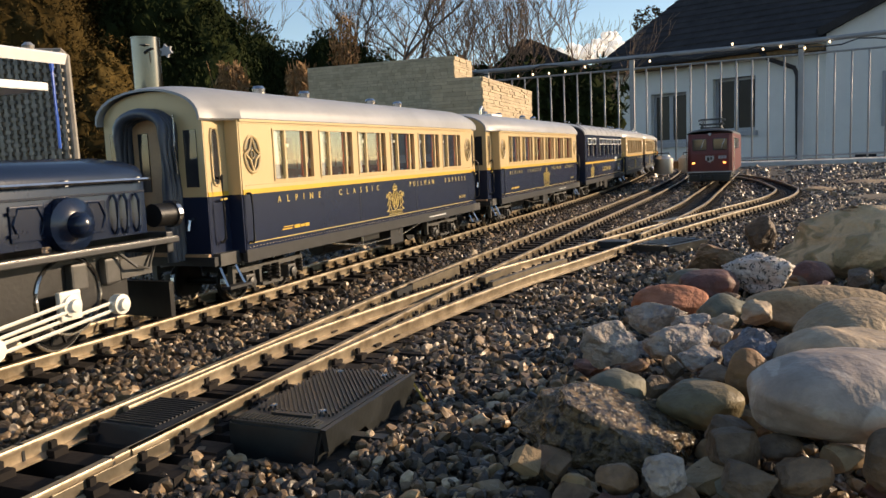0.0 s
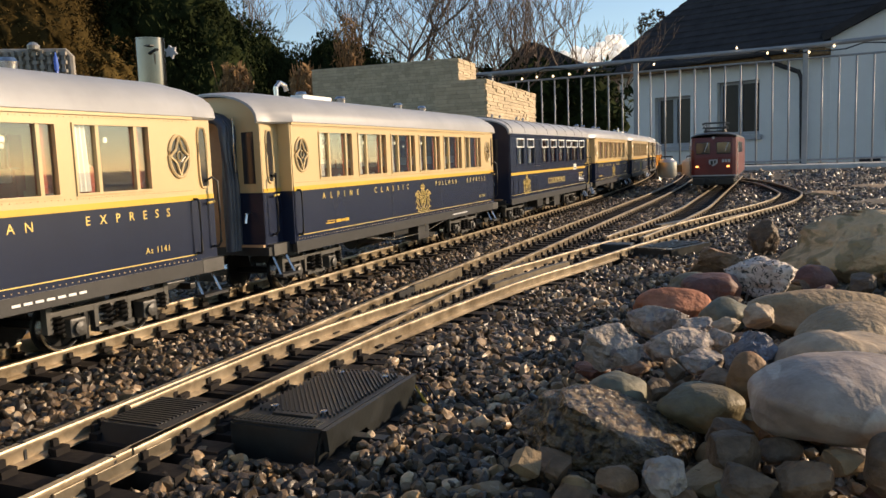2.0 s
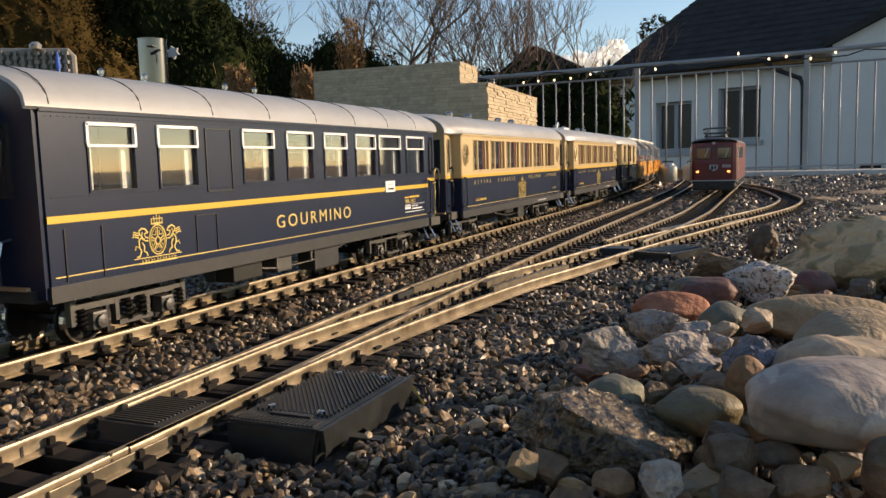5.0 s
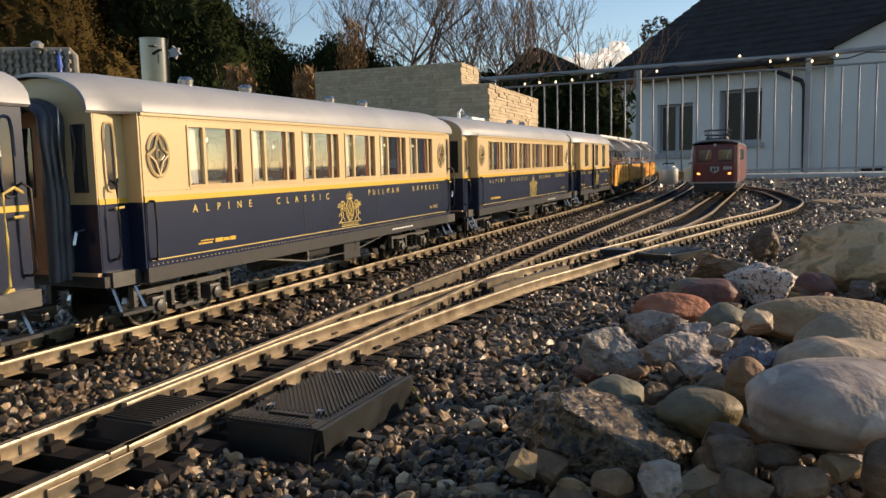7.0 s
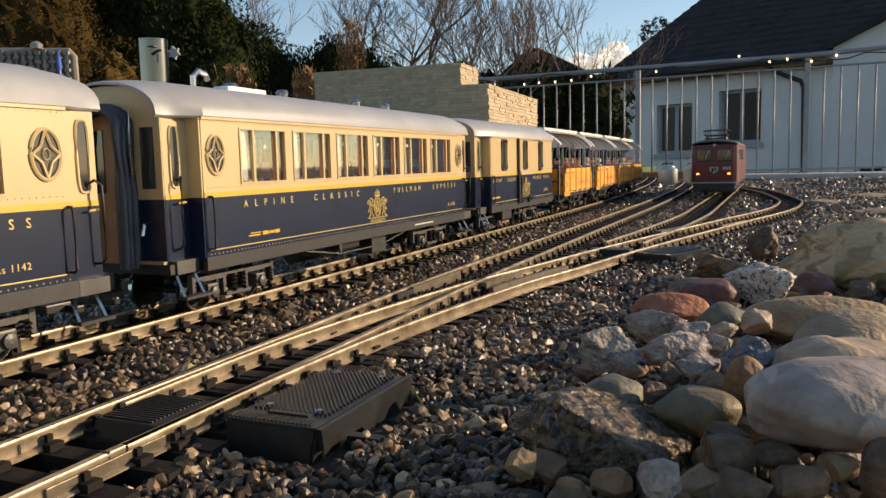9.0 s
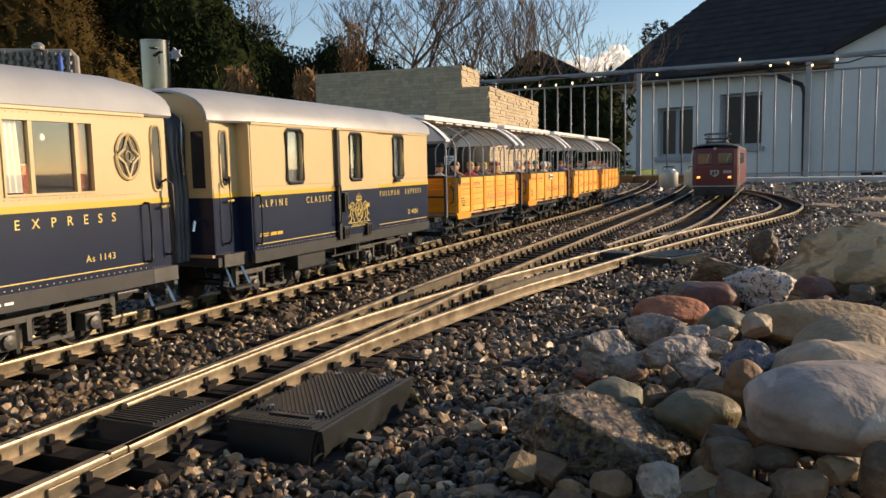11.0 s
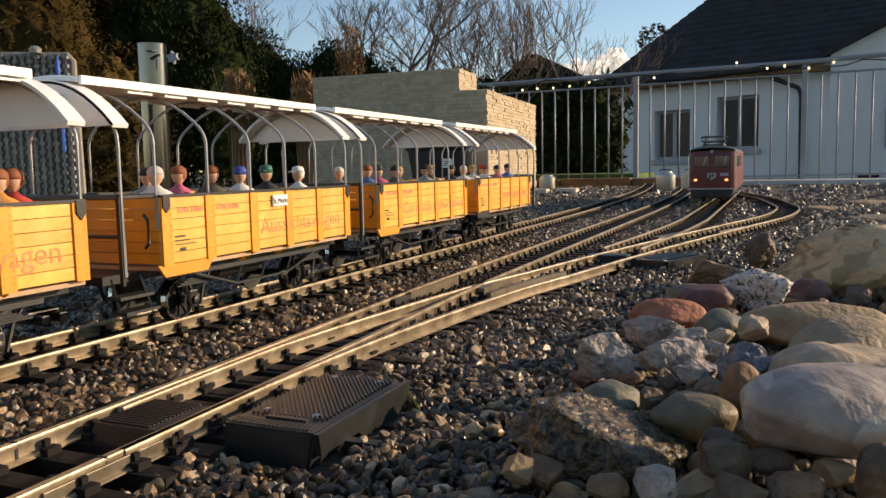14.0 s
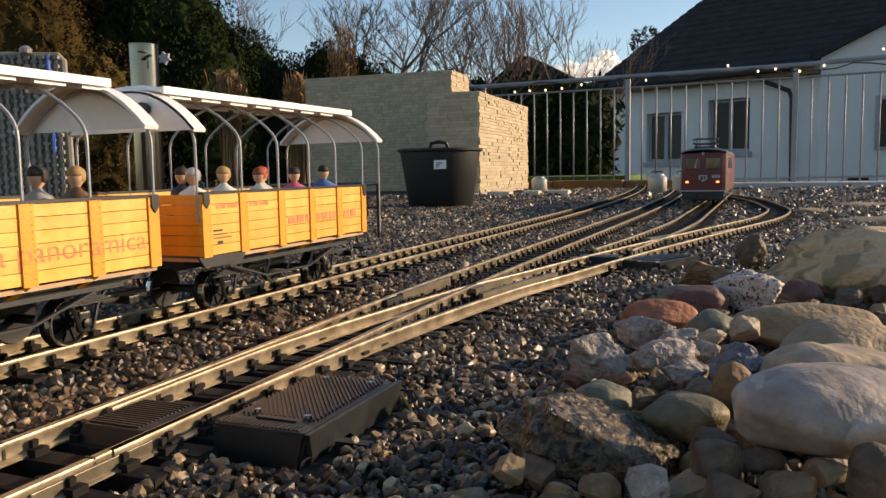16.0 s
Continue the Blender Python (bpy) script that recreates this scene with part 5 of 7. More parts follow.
def engine(name):
    """Rear hood of a blue rod-driven engine, its cab beyond."""
    c = thing(name, "blue rod-driven electric engine with white coupling rods", "locomotive", "train of model coaches")
    # hood
    bm = BM()
    prof = [(-0.041, 0.064), (0.041, 0.064), (0.041, 0.100), (0.0395, 0.1055), (0.035, 0.1095), (0.012, 0.113), (-0.012, 0.113), (-0.035, 0.1095), (-0.0395, 0.1055), (-0.041, 0.100)]
    ring_loft(bm, [[(x, y, z) for x, z in prof] for y in (0.15, 0.384)] + [[(x * 0.95, 0.395, 0.064 + (z - 0.064) * 0.96) for x, z in prof]])
    auto_smooth(part("hood", bm, M_CROC, c, "glossy blue riveted hood"), 40)
    for s in (1, -1):
        x = s * 0.041
        bm = BM()
        tube(bm, [(x + s * 0.004, 0.15, 0.0985), (x + s * 0.004, 0.392, 0.0985), (x + s * 0.002, 0.396, 0.0985)], 0.0013, 6)
        for y in (0.21, 0.27, 0.33, 0.385):
            lathe(bm, [(0.002, 0.0), (0.002, 0.004)], 6, (x if s > 0 else x - 0.004, y, 0.0985), "X")
        part("handrail", bm, M_STEEL, c)
        for y0, y1 in ((0.248, 0.27), (0.294, 0.316), (0.341, 0.359)):
            bm = BM()
            bx(bm, x - 0.0012, x + 0.0012, y0, y1, 0.068, 0.088, 0.0008)
            d = part("side_hatch", bm, M_CROC, c)
            bm = BM()
            for z in (0.072, 0.084):
                bx(bm, x - 0.0022, x + 0.0022, y0 - 0.001, y0 + 0.003, z - 0.001, z + 0.001)
            tube(bm, [(x + s * 0.0014, y0 + 0.004, 0.071), (x + s * 0.0018, y0 + 0.001, 0.078), (x + s * 0.0014, y0 + 0.005, 0.0865), (x + s * 0.0014, y1 - 0.005, 0.0865), (x + s * 0.0018, y1 - 0.001, 0.078), (x + s * 0.0014, y1 - 0.004, 0.071)], 0.0006, 4)
            part("hinge", bm, M_CROC, d)
        for yb in (0.366, 0.374, 0.384):
            bm = BM()
            tube(bm, [(x + s * 0.001, yb, 0.066), (x + s * 0.003, yb, 0.070), (x + s * 0.003, yb, 0.086), (x + s * 0.001, yb, 0.09)], 0.0011, 5)
            part("grab_bar", bm, M_CROC, c)
        bm = BM()
        bx(bm, x - 0.0012, x + 0.0012, 0.15, 0.392, 0.0905, 0.0918)
        part("beading", bm, M_CROC, c)
        bm = BM()
        lathe(bm, [(0.0165, 0), (0.0155, s * 0.006), (0.011, s * 0.0085), (0.0075, s * 0.0095), (0.007, s * 0.015), (0.0045, s * 0.0175), (0.0005, s * 0.018)], 20, (x, 0.33, 0.075), "X")
        auto_smooth(part("motor_cover", bm, M_CROC, c), 40)
        bm = BM()
        bx(bm, min(x, x + s * 0.016), max(x, x + s * 0.016), 0.13, 0.404, 0.057, 0.0605, 0.0006)
        part("running_board", bm, M_UNDER, c)
        bm = BM()
        bx(bm, x + s * 0.013 - 0.0012, x + s * 0.013 + 0.0012, 0.13, 0.404, 0.0575, 0.061)
        part("board_edge", bm, M_STEEL, c, "bright edge strip")
        bm = BM()
        bx(bm, s * 0.036 - 0.002, s * 0.036 + 0.002, 0.14, 0.375, 0.022, 0.056)
        part("frame_plate", bm, M_IRON, c)
        bm = BM()
        for y in (0.335, 0.36):
            bx(bm, s * 0.039 - 0.004, s * 0.039 + 0.004, y - 0.006, y + 0.006, 0.036, 0.052, 0.0015)
        tube(bm, [(s * 0.045, 0.36, 0.057), (s * 0.05, 0.372, 0.045), (s * 0.046, 0.386, 0.042), (s * 0.044, 0.395, 0.056)], 0.001, 5)
        vs = bx(bm, s * 0.042 - 0.001, s * 0.042 + 0.001, 0.366, 0.392, 0.038, 0.05)
        part("sand_box", bm, M_GREY, c)
    bm = BM()
    bx(bm, -0.052, 0.052, 0.398, 0.404, 0.05, 0.064, 0.0012)
    part("buffer_beam", bm, M_UNDER, c)
    bm = BM()
    lathe(bm, [(0.004, 0.404), (0.004, 0.418), (0.0085, 0.419), (0.0085, 0.422), (0.006, 0.4235), (0.0005, 0.424)], 16, (0, 0, 0.06), "Y")
    part("centre_buffer", bm, M_IRON, c)
    bm = BM()
    lathe(bm, [(0.0078, 0.404), (0.0078, 0.420), (0.009, 0.4205), (0.009, 0.423), (0.003, 0.4238)], 16, (0.036, 0, 0.074), "Y")
    auto_smooth(part("lantern", bm, M_IRON, c, "black end lantern with bright lens ring"), 40)
    bm = BM()
    lathe(bm, [(0.0093, 0.4195), (0.0093, 0.4235), (0.0078, 0.424)], 16, (0.036, 0, 0.074), "Y")
    part("lantern_rim", bm, M_STEEL, c)
    bm = BM()
    vs = bx(bm, -0.045, 0.045, 0.404, 0.408, 0.006, 0.03)
    part("snow_plough", bm, M_IRON, c)
    # cab with overhanging roofs
    bm = BM()
    bx(bm, -0.056, 0.056, 0.02, 0.15, 0.04, 0.146)
    part("cab", bm, M_CROC, c)
    bm = BM()
    bx(bm, -0.059, 0.059, 0.0, 0.312, 0.148, 0.1525, 0.001)
    part("lower_roof", bm, M_WHITE, c, "white flat roof edge")
    bm = BM()
    arc_roof(bm, -0.02, 0.325, 0.06, 0.168, 0.004, 0.0, thick=0.005)
    part("upper_roof", bm, M_WHITE, c, "white upper roof canopy")
    for y in (0.24, 0.27, 0.295):
        for x in (-0.03, 0.03):
            bm = BM()
            lathe(bm, [(0.002, 0.1525), (0.005, 0.154), (0.003, 0.156), (0.0055, 0.158), (0.003, 0.16), (0.002, 0.163)], 10, (x, y, 0))
            part("insulator", bm, M_WHITE, c)
    # wheels and rods
    for y, r in ((0.236, 0.0205), (0.33, 0.0205)):
        w = wheelset(c, y, r, 10)
        w.name = "driving_wheelset"
    for s in (1, -1):
        # outside bearing guard ring
        bm = BM()
        ring = [(0.0225 * math.cos(2 * math.pi * i / 28), 0.0225 * math.sin(2 * math.pi * i / 28)) for i in range(29)]
        tube(bm, [(s * 0.0385, 0.33 + p, 0.034 + q) for p, q in ring], 0.0012, 5)
        part("wheel_rim", bm, M_STEEL, c)
    for s in (1, -1):
        bm = BM()
        x = s * 0.047
        for p, q in (((x, 0.036, -0.006), (x, -0.1, -0.02)), ((x + s * 0.003, 0.0, 0.0), (x + s * 0.003, -0.1, -0.012))):
            for dz in (-0.0024, 0.0024):
                tube(bm, [(p[0], p[1], p[2] + dz), (q[0], q[1], q[2] + dz)], 0.0011, 5)
        for y, z in ((0.036, -0.006), (0.0, 0.0), (-0.05, -0.014)):
            lathe(bm, [(0.0062, x - s * 0.002), (0.0062, x + s * 0.0036), (0.004, x + s * 0.004), (0.0034, x + s * 0.0062), (0.0008, x + s * 0.0066)], 14, (0, y, z), "X")
        bx(bm, x - 0.002, x + 0.002, -0.0075, 0.0075, -0.0085, 0.0085, 0.0015)
        part("coupling_rod", bm, M_RODWHITE, c, "cream-white coupling rod")
    return c


M_CROC = mat("glossy_blue_engine", (0.006, 0.013, 0.032), 0.2, var=0.12, scale=40, bump=0.04, bscale=500)

TRAIN = []


def put(ob, centre):
    TRAIN.append((ob, centre, Matrix.Identity(4)))
    return ob


saloon = pullman("saloon_coach")
put(saloon, 0.69)
for centre in (1.285, 2.4545, 3.043):
    put(copy_thing(saloon, Matrix.Identity(4)), centre)
for (ob, centre, _), word in zip(TRAIN[1:], ("As 1144", "As 1142", "As 1143")):
    for w in [w for w in ob.children if w.name.startswith("running_number")]:
        s = 1 if sum(v.co.x for v in w.data.vertices) > 0 else -1
        bpy.data.objects.remove(w)
        lettering(word, 0.0055, M_GOLD, ob, s * (HW + 0.0001), s * 0.221, 0.0545, "running_number", 1.2)
for ob, centre, _ in TRAIN[1::2]:
    # the second and last saloon carry a swan-neck pipe and a roof board
    bm = BM()
    tube(bm, [(0.012, -0.17, 0.16), (0.012, -0.17, 0.172), (0.012, -0.164, 0.1765), (0.012, -0.156, 0.1745), (0.012, -0.154, 0.17)], 0.0022, 8)
    part("swan_neck_pipe", bm, M_STEEL, ob, "bright swan-neck roof pipe")
    bm = BM()
    bx(bm, 0.006, 0.02, -0.14, -0.09, 0.1632, 0.1672, 0.0008)
    part("roof_board", bm, M_WHITE, ob)
put(dining_car("dining_coach"), 1.867)
put(van("luggage_van"), 3.5345)
WAGONS = [(open_wagon("sightseeing_wagon", False, "Aussichtswagen", ""), 3.9335), (open_wagon("sightseeing_wagon", False, "Aussichtswagen", "St. Moritz"), 4.2325),
          (open_wagon("sightseeing_wagon", False, "Carrozza panoramica", None), 4.532), (open_wagon("sightseeing_wagon", True, None, None), 4.8135)]
for ob, centre in WAGONS:
    put(ob, centre)
put(engine("rod_engine"), -0.003)

SEATING = [  # wagon, y, x, coat, hair, cap
    (0, -0.085, 0.02, "white", "dark", None), (0, -0.06, 0.03, "dark", "dark", None), (0, -0.03, 0.02, "orange", "sand", None), (0, -0.012, 0.034, "red", "yellow", None), (0, 0.02, 0.03, "dark", "dark", None), (0, 0.045, 0.032, "olive", "yellow", None),
    (0, 0.07, 0.025, "brown", "dark", None), (0, 0.088, 0.035, "orange", "red", None), (0, 0.105, 0.025, "red", "red", None),
    (1, -0.09, 0.03, "white", "grey", None), (1, -0.062, 0.025, "pink", "red", None), (1, -0.032, 0.03, "olive", "red", None), (1, -0.045, -0.02, "grey", "dark", None), (1, 0.025, 0.012, "white", "dark", "blue"), (1, 0.05, 0.02, "dark", "dark", "green"), (1, 0.095, 0.022, "white", "grey", "white"),
    (2, -0.095, 0.0, "grey", "grey", None), (2, -0.07, 0.02, "blue", "red", None), (2, -0.045, 0.02, "pink", "dark", None), (2, -0.02, 0.028, "olive", "dark", None), (2, 0.005, 0.02, "olive", "sand", None), (2, 0.06, 0.028, "grey", "dark", None), (2, 0.095, 0.02, "brown", "sand", None),
    (3, -0.085, 0.025, "white", "grey", None), (3, -0.068, 0.0, "dark", "dark", None), (3, -0.05, 0.025, "white", "sand", None), (3, -0.01, 0.03, "white", "red", None), (3, 0.01, 0.018, "white", "dark", "red"), (3, 0.042, 0.03, "pink", "dark", None), (3, 0.092, 0.03, "blue", "dark", None)]
for w, y, x, coat, hair, cap in SEATING:
    d = doll("toy_passenger", "small painted toy passenger in %s coat riding an open wagon" % coat, COATS[coat], HAIR[hair], CAPS[cap] if cap else None)
    TRAIN.append((d, WAGONS[w][1], Matrix.Translation((x, y, 0.0665 + random.uniform(0, 0.002))) @ Matrix.Rotation(random.uniform(-0.5, 0.5), 4, "Z")))
d = doll("toy_passenger", "standing toy passenger in orange coat on a wagon platform", COATS["orange"], HAIR["dark"], height=2.9)
TRAIN.append((d, WAGONS[0][1], Matrix.Translation((0.008, -0.136, 0.0415))))

# ---- surroundings ----
M_CLAD = mat("split_stone", (0.50, 0.385, 0.25), 0.85, var=0.1, scale=40, bump=0.5, bscale=60, island=0.14, color2=(0.55, 0.44, 0.30))
M_CORE = mat("wall_mortar", (0.26, 0.21, 0.16), 0.9, var=0.2, scale=20, bump=0.4, bscale=90)
M_PLASTER = mat("white_plaster", (0.68, 0.655, 0.615), 0.85, var=0.05, scale=1.5, bump=0.15, bscale=30)
M_SLATE = mat("dark_roof_tiles", (0.045, 0.041, 0.042), 0.95, var=0.3, scale=3, bump=0.3, bscale=20, island=0.35, spec=0.1)
M_GALV = mat("galvanised_steel", (0.30, 0.30, 0.30), 0.55, 0.3, var=0.12, scale=8)
M_FLUE = mat("brushed_steel", (0.20, 0.18, 0.155), 0.17, 1.0, var=0.08, scale=6)
M_TUB = mat("black_rubber", (0.012, 0.013, 0.014), 0.55, var=0.3, scale=14, bump=0.1, bscale=90)
M_WICKER = mat("grey_wicker", (0.26, 0.23, 0.19), 0.6, var=0.2, scale=30, bump=0.2, bscale=200, island=0.25)
M_TIMBER = mat("weathered_timber", (0.20, 0.10, 0.035), 0.8, var=0.35, scale=14, bump=0.4, bscale=60)
M_CONCRETE = mat("pale_concrete", (0.5, 0.48, 0.45), 0.9, var=0.15, scale=8, bump=0.3, bscale=60)
M_PALEBRICK = mat("pale_paver", (0.6, 0.5, 0.38), 0.9, var=0.2, scale=20, bump=0.3, bscale=90)
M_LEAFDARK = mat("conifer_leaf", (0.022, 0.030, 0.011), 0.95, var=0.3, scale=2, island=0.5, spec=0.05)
M_LEAFBROWN = mat("winter_shrub_leaf", (0.058, 0.038, 0.013), 0.95, var=0.4, scale=1.5, island=0.6, spec=0.05)
M_REED = mat("dry_reed", (0.24, 0.13, 0.055), 0.85, var=0.3, scale=3, island=0.4)
M_BARK = mat("grey_bark", (0.075, 0.055, 0.042), 0.9, var=0.3, scale=4, bump=0.4, bscale=30)
M_TWIG = mat("winter_twig", (0.17, 0.11, 0.075), 0.85, var=0.3, scale=3)
M_GRASS = mat("lawn", (0.07, 0.12, 0.02), 0.9, var=0.4, scale=4, bump=0.5, bscale=30)
M_WINGLASS = mat("house_window_glass", (0.018, 0.018, 0.02), 0.25, var=0.2, scale=2, spec=0.25)
M_SILL = mat("window_sill_grey", (0.34, 0.34, 0.35), 0.8, var=0.1, scale=5)
M_BULB = glow("bulb", (1.0, 0.85, 0.6), 2.0)
M_HEAD = glow("headlamp", (1.0, 0.45, 0.14), 2.2)
M_RED = mat("red_engine_lacquer", (0.12, 0.006, 0.006), 0.4, var=0.08, scale=30)
M_CAN = mat("aluminium_can", (0.55, 0.52, 0.47), 0.4, 0.8, var=0.1, scale=20)
# the cloud's own glow replaces sunlight falling on it
M_CLOUD = glow("sunlit_cloud_glow", (0.95, 0.93, 0.9), 0.45)
M_BLUEPLASTIC = mat("blue_plastic", (0.03, 0.12, 0.5), 0.4)


def clad(parent, origin, u, width, height, row_h, lmin, lmax, proud):
    """Split-stone strips on a wall face: origin at its foot, u along the face (unit), outward normal to u's right."""
    bm = BM()
    ux, uy = u
    nx, ny = uy, -ux
    z = 0.0
    while z < height - 0.002:
        h = min(row_h * random.uniform(0.75, 1.3), height - z)
        a = 0.0
        while a < width - 0.001:
            b = min(width, a + random.uniform(lmin, lmax))
            if width - b < lmin * 0.5:
                b = width
            d0, d1 = random.uniform(0.3, 1) * proud, random.uniform(0.3, 1) * proud
            vs = []
            for zz in (z + 0.0008, z + h - 0.0008):
                for s, d in ((a + 0.0008, -0.002), (b - 0.0008, -0.002), (b - 0.0008, d1), (a + 0.0008, d0)):
                    vs.append(bm.verts.new((origin[0] + ux * s + nx * d, origin[1] + uy * s + ny * d, origin[2] + zz)))
            for f in ((0, 1, 2, 3), (7, 6, 5, 4), (0, 4, 5, 1), (1, 5, 6, 2), (2, 6, 7, 3), (3, 7, 4, 0)):
                bm.faces.new([vs[i] for i in f])
            a = b
        z += h
    return tagged(part("split_stone_courses", bm, M_CLAD, parent, "thin split sandstone courses"), kind="stuff")


# garden wall in two heights
wall = thing("garden_wall", "stepped garden wall clad in split sandstone", "wall", kind="structure")
bm = BM()
wl = [(-1.245, 3.49), (-1.32, 4.57), (-1.60, 4.57), (-1.48, 3.46)]
ring_loft(bm, [[(x, y, z) for x, y in wl] for z in (-0.05, 0.468)])
part("core", bm, M_CORE, wall)
d = Vector((-1.32 + 1.245, 4.57 - 3.49))
clad(wall, (-1.245, 3.49, -0.02), (d.normalized().x, d.normalized().y), d.length, 0.49, 0.016, 0.05, 0.14, 0.011)
clad(wall, (-1.485, 3.46, -0.02), (0.9923, 0.124), 0.242, 0.49, 0.016, 0.05, 0.12, 0.008)
wl2 = [(-1.70, 4.30), (-1.717, 4.64), (-2.65, 4.60), (-2.653, 4.25)]
bm = BM()
ring_loft(bm, [[(x, y, z) for x, y in wl2] for z in (-0.05, 0.685)])
part("core", bm, M_CORE, wall)
d = Vector((-1.70 + 2.653, 4.30 - 4.25))
clad(wall, (-2.653, 4.25, -0.02), (d.normalized().x, d.normalized().y), d.length, 0.705, 0.02, 0.034, 0.052, 0.005)
d = Vector((-1.717 + 1.70, 4.64 - 4.30))
clad(wall, (-1.70, 4.30, 0.45), (d.normalized().x, d.normalized().y), d.length, 0.235, 0.016, 0.05, 0.14, 0.01)
bm = BM()
bx(bm, -1.30, -1.22, 3.40, 3.47, -0.05, -0.008)
part("plinth", bm, M_CONCRETE, wall)

# pavers at the wall's foot
for k, (x, y, w) in enumerate(((-1.05, 3.22, 0.05), (-0.93, 3.30, 0.035), (-0.82, 3.34, 0.045))):
    bm = BM()
    bx(bm, x - w, x + w, y - 0.03, y + 0.03, -0.02, 0.008, 0.003)
    solo("paver", bm, M_PALEBRICK, "pale sunlit paver lying on gravel", "paver", "loose pavers")

# black tub
tub = thing("rubber_tub", "black rubber builder's tub with white sticker", "tub", at=pose(-0.961, 2.33, -0.018, 0, 0, 22))
bm = BM()
prof = [(0.096, 0.0), (0.102, 0.004), (0.128, 0.178), (0.137, 0.182), (0.138, 0.188), (0.13, 0.19), (0.124, 0.184), (0.099, 0.01), (0.001, 0.008)]
lathe(bm, prof, 40)
auto_smooth(part("shell", bm, M_TUB, tub), 50)
bm = BM()
tube(bm, [(-0.03, -0.128, 0.186), (-0.025, -0.134, 0.203), (0.0, -0.136, 0.207), (0.02, -0.134, 0.203), (0.025, -0.128, 0.186)], 0.006, 6)
part("rope_handle", bm, M_TUB, tub)
bm = BM()
bx(bm, -0.019, 0.019, -0.1285, -0.1245, 0.125, 0.152)
part("sticker", bm, M_WHITE, tub, "white price sticker")
bm = BM()
for k in range(3):
    bx(bm, -0.012, -0.004 + 0.005 * k, -0.1295, -0.1284, 0.13 + 0.006 * k, 0.133 + 0.006 * k)
part("sticker_print", bm, M_BLACK, tub)

# flue with star
flue = thing("steel_flue", "brushed steel flue pipe with dark cap", "flue pipe")
bm = BM()
lathe(bm, [(0.074, -0.06), (0.074, 0.775), (0.0755, 0.776), (0.0755, 0.783), (0.06, 0.786), (0.002, 0.787)], 36)
auto_smooth(part("pipe", bm, M_FLUE, flue), 40)
bm = BM()
tube(bm, [(0.05, -0.062, 0.7), (0.075, -0.07, 0.705), (0.09, -0.06, 0.715), (0.12, -0.08, 0.712)], 0.007, 6)
bx(bm, 0.035, 0.075, -0.08, -0.045, 0.735, 0.74)
part("bracket", bm, M_BLACK, flue)
flue.matrix_basis = pose(-3.02, 3.265, 0, 0.8, 1.0, 0)
bm = BM()
ring = []
for k in range(12):
    a, r = math.pi * k / 6 + 0.2, (0.034 if k % 2 else 0.021)
    ring.append((r * math.cos(a), r * math.sin(a)))
ring_loft(bm, [[(-2.80 + p * 0.9, 3.17 + p * 0.35 + dy, 0.69 + q) for p, q in ring] for dy in (0, 0.012)])
st = part("star_ornament", bm, M_SILL, flue, "grey star ornament")
st.matrix_parent_inverse = flue.matrix_basis.inverted()

# wicker screen at the edge
wick = thing("wicker_chair", "grey woven wicker chair back", "wicker chair")
bm = BM()
bx(bm, -0.62, 0.09, 0.012, 0.04, 0.0, 0.58)
part("back_core", bm, M_CORE, wick)
bm = BM()
for r in range(34):
    for c in range(26):
        if (r + c) % 2 == 0:
            x, z = -0.60 + c * 0.0265, 0.012 + r * 0.0167
            vs = bx(bm, x, x + 0.03, -0.004, 0.012, z, z + 0.013)
            for v in (vs[0], vs[1], vs[4], vs[5]):
                v.co.x += 0.006 if v.co.x < x + 0.01 else -0.006
        else:
            x, z = -0.60 + c * 0.0265, 0.012 + r * 0.0167
            bx(bm, x + 0.008, x + 0.019, 0.0, 0.012, z - 0.004, z + 0.02)
tagged(part("weave", bm, M_WICKER, wick, "woven wicker strands"), kind="stuff")
bm = BM()
tube(bm, [(-0.64, 0.02, 0.585), (0.085, 0.02, 0.578), (0.1, 0.02, 0.56), (0.105, 0.02, 0.0)], 0.014, 8)
part("rim", bm, M_WICKER, wick)
wick.matrix_basis = pose(-2.64, 2.27, 0.0, 0, 0, 30)
bm = BM()
lathe(bm, [(0.008, 0.0), (0.009, 0.02), (0.007, 0.05), (0.003, 0.06), (0.003, 0.07)], 12, (-2.57, 2.27, 0.50))
tube(bm, [(-2.57, 2.27, 0.5), (-2.565, 2.27, 0.3), (-2.56, 2.265, 0.2)], 0.006, 6)
solo("blue_strap", bm, M_BLUEPLASTIC, "blue strap hung over the wicker chair", "strap")
bm = BM()
lathe(bm, [(0.02, 0.585), (0.024, 0.6), (0.012, 0.612), (0.002, 0.614)], 14, (-2.66, 2.25, 0))
solo("lantern", bm, M_CAN, "small metal lantern on the wicker chair", "lantern")

# fence
fence = thing("terrace_fence", "galvanised steel railing with thin upright bars", "fence", kind="structure")
FY = 7.52
for x in (-4.04, -2.615, -1.188, 0.243, 1.67, 3.1):
    bm = BM()
    bx(bm, x - 0.022, x + 0.022, FY - 0.022, FY + 0.022, -0.11, 0.93, 0.004)
    part("post", bm, M_GALV, fence)
bm = BM()
tube(bm, [(-4.2, FY, 0.932), (-2.4, FY, 0.935), (0.24, FY, 0.955), (1.2, FY, 0.985), (3.6, FY, 1.03)], 0.021, 10)
part("handrail", bm, M_GALV, fence)
for z, r in ((0.838, 0.01), (-0.03, 0.01)):
    bm = BM()
    tube(bm, [(-4.2, FY, z - 0.01), (0.24, FY, z + 0.012), (3.6, FY, z + 0.04)], r, 6)
    part("rail", bm, M_GALV, fence)
bm = BM()
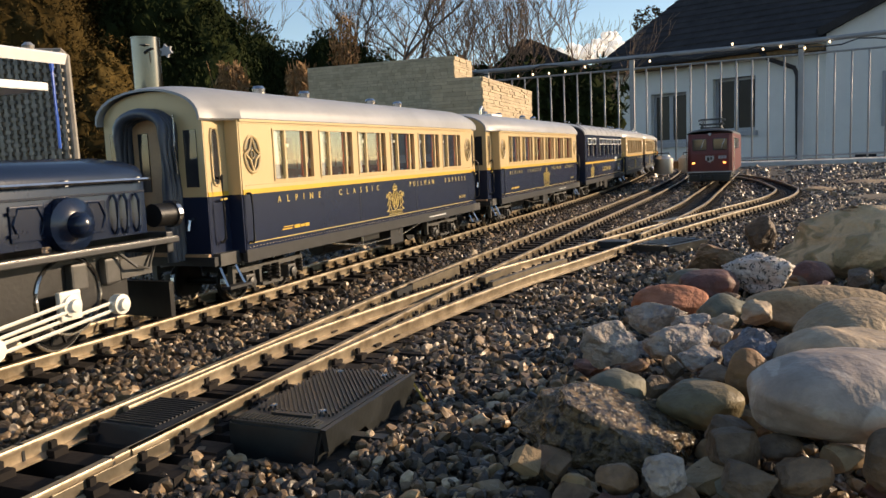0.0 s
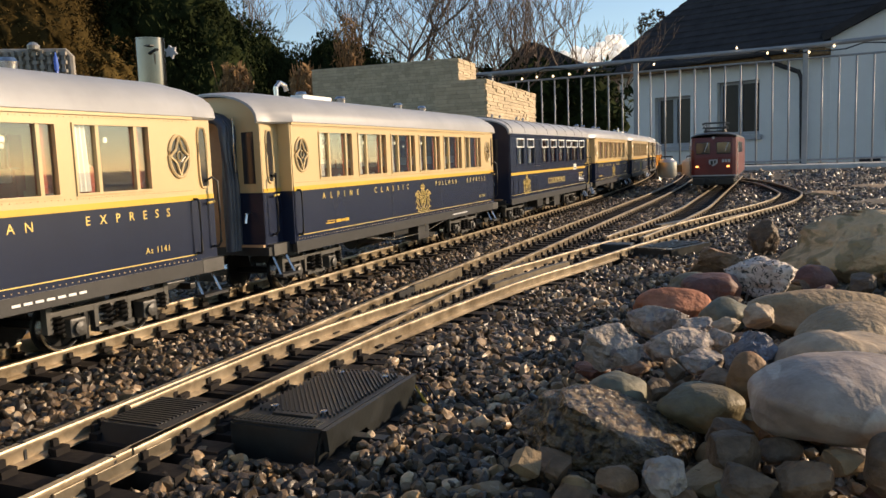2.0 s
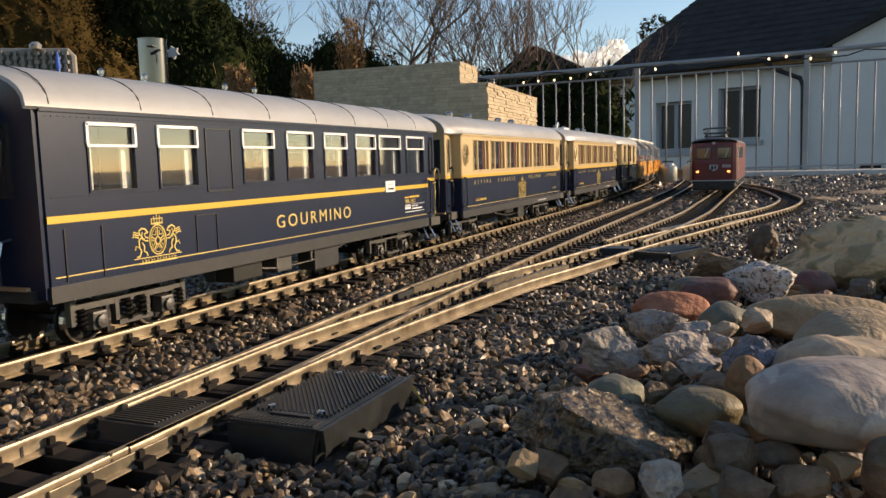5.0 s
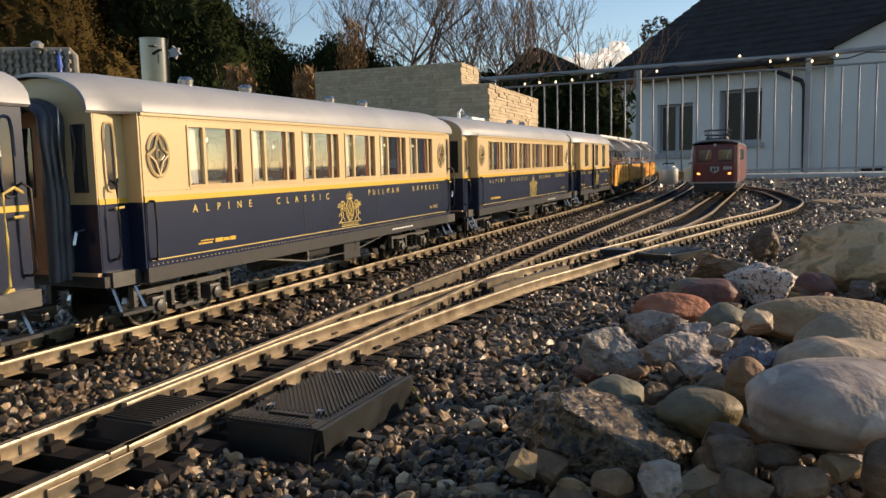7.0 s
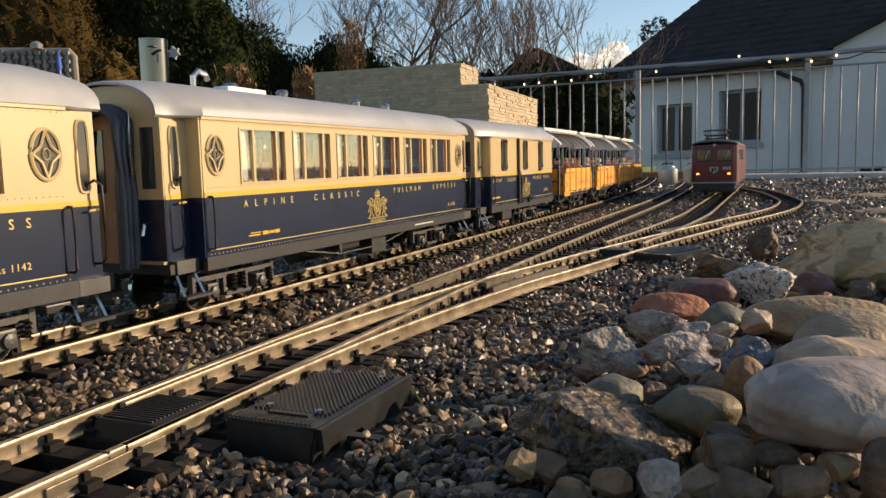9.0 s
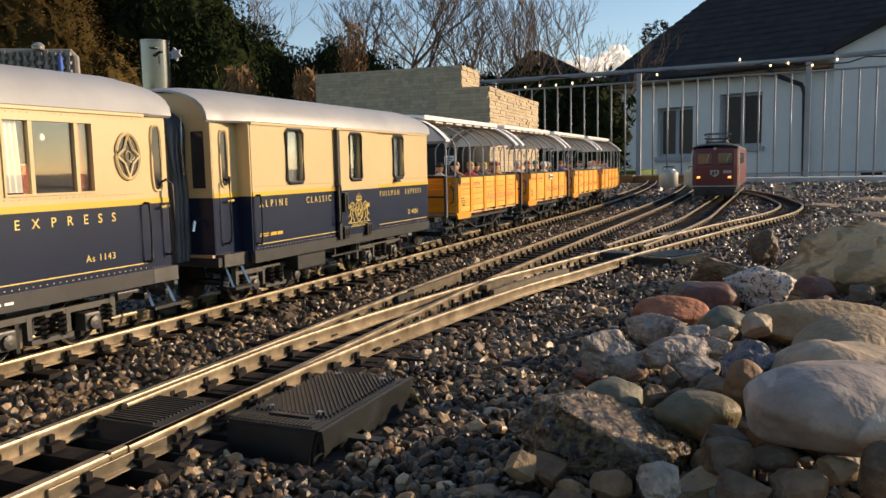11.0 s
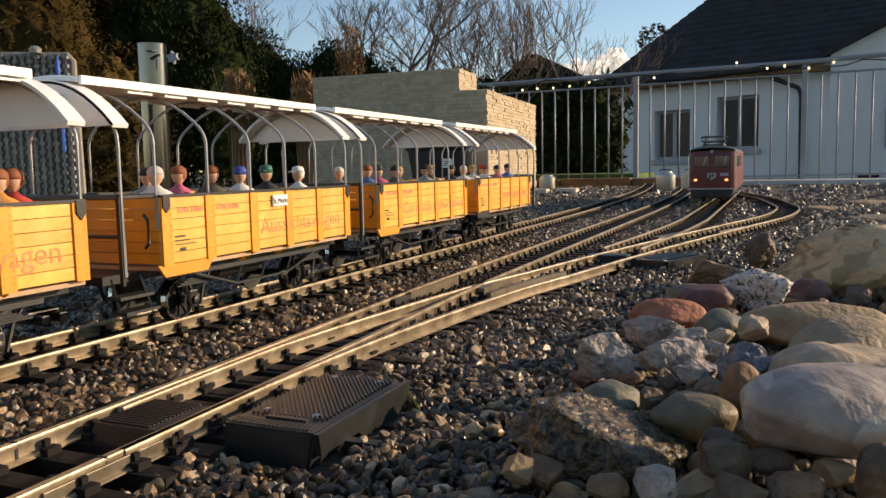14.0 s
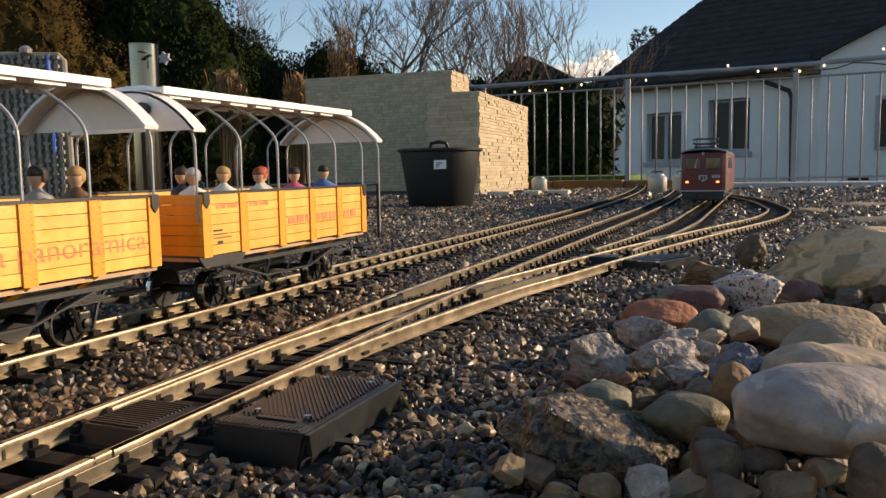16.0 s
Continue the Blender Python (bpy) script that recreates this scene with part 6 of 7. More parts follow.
cyl(bm, (0, 0, -0.05), (0, 0, 0.848), 0.0078, n=8)
bar = mesh_of(bm, M_GALV, True)
for base in (-4.04, -2.615, -1.188, 0.243, 1.67):
    for k in range(1, 11):
        piece("bar", bar, fence, pose(base + 1.43 * k / 11, FY, 0.0))
bm = BM()
bx(bm, -0.35, 8.0, 7.2, 7.75, -0.30, -0.052, 0.006)
solo("terrace_edge", bm, M_CONCRETE, "pale concrete terrace edge under the railing", "kerb", kind="structure")
bm = BM()
tube(bm, [(-4 + 0.13 * k, FY - 0.03, 0.925 + 0.02 * math.sin(k * 0.9) - 0.012 * (k % 3)) for k in range(58)], 0.006, 5)
lights = thing("fairy_lights", "string of small warm bulbs along the handrail", "string lights")
part("cable", bm, M_BLACK, lights)
for x, z in ((-2.28, 0.86), (-2.13, 0.865), (-1.97, 0.862), (-1.81, 0.87), (-1.62, 0.895), (-1.02, 0.9), (-0.31, 0.985), (0.08, 0.93), (0.27, 0.9), (-0.06, 0.92), (0.46, 0.935), (0.9, 1.04), (1.05, 0.93), (1.4, 1.05)):
    bm = BM()
    lathe(bm, [(0.003, z - 0.014), (0.009, z - 0.008), (0.009, z + 0.003), (0.004, z + 0.009)], 8, (x, FY - 0.035, 0))
    part("bulb", bm, M_BULB, lights)

# timber edge and cans by the far bend
bm = BM()
for k in range(3):
    bx(bm, -1.6 + k * 0.42, -1.185 + k * 0.42, 4.62 + k * 0.02, 4.72 + k * 0.02, -0.08, 0.024 + 0.005 * (k % 2), 0.006)
solo("timber_edging", bm, M_TIMBER, "brown weathered timber edging beyond the tracks", "timber beam")


def can(name, x, y, r, h, m, label):
    t = thing(name, label, "can", "metal cans", at=pose(x, y, -0.016))
    bm = BM()
    lathe(bm, [(r * 0.94, 0), (r, 0.004), (r, h * 0.84), (r * 0.7, h * 0.95), (r * 0.66, h), (r * 0.3, h * 1.005), (0.001, h)], 24)
    auto_smooth(part("body", bm, m, t), 40)
    bm = BM()
    tube(bm, [(-r * 0.6, 0, h), (-r * 0.55, 0, h * 1.12), (r * 0.55, 0, h * 1.12), (r * 0.6, 0, h)], 0.003, 6)
    part("handle", bm, M_IRON, t)
    return t


can("milk_can", -0.425, 3.5, 0.041, 0.086, M_CAN, "sunlit aluminium can on the gravel")
can("milk_can", -0.335, 3.72, 0.05, 0.084, M_PALEBRICK, "beige round tin on the gravel")
can("milk_can", -0.985, 3.62, 0.037, 0.08, M_CAN, "dented aluminium can by the garden wall")

# house
house = thing("house", "white rendered house with dark tiled hip roof", "house")
L, R = Vector((-3.72, 20.9)), Vector((1.10, 18.95))
fu = (R - L).normalized()
fn = Vector((fu.y, -fu.x))


def on_front(s, out, z):
    p = L + fu * s + fn * out
    return (p.x, p.y, z)


FL = (R - L).length


def front_box(bm, s0, s1, o0, o1, z0, z1):
    vs = [bm.verts.new(on_front(s, o, z)) for z in (z0, z1) for o in (o0, o1) for s in (s0, s1)]
    for q in ((0, 2, 3, 1), (4, 5, 7, 6), (0, 1, 5, 4), (2, 6, 7, 3), (0, 4, 6, 2), (1, 3, 7, 5)):
        bm.faces.new([vs[i] for i in q])


openings = [(1.02, 1.98, 0.22, 1.44), (2.66, 3.68, 0.42, 1.66)]
edge = 0.0
sections = []
for s0, s1, z0, z1 in openings:
    sections += [(edge, s0, -0.3, 0, -1.2, 2.3), (s0, s1, -0.3, 0, -1.2, z0), (s0, s1, -0.3, 0, z1, 2.3)]
    edge = s1
sections += [(edge, FL, -0.3, 0, -1.2, 2.3), (0, 0.3, -6, -0.3, -1.2, 2.3)]
for sec in sections:
    bm = BM()
    front_box(bm, *sec)
    part("wall_section", bm, M_PLASTER, house)
for s0, s1, z0, z1 in openings:
    bm = BM()
    w = 0.07
    for a, b, c, d in ((s0, s0 + w, z0, z1), (s1 - w, s1, z0, z1), (s0 + w, s1 - w, z0, z0 + w), (s0 + w, s1 - w, z1 - w, z1), ((s0 + s1) / 2 - 0.05, (s0 + s1) / 2 + 0.05, z0 + w, z1 - w)):
        front_box(bm, a, b, -0.2, -0.14, c, d)
    wd = part("window", bm, M_SILL, house)
    bm = BM()
    front_box(bm, s0 + 0.03, s1 - 0.03, -0.185, -0.17, z0 + 0.03, z1 - 0.03)
    part("pane", bm, M_WINGLASS, wd)
    bm = BM()
    front_box(bm, s0 - 0.06, s1 + 0.06, -0.1, 0.06, z0 - 0.12, z0 - 0.004)
    part("sill", bm, M_SILL, wd)
# right wing, nearer, with a gable roofline
bm = BM()
W0 = (1.10, 18.90)
ring_loft(bm, [[(1.10, y, -1.2), (9.0, y, -1.2), (9.0, y, 5.6), (7.6, y, 5.6), (1.10, y, 2.36)] for y in (18.86, 24)])
wing = part("wing_wall", bm, M_PLASTER, house)
bm = BM()
bx(bm, 2.16, 3.5, 18.80, 18.858, 0.36, 1.5)
wd = part("window", bm, M_SILL, house)
bm = BM()
bx(bm, 2.24, 3.42, 18.785, 18.80, 0.44, 1.42)
part("pane", bm, M_WINGLASS, wd)
bm = BM()
bx(bm, 1.68, 2.08, 18.80, 18.858, -0.5, -0.2)
part("cellar_vent", bm, M_SLATE, house)
bm = BM()
ring_loft(bm, [[(0.95, y, 2.30), (7.7, y, 5.66), (7.7, y, 5.85), (0.9, y, 2.45)] for y in (18.7, 24.2)])
part("wing_roof", bm, M_SLATE, house)
# main roof: courses of tiles on the front slope
roof_rows = 26
e0, e1 = Vector(on_front(-0.55, 0.35, 2.16)), Vector(on_front(FL - 0.12, 0.30, 2.18))
t0, t1 = Vector((0.6, 26.5, 7.0)), Vector((9.0, 24.5, 7.0))
for k in range(roof_rows):
    a, b = k / roof_rows, (k + 1.25) / roof_rows
    p0, p1 = e0.lerp(t0, a), e1.lerp(t1, a)
    q0, q1 = e0.lerp(t0, b), e1.lerp(t1, b)
    up = Vector((0, 0, 0.05))
    bm = BM()
    vs = [bm.verts.new(v) for v in (p0, p1, q1, q0, p0 + up, p1 + up, q1 + up * 0.3, q0 + up * 0.3)]
    for f in ((0, 3, 2, 1), (4, 5, 6, 7), (0, 1, 5, 4), (1, 2, 6, 5), (2, 3, 7, 6), (3, 0, 4, 7)):
        bm.faces.new([vs[i] for i in f])
    part("tile_course", bm, M_SLATE, house)
bm = BM()
vs = [bm.verts.new(v) for v in (e0, t0, (0.6, 30, 7.0), (-6, 30, 2.1))]
bm.faces.new(vs)
vs2 = [bm.verts.new(Vector(v) - Vector((0, 0, 0.2))) for v in (e0, t0, (0.6, 30, 7.0), (-6, 30, 2.1))]
bm.faces.new(vs2[::-1])
part("hip", bm, M_SLATE, house)
bm = BM()
front_box(bm, -0.45, FL + 0.0, 0.0, 0.34, 2.02, 2.14)
part("soffit", bm, M_TIMBER, house)
bm = BM()
tube(bm, [on_front(-0.5, 0.4, 2.15), on_front(FL - 0.5, 0.4, 2.17)], 0.06, 8)
tube(bm, [on_front(FL - 1.25, 0.4, 2.12), on_front(FL - 1.1, 0.25, 1.95), on_front(FL - 0.62, 0.1, 1.72), on_front(FL - 0.56, 0.08, 1.55), on_front(FL - 0.52, 0.08, -1.0)], 0.05, 8)
part("downpipe", bm, M_SLATE, house, "dark gutter and downpipe")
# neighbour's roof
bm = BM()
ring_loft(bm, [[(-9.4, y, 2.5), (-7.65, y, 3.85), (-7.3, y, 3.85), (-4.9, y, 2.55), (-4.9, y, 0), (-9.4, y, 0)] for y in (25.6, 31)])
nh = thing("neighbour_house", "distant house with dark gabled roof", "house")
part("roof_block", bm, M_SLATE, nh)

# lawn and dark shrubs behind the railing
bm = BM()
bx(bm, -2.6, -1.3, 8.2, 9.6, -0.3, 0.015)
solo("lawn", bm, M_GRASS, "small patch of sunlit lawn", "lawn", kind="structure")


def foliage(name, blobs, count, size, m, label, category="shrub", up=0.0):
    """Leaf sprays scattered in blobs (x, y, z, rx, ry, rz); many small bent quads in one mesh."""
    rng = np.random.default_rng(len(name) * 7 + count)
    vol = np.array([b[3] * b[4] * b[5] for b in blobs]) ** 0.67
    pick = rng.choice(len(blobs), count, p=vol / vol.sum())
    B = np.array(blobs)[pick]
    v = rng.normal(size=(count, 3))
    v /= np.linalg.norm(v, axis=1)[:, None]
    rad = rng.uniform(0.76, 1.08, count)[:, None]
    lump = 1 + 0.18 * np.sin(v[:, :1] * 7 + B[:, :1] * 5) * np.cos(v[:, 2:] * 6 + B[:, 1:2])
    c = B[:, :3] + v * rad * lump * B[:, 3:]
    a = rng.normal(size=(count, 3))
    a[:, 2] += up
    a /= np.linalg.norm(a, axis=1)[:, None]
    b = np.cross(a, rng.normal(size=(count, 3)))
    b /= np.linalg.norm(b, axis=1)[:, None]
    s = size * rng.uniform(0.5, 1.4, count)[:, None]
    P = np.stack([c - a * s, c + b * s * 0.35, c + a * s, c - b * s * 0.35], 1).reshape(-1, 3)
    F = np.arange(count * 4).reshape(-1, 4)
    me = bpy.data.meshes.new("mesh")
    me.from_pydata(P.tolist(), [], F.tolist())
    me.materials.append(m)
    return me


def shrub(name, blobs, count, size, m, label, trunk=True, up=0.0, category="shrub"):
    t = thing(name, label, category)
    cr = new("crown", foliage(name, blobs, count, size, m, label, up=up))
    cr.parent = t
    tagged(cr, kind="stuff")
    if trunk:
        for k, b in enumerate(blobs[:4]):
            bm = BM()
            tube(bm, [(b[0], b[1], -0.12), (b[0] + 0.03, b[1], b[2] * 0.5), (b[0], b[1] + 0.02, b[2])], 0.05, 6, 0.4)
            part("trunk", bm, M_BARK, t)
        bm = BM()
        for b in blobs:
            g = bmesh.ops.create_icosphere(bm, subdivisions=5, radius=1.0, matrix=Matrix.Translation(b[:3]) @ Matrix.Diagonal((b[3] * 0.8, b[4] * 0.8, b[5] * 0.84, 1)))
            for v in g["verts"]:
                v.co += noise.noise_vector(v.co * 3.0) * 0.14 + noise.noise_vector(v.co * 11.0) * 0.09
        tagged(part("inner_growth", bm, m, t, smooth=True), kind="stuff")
    return t


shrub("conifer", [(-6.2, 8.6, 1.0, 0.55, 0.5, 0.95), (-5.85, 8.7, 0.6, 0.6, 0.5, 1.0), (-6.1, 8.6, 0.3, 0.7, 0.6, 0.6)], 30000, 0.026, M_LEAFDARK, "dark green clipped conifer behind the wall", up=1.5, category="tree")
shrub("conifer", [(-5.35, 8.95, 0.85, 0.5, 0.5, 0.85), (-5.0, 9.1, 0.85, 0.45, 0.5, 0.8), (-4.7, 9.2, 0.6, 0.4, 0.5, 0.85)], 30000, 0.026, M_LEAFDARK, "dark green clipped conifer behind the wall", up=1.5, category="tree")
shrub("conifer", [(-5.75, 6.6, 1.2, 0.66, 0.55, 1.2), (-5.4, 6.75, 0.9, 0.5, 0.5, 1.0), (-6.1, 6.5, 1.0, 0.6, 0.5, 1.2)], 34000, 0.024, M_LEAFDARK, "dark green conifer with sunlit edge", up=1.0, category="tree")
shrub("winter_hedge", [(-6.3, 5.2, 1.2, 0.7, 0.6, 1.1), (-6.9, 4.4, 1.1, 0.8, 0.7, 1.2), (-6.0, 5.7, 0.5, 0.7, 0.5, 0.9), (-7.4, 3.8, 1.0, 0.8, 0.8, 1.3), (-5.6, 5.4, 0.2, 0.6, 0.5, 0.6), (-6.2, 4.3, 0.3, 0.7, 0.5, 0.8), (-6.6, 5.6, 1.6, 0.7, 0.5, 0.8), (-6.9, 6.0, 2.1, 0.8, 0.6, 0.9), (-7.2, 5.0, 2.2, 0.9, 0.7, 0.9), (-7.5, 7.3, 1.6, 0.9, 0.6, 1.3), (-6.9, 7.4, 0.9, 0.8, 0.6, 1.1)], 130000, 0.019, M_LEAFBROWN, "brown-green winter hedge catching low sun")
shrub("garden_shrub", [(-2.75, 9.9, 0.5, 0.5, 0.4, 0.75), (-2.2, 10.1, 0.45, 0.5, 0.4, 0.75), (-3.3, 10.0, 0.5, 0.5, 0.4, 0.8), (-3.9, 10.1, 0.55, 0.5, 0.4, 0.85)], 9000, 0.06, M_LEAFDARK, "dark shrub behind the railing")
for name, x, y, z0, n, w, h in (("dry_reeds", -3.5, 4.6, 0.3, 90, 0.13, 0.55), ("dry_reeds", -3.05, 4.78, 0.28, 90, 0.12, 0.55), ("dry_reeds", -4.6, 8.2, 0.8, 60, 0.2, 1.1)):
    bm = BM()
    for k in range(n):
        a, q = random.uniform(0, 6.28), random.uniform(0, w * 0.6)
        px, py = x + q * math.cos(a), y + q * math.sin(a) * 0.6
        lean = random.uniform(-1, 1) * w * 0.9
        tube(bm, [(px, py, -0.05), (px + lean * 0.3, py, h * 0.5 + z0 * 0.5), (px + lean, py + random.uniform(-0.05, 0.05), z0 + h * random.uniform(0.55, 1.0))], 0.006, 3, 0.3)
    t = thing(name, "tuft of dry reddish reeds by the wall", "grass tuft", "reed tufts")
    tagged(part("stalk_tuft", bm, M_REED, t), kind="stuff")
    cr = new("plume", foliage(name, [(x, y, z0 + h * 0.55, w, w * 0.6, h * 0.35)], 500, 0.03, M_REED, "", up=1.2))
    cr.parent = t
    tagged(cr, kind="stuff")


def bare_tree(name, x, y, z, h, r, seed, label, spread=0.55, depth=6, m_twig=None, multi=1):
    rnd = random.Random(seed)
    wood, twig = BM(), BM()

    def grow(p, d, ln, rad, lvl):
        pts = [p]
        for k in range(3):
            d = (d + Vector((rnd.uniform(-1, 1), rnd.uniform(-1, 1), rnd.uniform(-0.4, 0.8))) * 0.16).normalized()
            pts.append(pts[-1] + d * ln / 3)
        tube(wood if lvl < 3 else twig, pts, rad, 6 if lvl < 2 else (4 if lvl < 4 else 3), 0.62)
        if lvl >= depth:
            return
        for k in range(rnd.choice((2, 3, 3)) if lvl else 4):
            b = pts[-1] if k < 2 else pts[rnd.choice((1, 2))]
            nd = (d + Vector((rnd.uniform(-1, 1), rnd.uniform(-1, 1), rnd.uniform(-0.25, 0.6))) * spread * 1.35).normalized()
            grow(b, nd, ln * rnd.uniform(0.62, 0.85), max(rad * rnd.uniform(0.5, 0.66), 0.003 * h / 3), lvl + 1)

    for k in range(multi):
        grow(Vector((x + (k - multi / 2) * 0.12 * (multi > 1), y, z)), Vector((rnd.uniform(-0.25, 0.25) * (multi > 1), 0, 1)).normalized(), h * 0.27, r, 0 if multi == 1 else 1)
    t = thing(name, label, "tree")
    part("trunk", wood, M_BARK, t)
    tagged(part("twig_crown", twig, m_twig or M_TWIG, t), kind="stuff")
    return t


bare_tree("bare_tree", -6.35, 12.9, -0.2, 4.6, 0.085, 3, "leafless dark-limbed tree against the sky", 0.6, 7, M_BARK)
bare_tree("bare_tree", -7.0, 13.4, -0.2, 4.2, 0.05, 8, "slender leafless tree against the sky", 0.45, 6)
bare_tree("bare_tree", -5.75, 13.8, -0.2, 4.0, 0.045, 31, "slender leafless tree with pale twigs", 0.42, 6)
bare_tree("bare_tree", -3.45, 9.7, -0.15, 3.1, 0.03, 5, "leafless many-stemmed tree with reddish twigs", 0.40, 6, M_TWIG, 6)
bare_tree("bare_tree", -3.0, 10.3, -0.15, 3.2, 0.028, 11, "leafless many-stemmed tree with pale twigs", 0.40, 6, M_TWIG, 5)
bare_tree("bare_tree", -2.3, 10.9, -0.15, 2.9, 0.02, 12, "thin leafless shrub with pale twigs", 0.4, 5, M_TWIG, 3)
bare_tree("bare_tree", -7.7, 10.5, -0.2, 4.0, 0.05, 14, "leafless tree behind the conifers", 0.5, 6)
t = bare_tree("bare_tree", -3.75, 27.5, -0.6, 5.6, 0.06, 21, "small sparse tree beside the roof", 0.25, 3, M_BARK)
cr = new("crown", foliage("sparse", [(-3.7, 27.4, 4.3, 0.55, 0.5, 0.45)], 700, 0.07, M_LEAFBROWN, ""))
cr.parent = t
tagged(cr, kind="stuff")

# cloud far behind
bm = BM()
for k in range(90):
    u = random.random()
    x = -100 + 38 * u
    top = 3.5 + 8.5 * math.exp(-((u - 0.62) / 0.2) ** 2) + 3 * math.exp(-((u - 0.2) / 0.14) ** 2)
    z = 47 + top * random.random() ** 0.7
    g = bmesh.ops.create_icosphere(bm, subdivisions=2, radius=random.uniform(1.2, 2.6), matrix=Matrix.Translation((x, 408 + random.uniform(-9, 9), z)))
    for v in g["verts"]:
        v.co += noise.noise_vector(v.co * 0.35) * 0.5
solo("cloud", bm, M_CLOUD, "small white cloud low over the roofs", "cloud", kind="structure", smooth=True)

# red engine on the siding
red = thing("red_engine", "red electric model engine standing on the siding", "locomotive", at=pose(-0.147, 2.18, 0, 0, 0, 0) @ Matrix.Diagonal((1.03, 1.0, 0.98, 1.0)))
bm = BM()
outline = [(-0.054, 0.0), (-0.046, -0.006), (0.046, -0.006), (0.054, 0.0), (0.0565, 0.02), (0.0565, 0.60), (-0.0565, 0.60), (-0.0565, 0.02)]
ring_loft(bm, [[(x, y, z) for x, y in outline] for z in (0.036, 0.085)] + [[(x * 0.985, y + (0.006 if y < 0.1 else 0), 0.138) for x, y in outline]])
part("body", bm, M_RED, red)
bm = BM()
arc_roof(bm, -0.002, 0.6, 0.056, 0.1385, 0.0155, 0.006, thick=0.002)
auto_smooth(part("roof", bm, M_GREY, red, "grey vaulted roof"), 30)
bm = BM()
bx(bm, -0.052, 0.052, -0.004, 0.6, 0.0285, 0.036, 0.001)
part("frame", bm, M_IRON, red)
bm = BM()
bx(bm, -0.056, 0.056, -0.0075, 0.0, 0.0355, 0.0385)
part("buffer_beam_strip", bm, M_ROOF, red)
for x0, x1 in ((-0.042, -0.0075), (0.0075, 0.042)):
    bm = BM()
    bx(bm, x0, x1, -0.0075, 0.004, 0.094, 0.126, 0.002)
    wdw = part("windscreen", bm, M_DOORGLASS, red)
    bm = BM()
    tube(bm, [((x0 + x1) / 2 + 0.004, -0.009, 0.1), ((x0 + x1) / 2 + 0.012, -0.009, 0.124)], 0.0008, 4)
    part("wiper", bm, M_STEEL, wdw)
for x in (-0.039, 0.036):
    bm = BM()
    bx(bm, x - 0.0035, x + 0.0035, -0.0105, -0.004, 0.0585, 0.0635, 0.001)
    part("headlamp", bm, M_HEAD, red, "lit warm headlamp")
bm = BM()
lathe(bm, [(0.004, -0.006), (0.004, 0.004)], 10, (0, 0, 0.137), "Y")
part("top_lamp", bm, M_ROOF, red, "unlit upper lamp")
bm = BM()
sh = [(-0.0105, 0.0075), (0.0105, 0.0075), (0.0105, -0.003), (0.0, -0.0105), (-0.0105, -0.003)]
ring_loft(bm, [[(p, y, 0.072 + q) for p, q in sh] for y in (-0.0085, -0.004)])
part("badge", bm, M_ROOF, red, "grey shield badge")
bm = BM()
bx(bm, -0.006, -0.0005, -0.0092, -0.008, 0.066, 0.076)
bx(bm, 0.002, 0.006, -0.0092, -0.008, 0.069, 0.077)
part("badge_print", bm, M_IRON, red)
bm = BM()
for k in range(3):
    bx(bm, 0.021 + k * 0.007, 0.0265 + k * 0.007, -0.0085, -0.004, 0.0715, 0.0795)
part("number_bar", bm, M_ROOF, red)
bm = BM()
for s in (-1, 1):
    for y0, y1 in ((0.08, 0.03), (0.08, 0.14)):
        tube(bm, [(s * 0.02, y0, 0.156), (s * 0.026, y1, 0.167), (s * 0.022, 0.085, 0.176)], 0.0022, 5)
tube(bm, [(-0.034, 0.085, 0.176), (-0.026, 0.085, 0.179), (0.026, 0.085, 0.179), (0.034, 0.085, 0.176)], 0.0028, 5)
for y in (0.05, 0.12):
    tube(bm, [(-0.03, y, 0.165), (0.03, y, 0.165)], 0.002, 5)
    for x in (-0.022, 0.022):
        lathe(bm, [(0.004, 0.152), (0.005, 0.156), (0.003, 0.16)], 8, (x, y, 0))
bx(bm, -0.026, 0.026, 0.03, 0.14, 0.1545, 0.157)
part("pantograph", bm, M_GREY, red, "folded grey pantograph")
bm = BM()
bx(bm, -0.05, 0.05, -0.012, -0.006, 0.012, 0.03, 0.002)
tube(bm, [(-0.02, -0.014, 0.03), (-0.022, -0.02, 0.018), (-0.01, -0.02, 0.012)], 0.002, 5)
bx(bm, -0.008, 0.008, -0.03, -0.006, 0.018, 0.026)
part("plough", bm, M_IRON, red)
for x in (0.05, -0.05):
    for z in (0.012, 0.022, 0.031):
        bm = BM()
        bx(bm, x - 0.006, x + 0.006, 0.012, 0.035, z - 0.001, z + 0.001)
        part("step", bm, M_STEEL, red)
    bm = BM()
    tube(bm, [(x + math.copysign(0.0075, x), 0.014, 0.036), (x + math.copysign(0.0085, x), 0.014, 0.13)], 0.0009, 5)
    part("handrail", bm, M_STEEL, red)
for s in (1, -1):
    for y0, y1 in ((0.045, 0.08), (0.12, 0.165), (0.2, 0.25), (0.3, 0.35)):
        bm = BM()
        bx(bm, s * 0.0555 - 0.002, s * 0.0555 + 0.002, y0, y1, 0.096, 0.126, 0.001)
        part("side_window", bm, M_DOORGLASS, red)
for y in (0.06, 0.13, 0.3, 0.42, 0.52):
    wheelset(red, y, 0.0165)
    for s in (1, -1):
        bm = BM()
        bx(bm, s * 0.037 - 0.003, s * 0.037 + 0.003, y - 0.03, y + 0.03, 0.012, 0.03, 0.001)
        part("bogie_frame", bm, M_IRON, red)

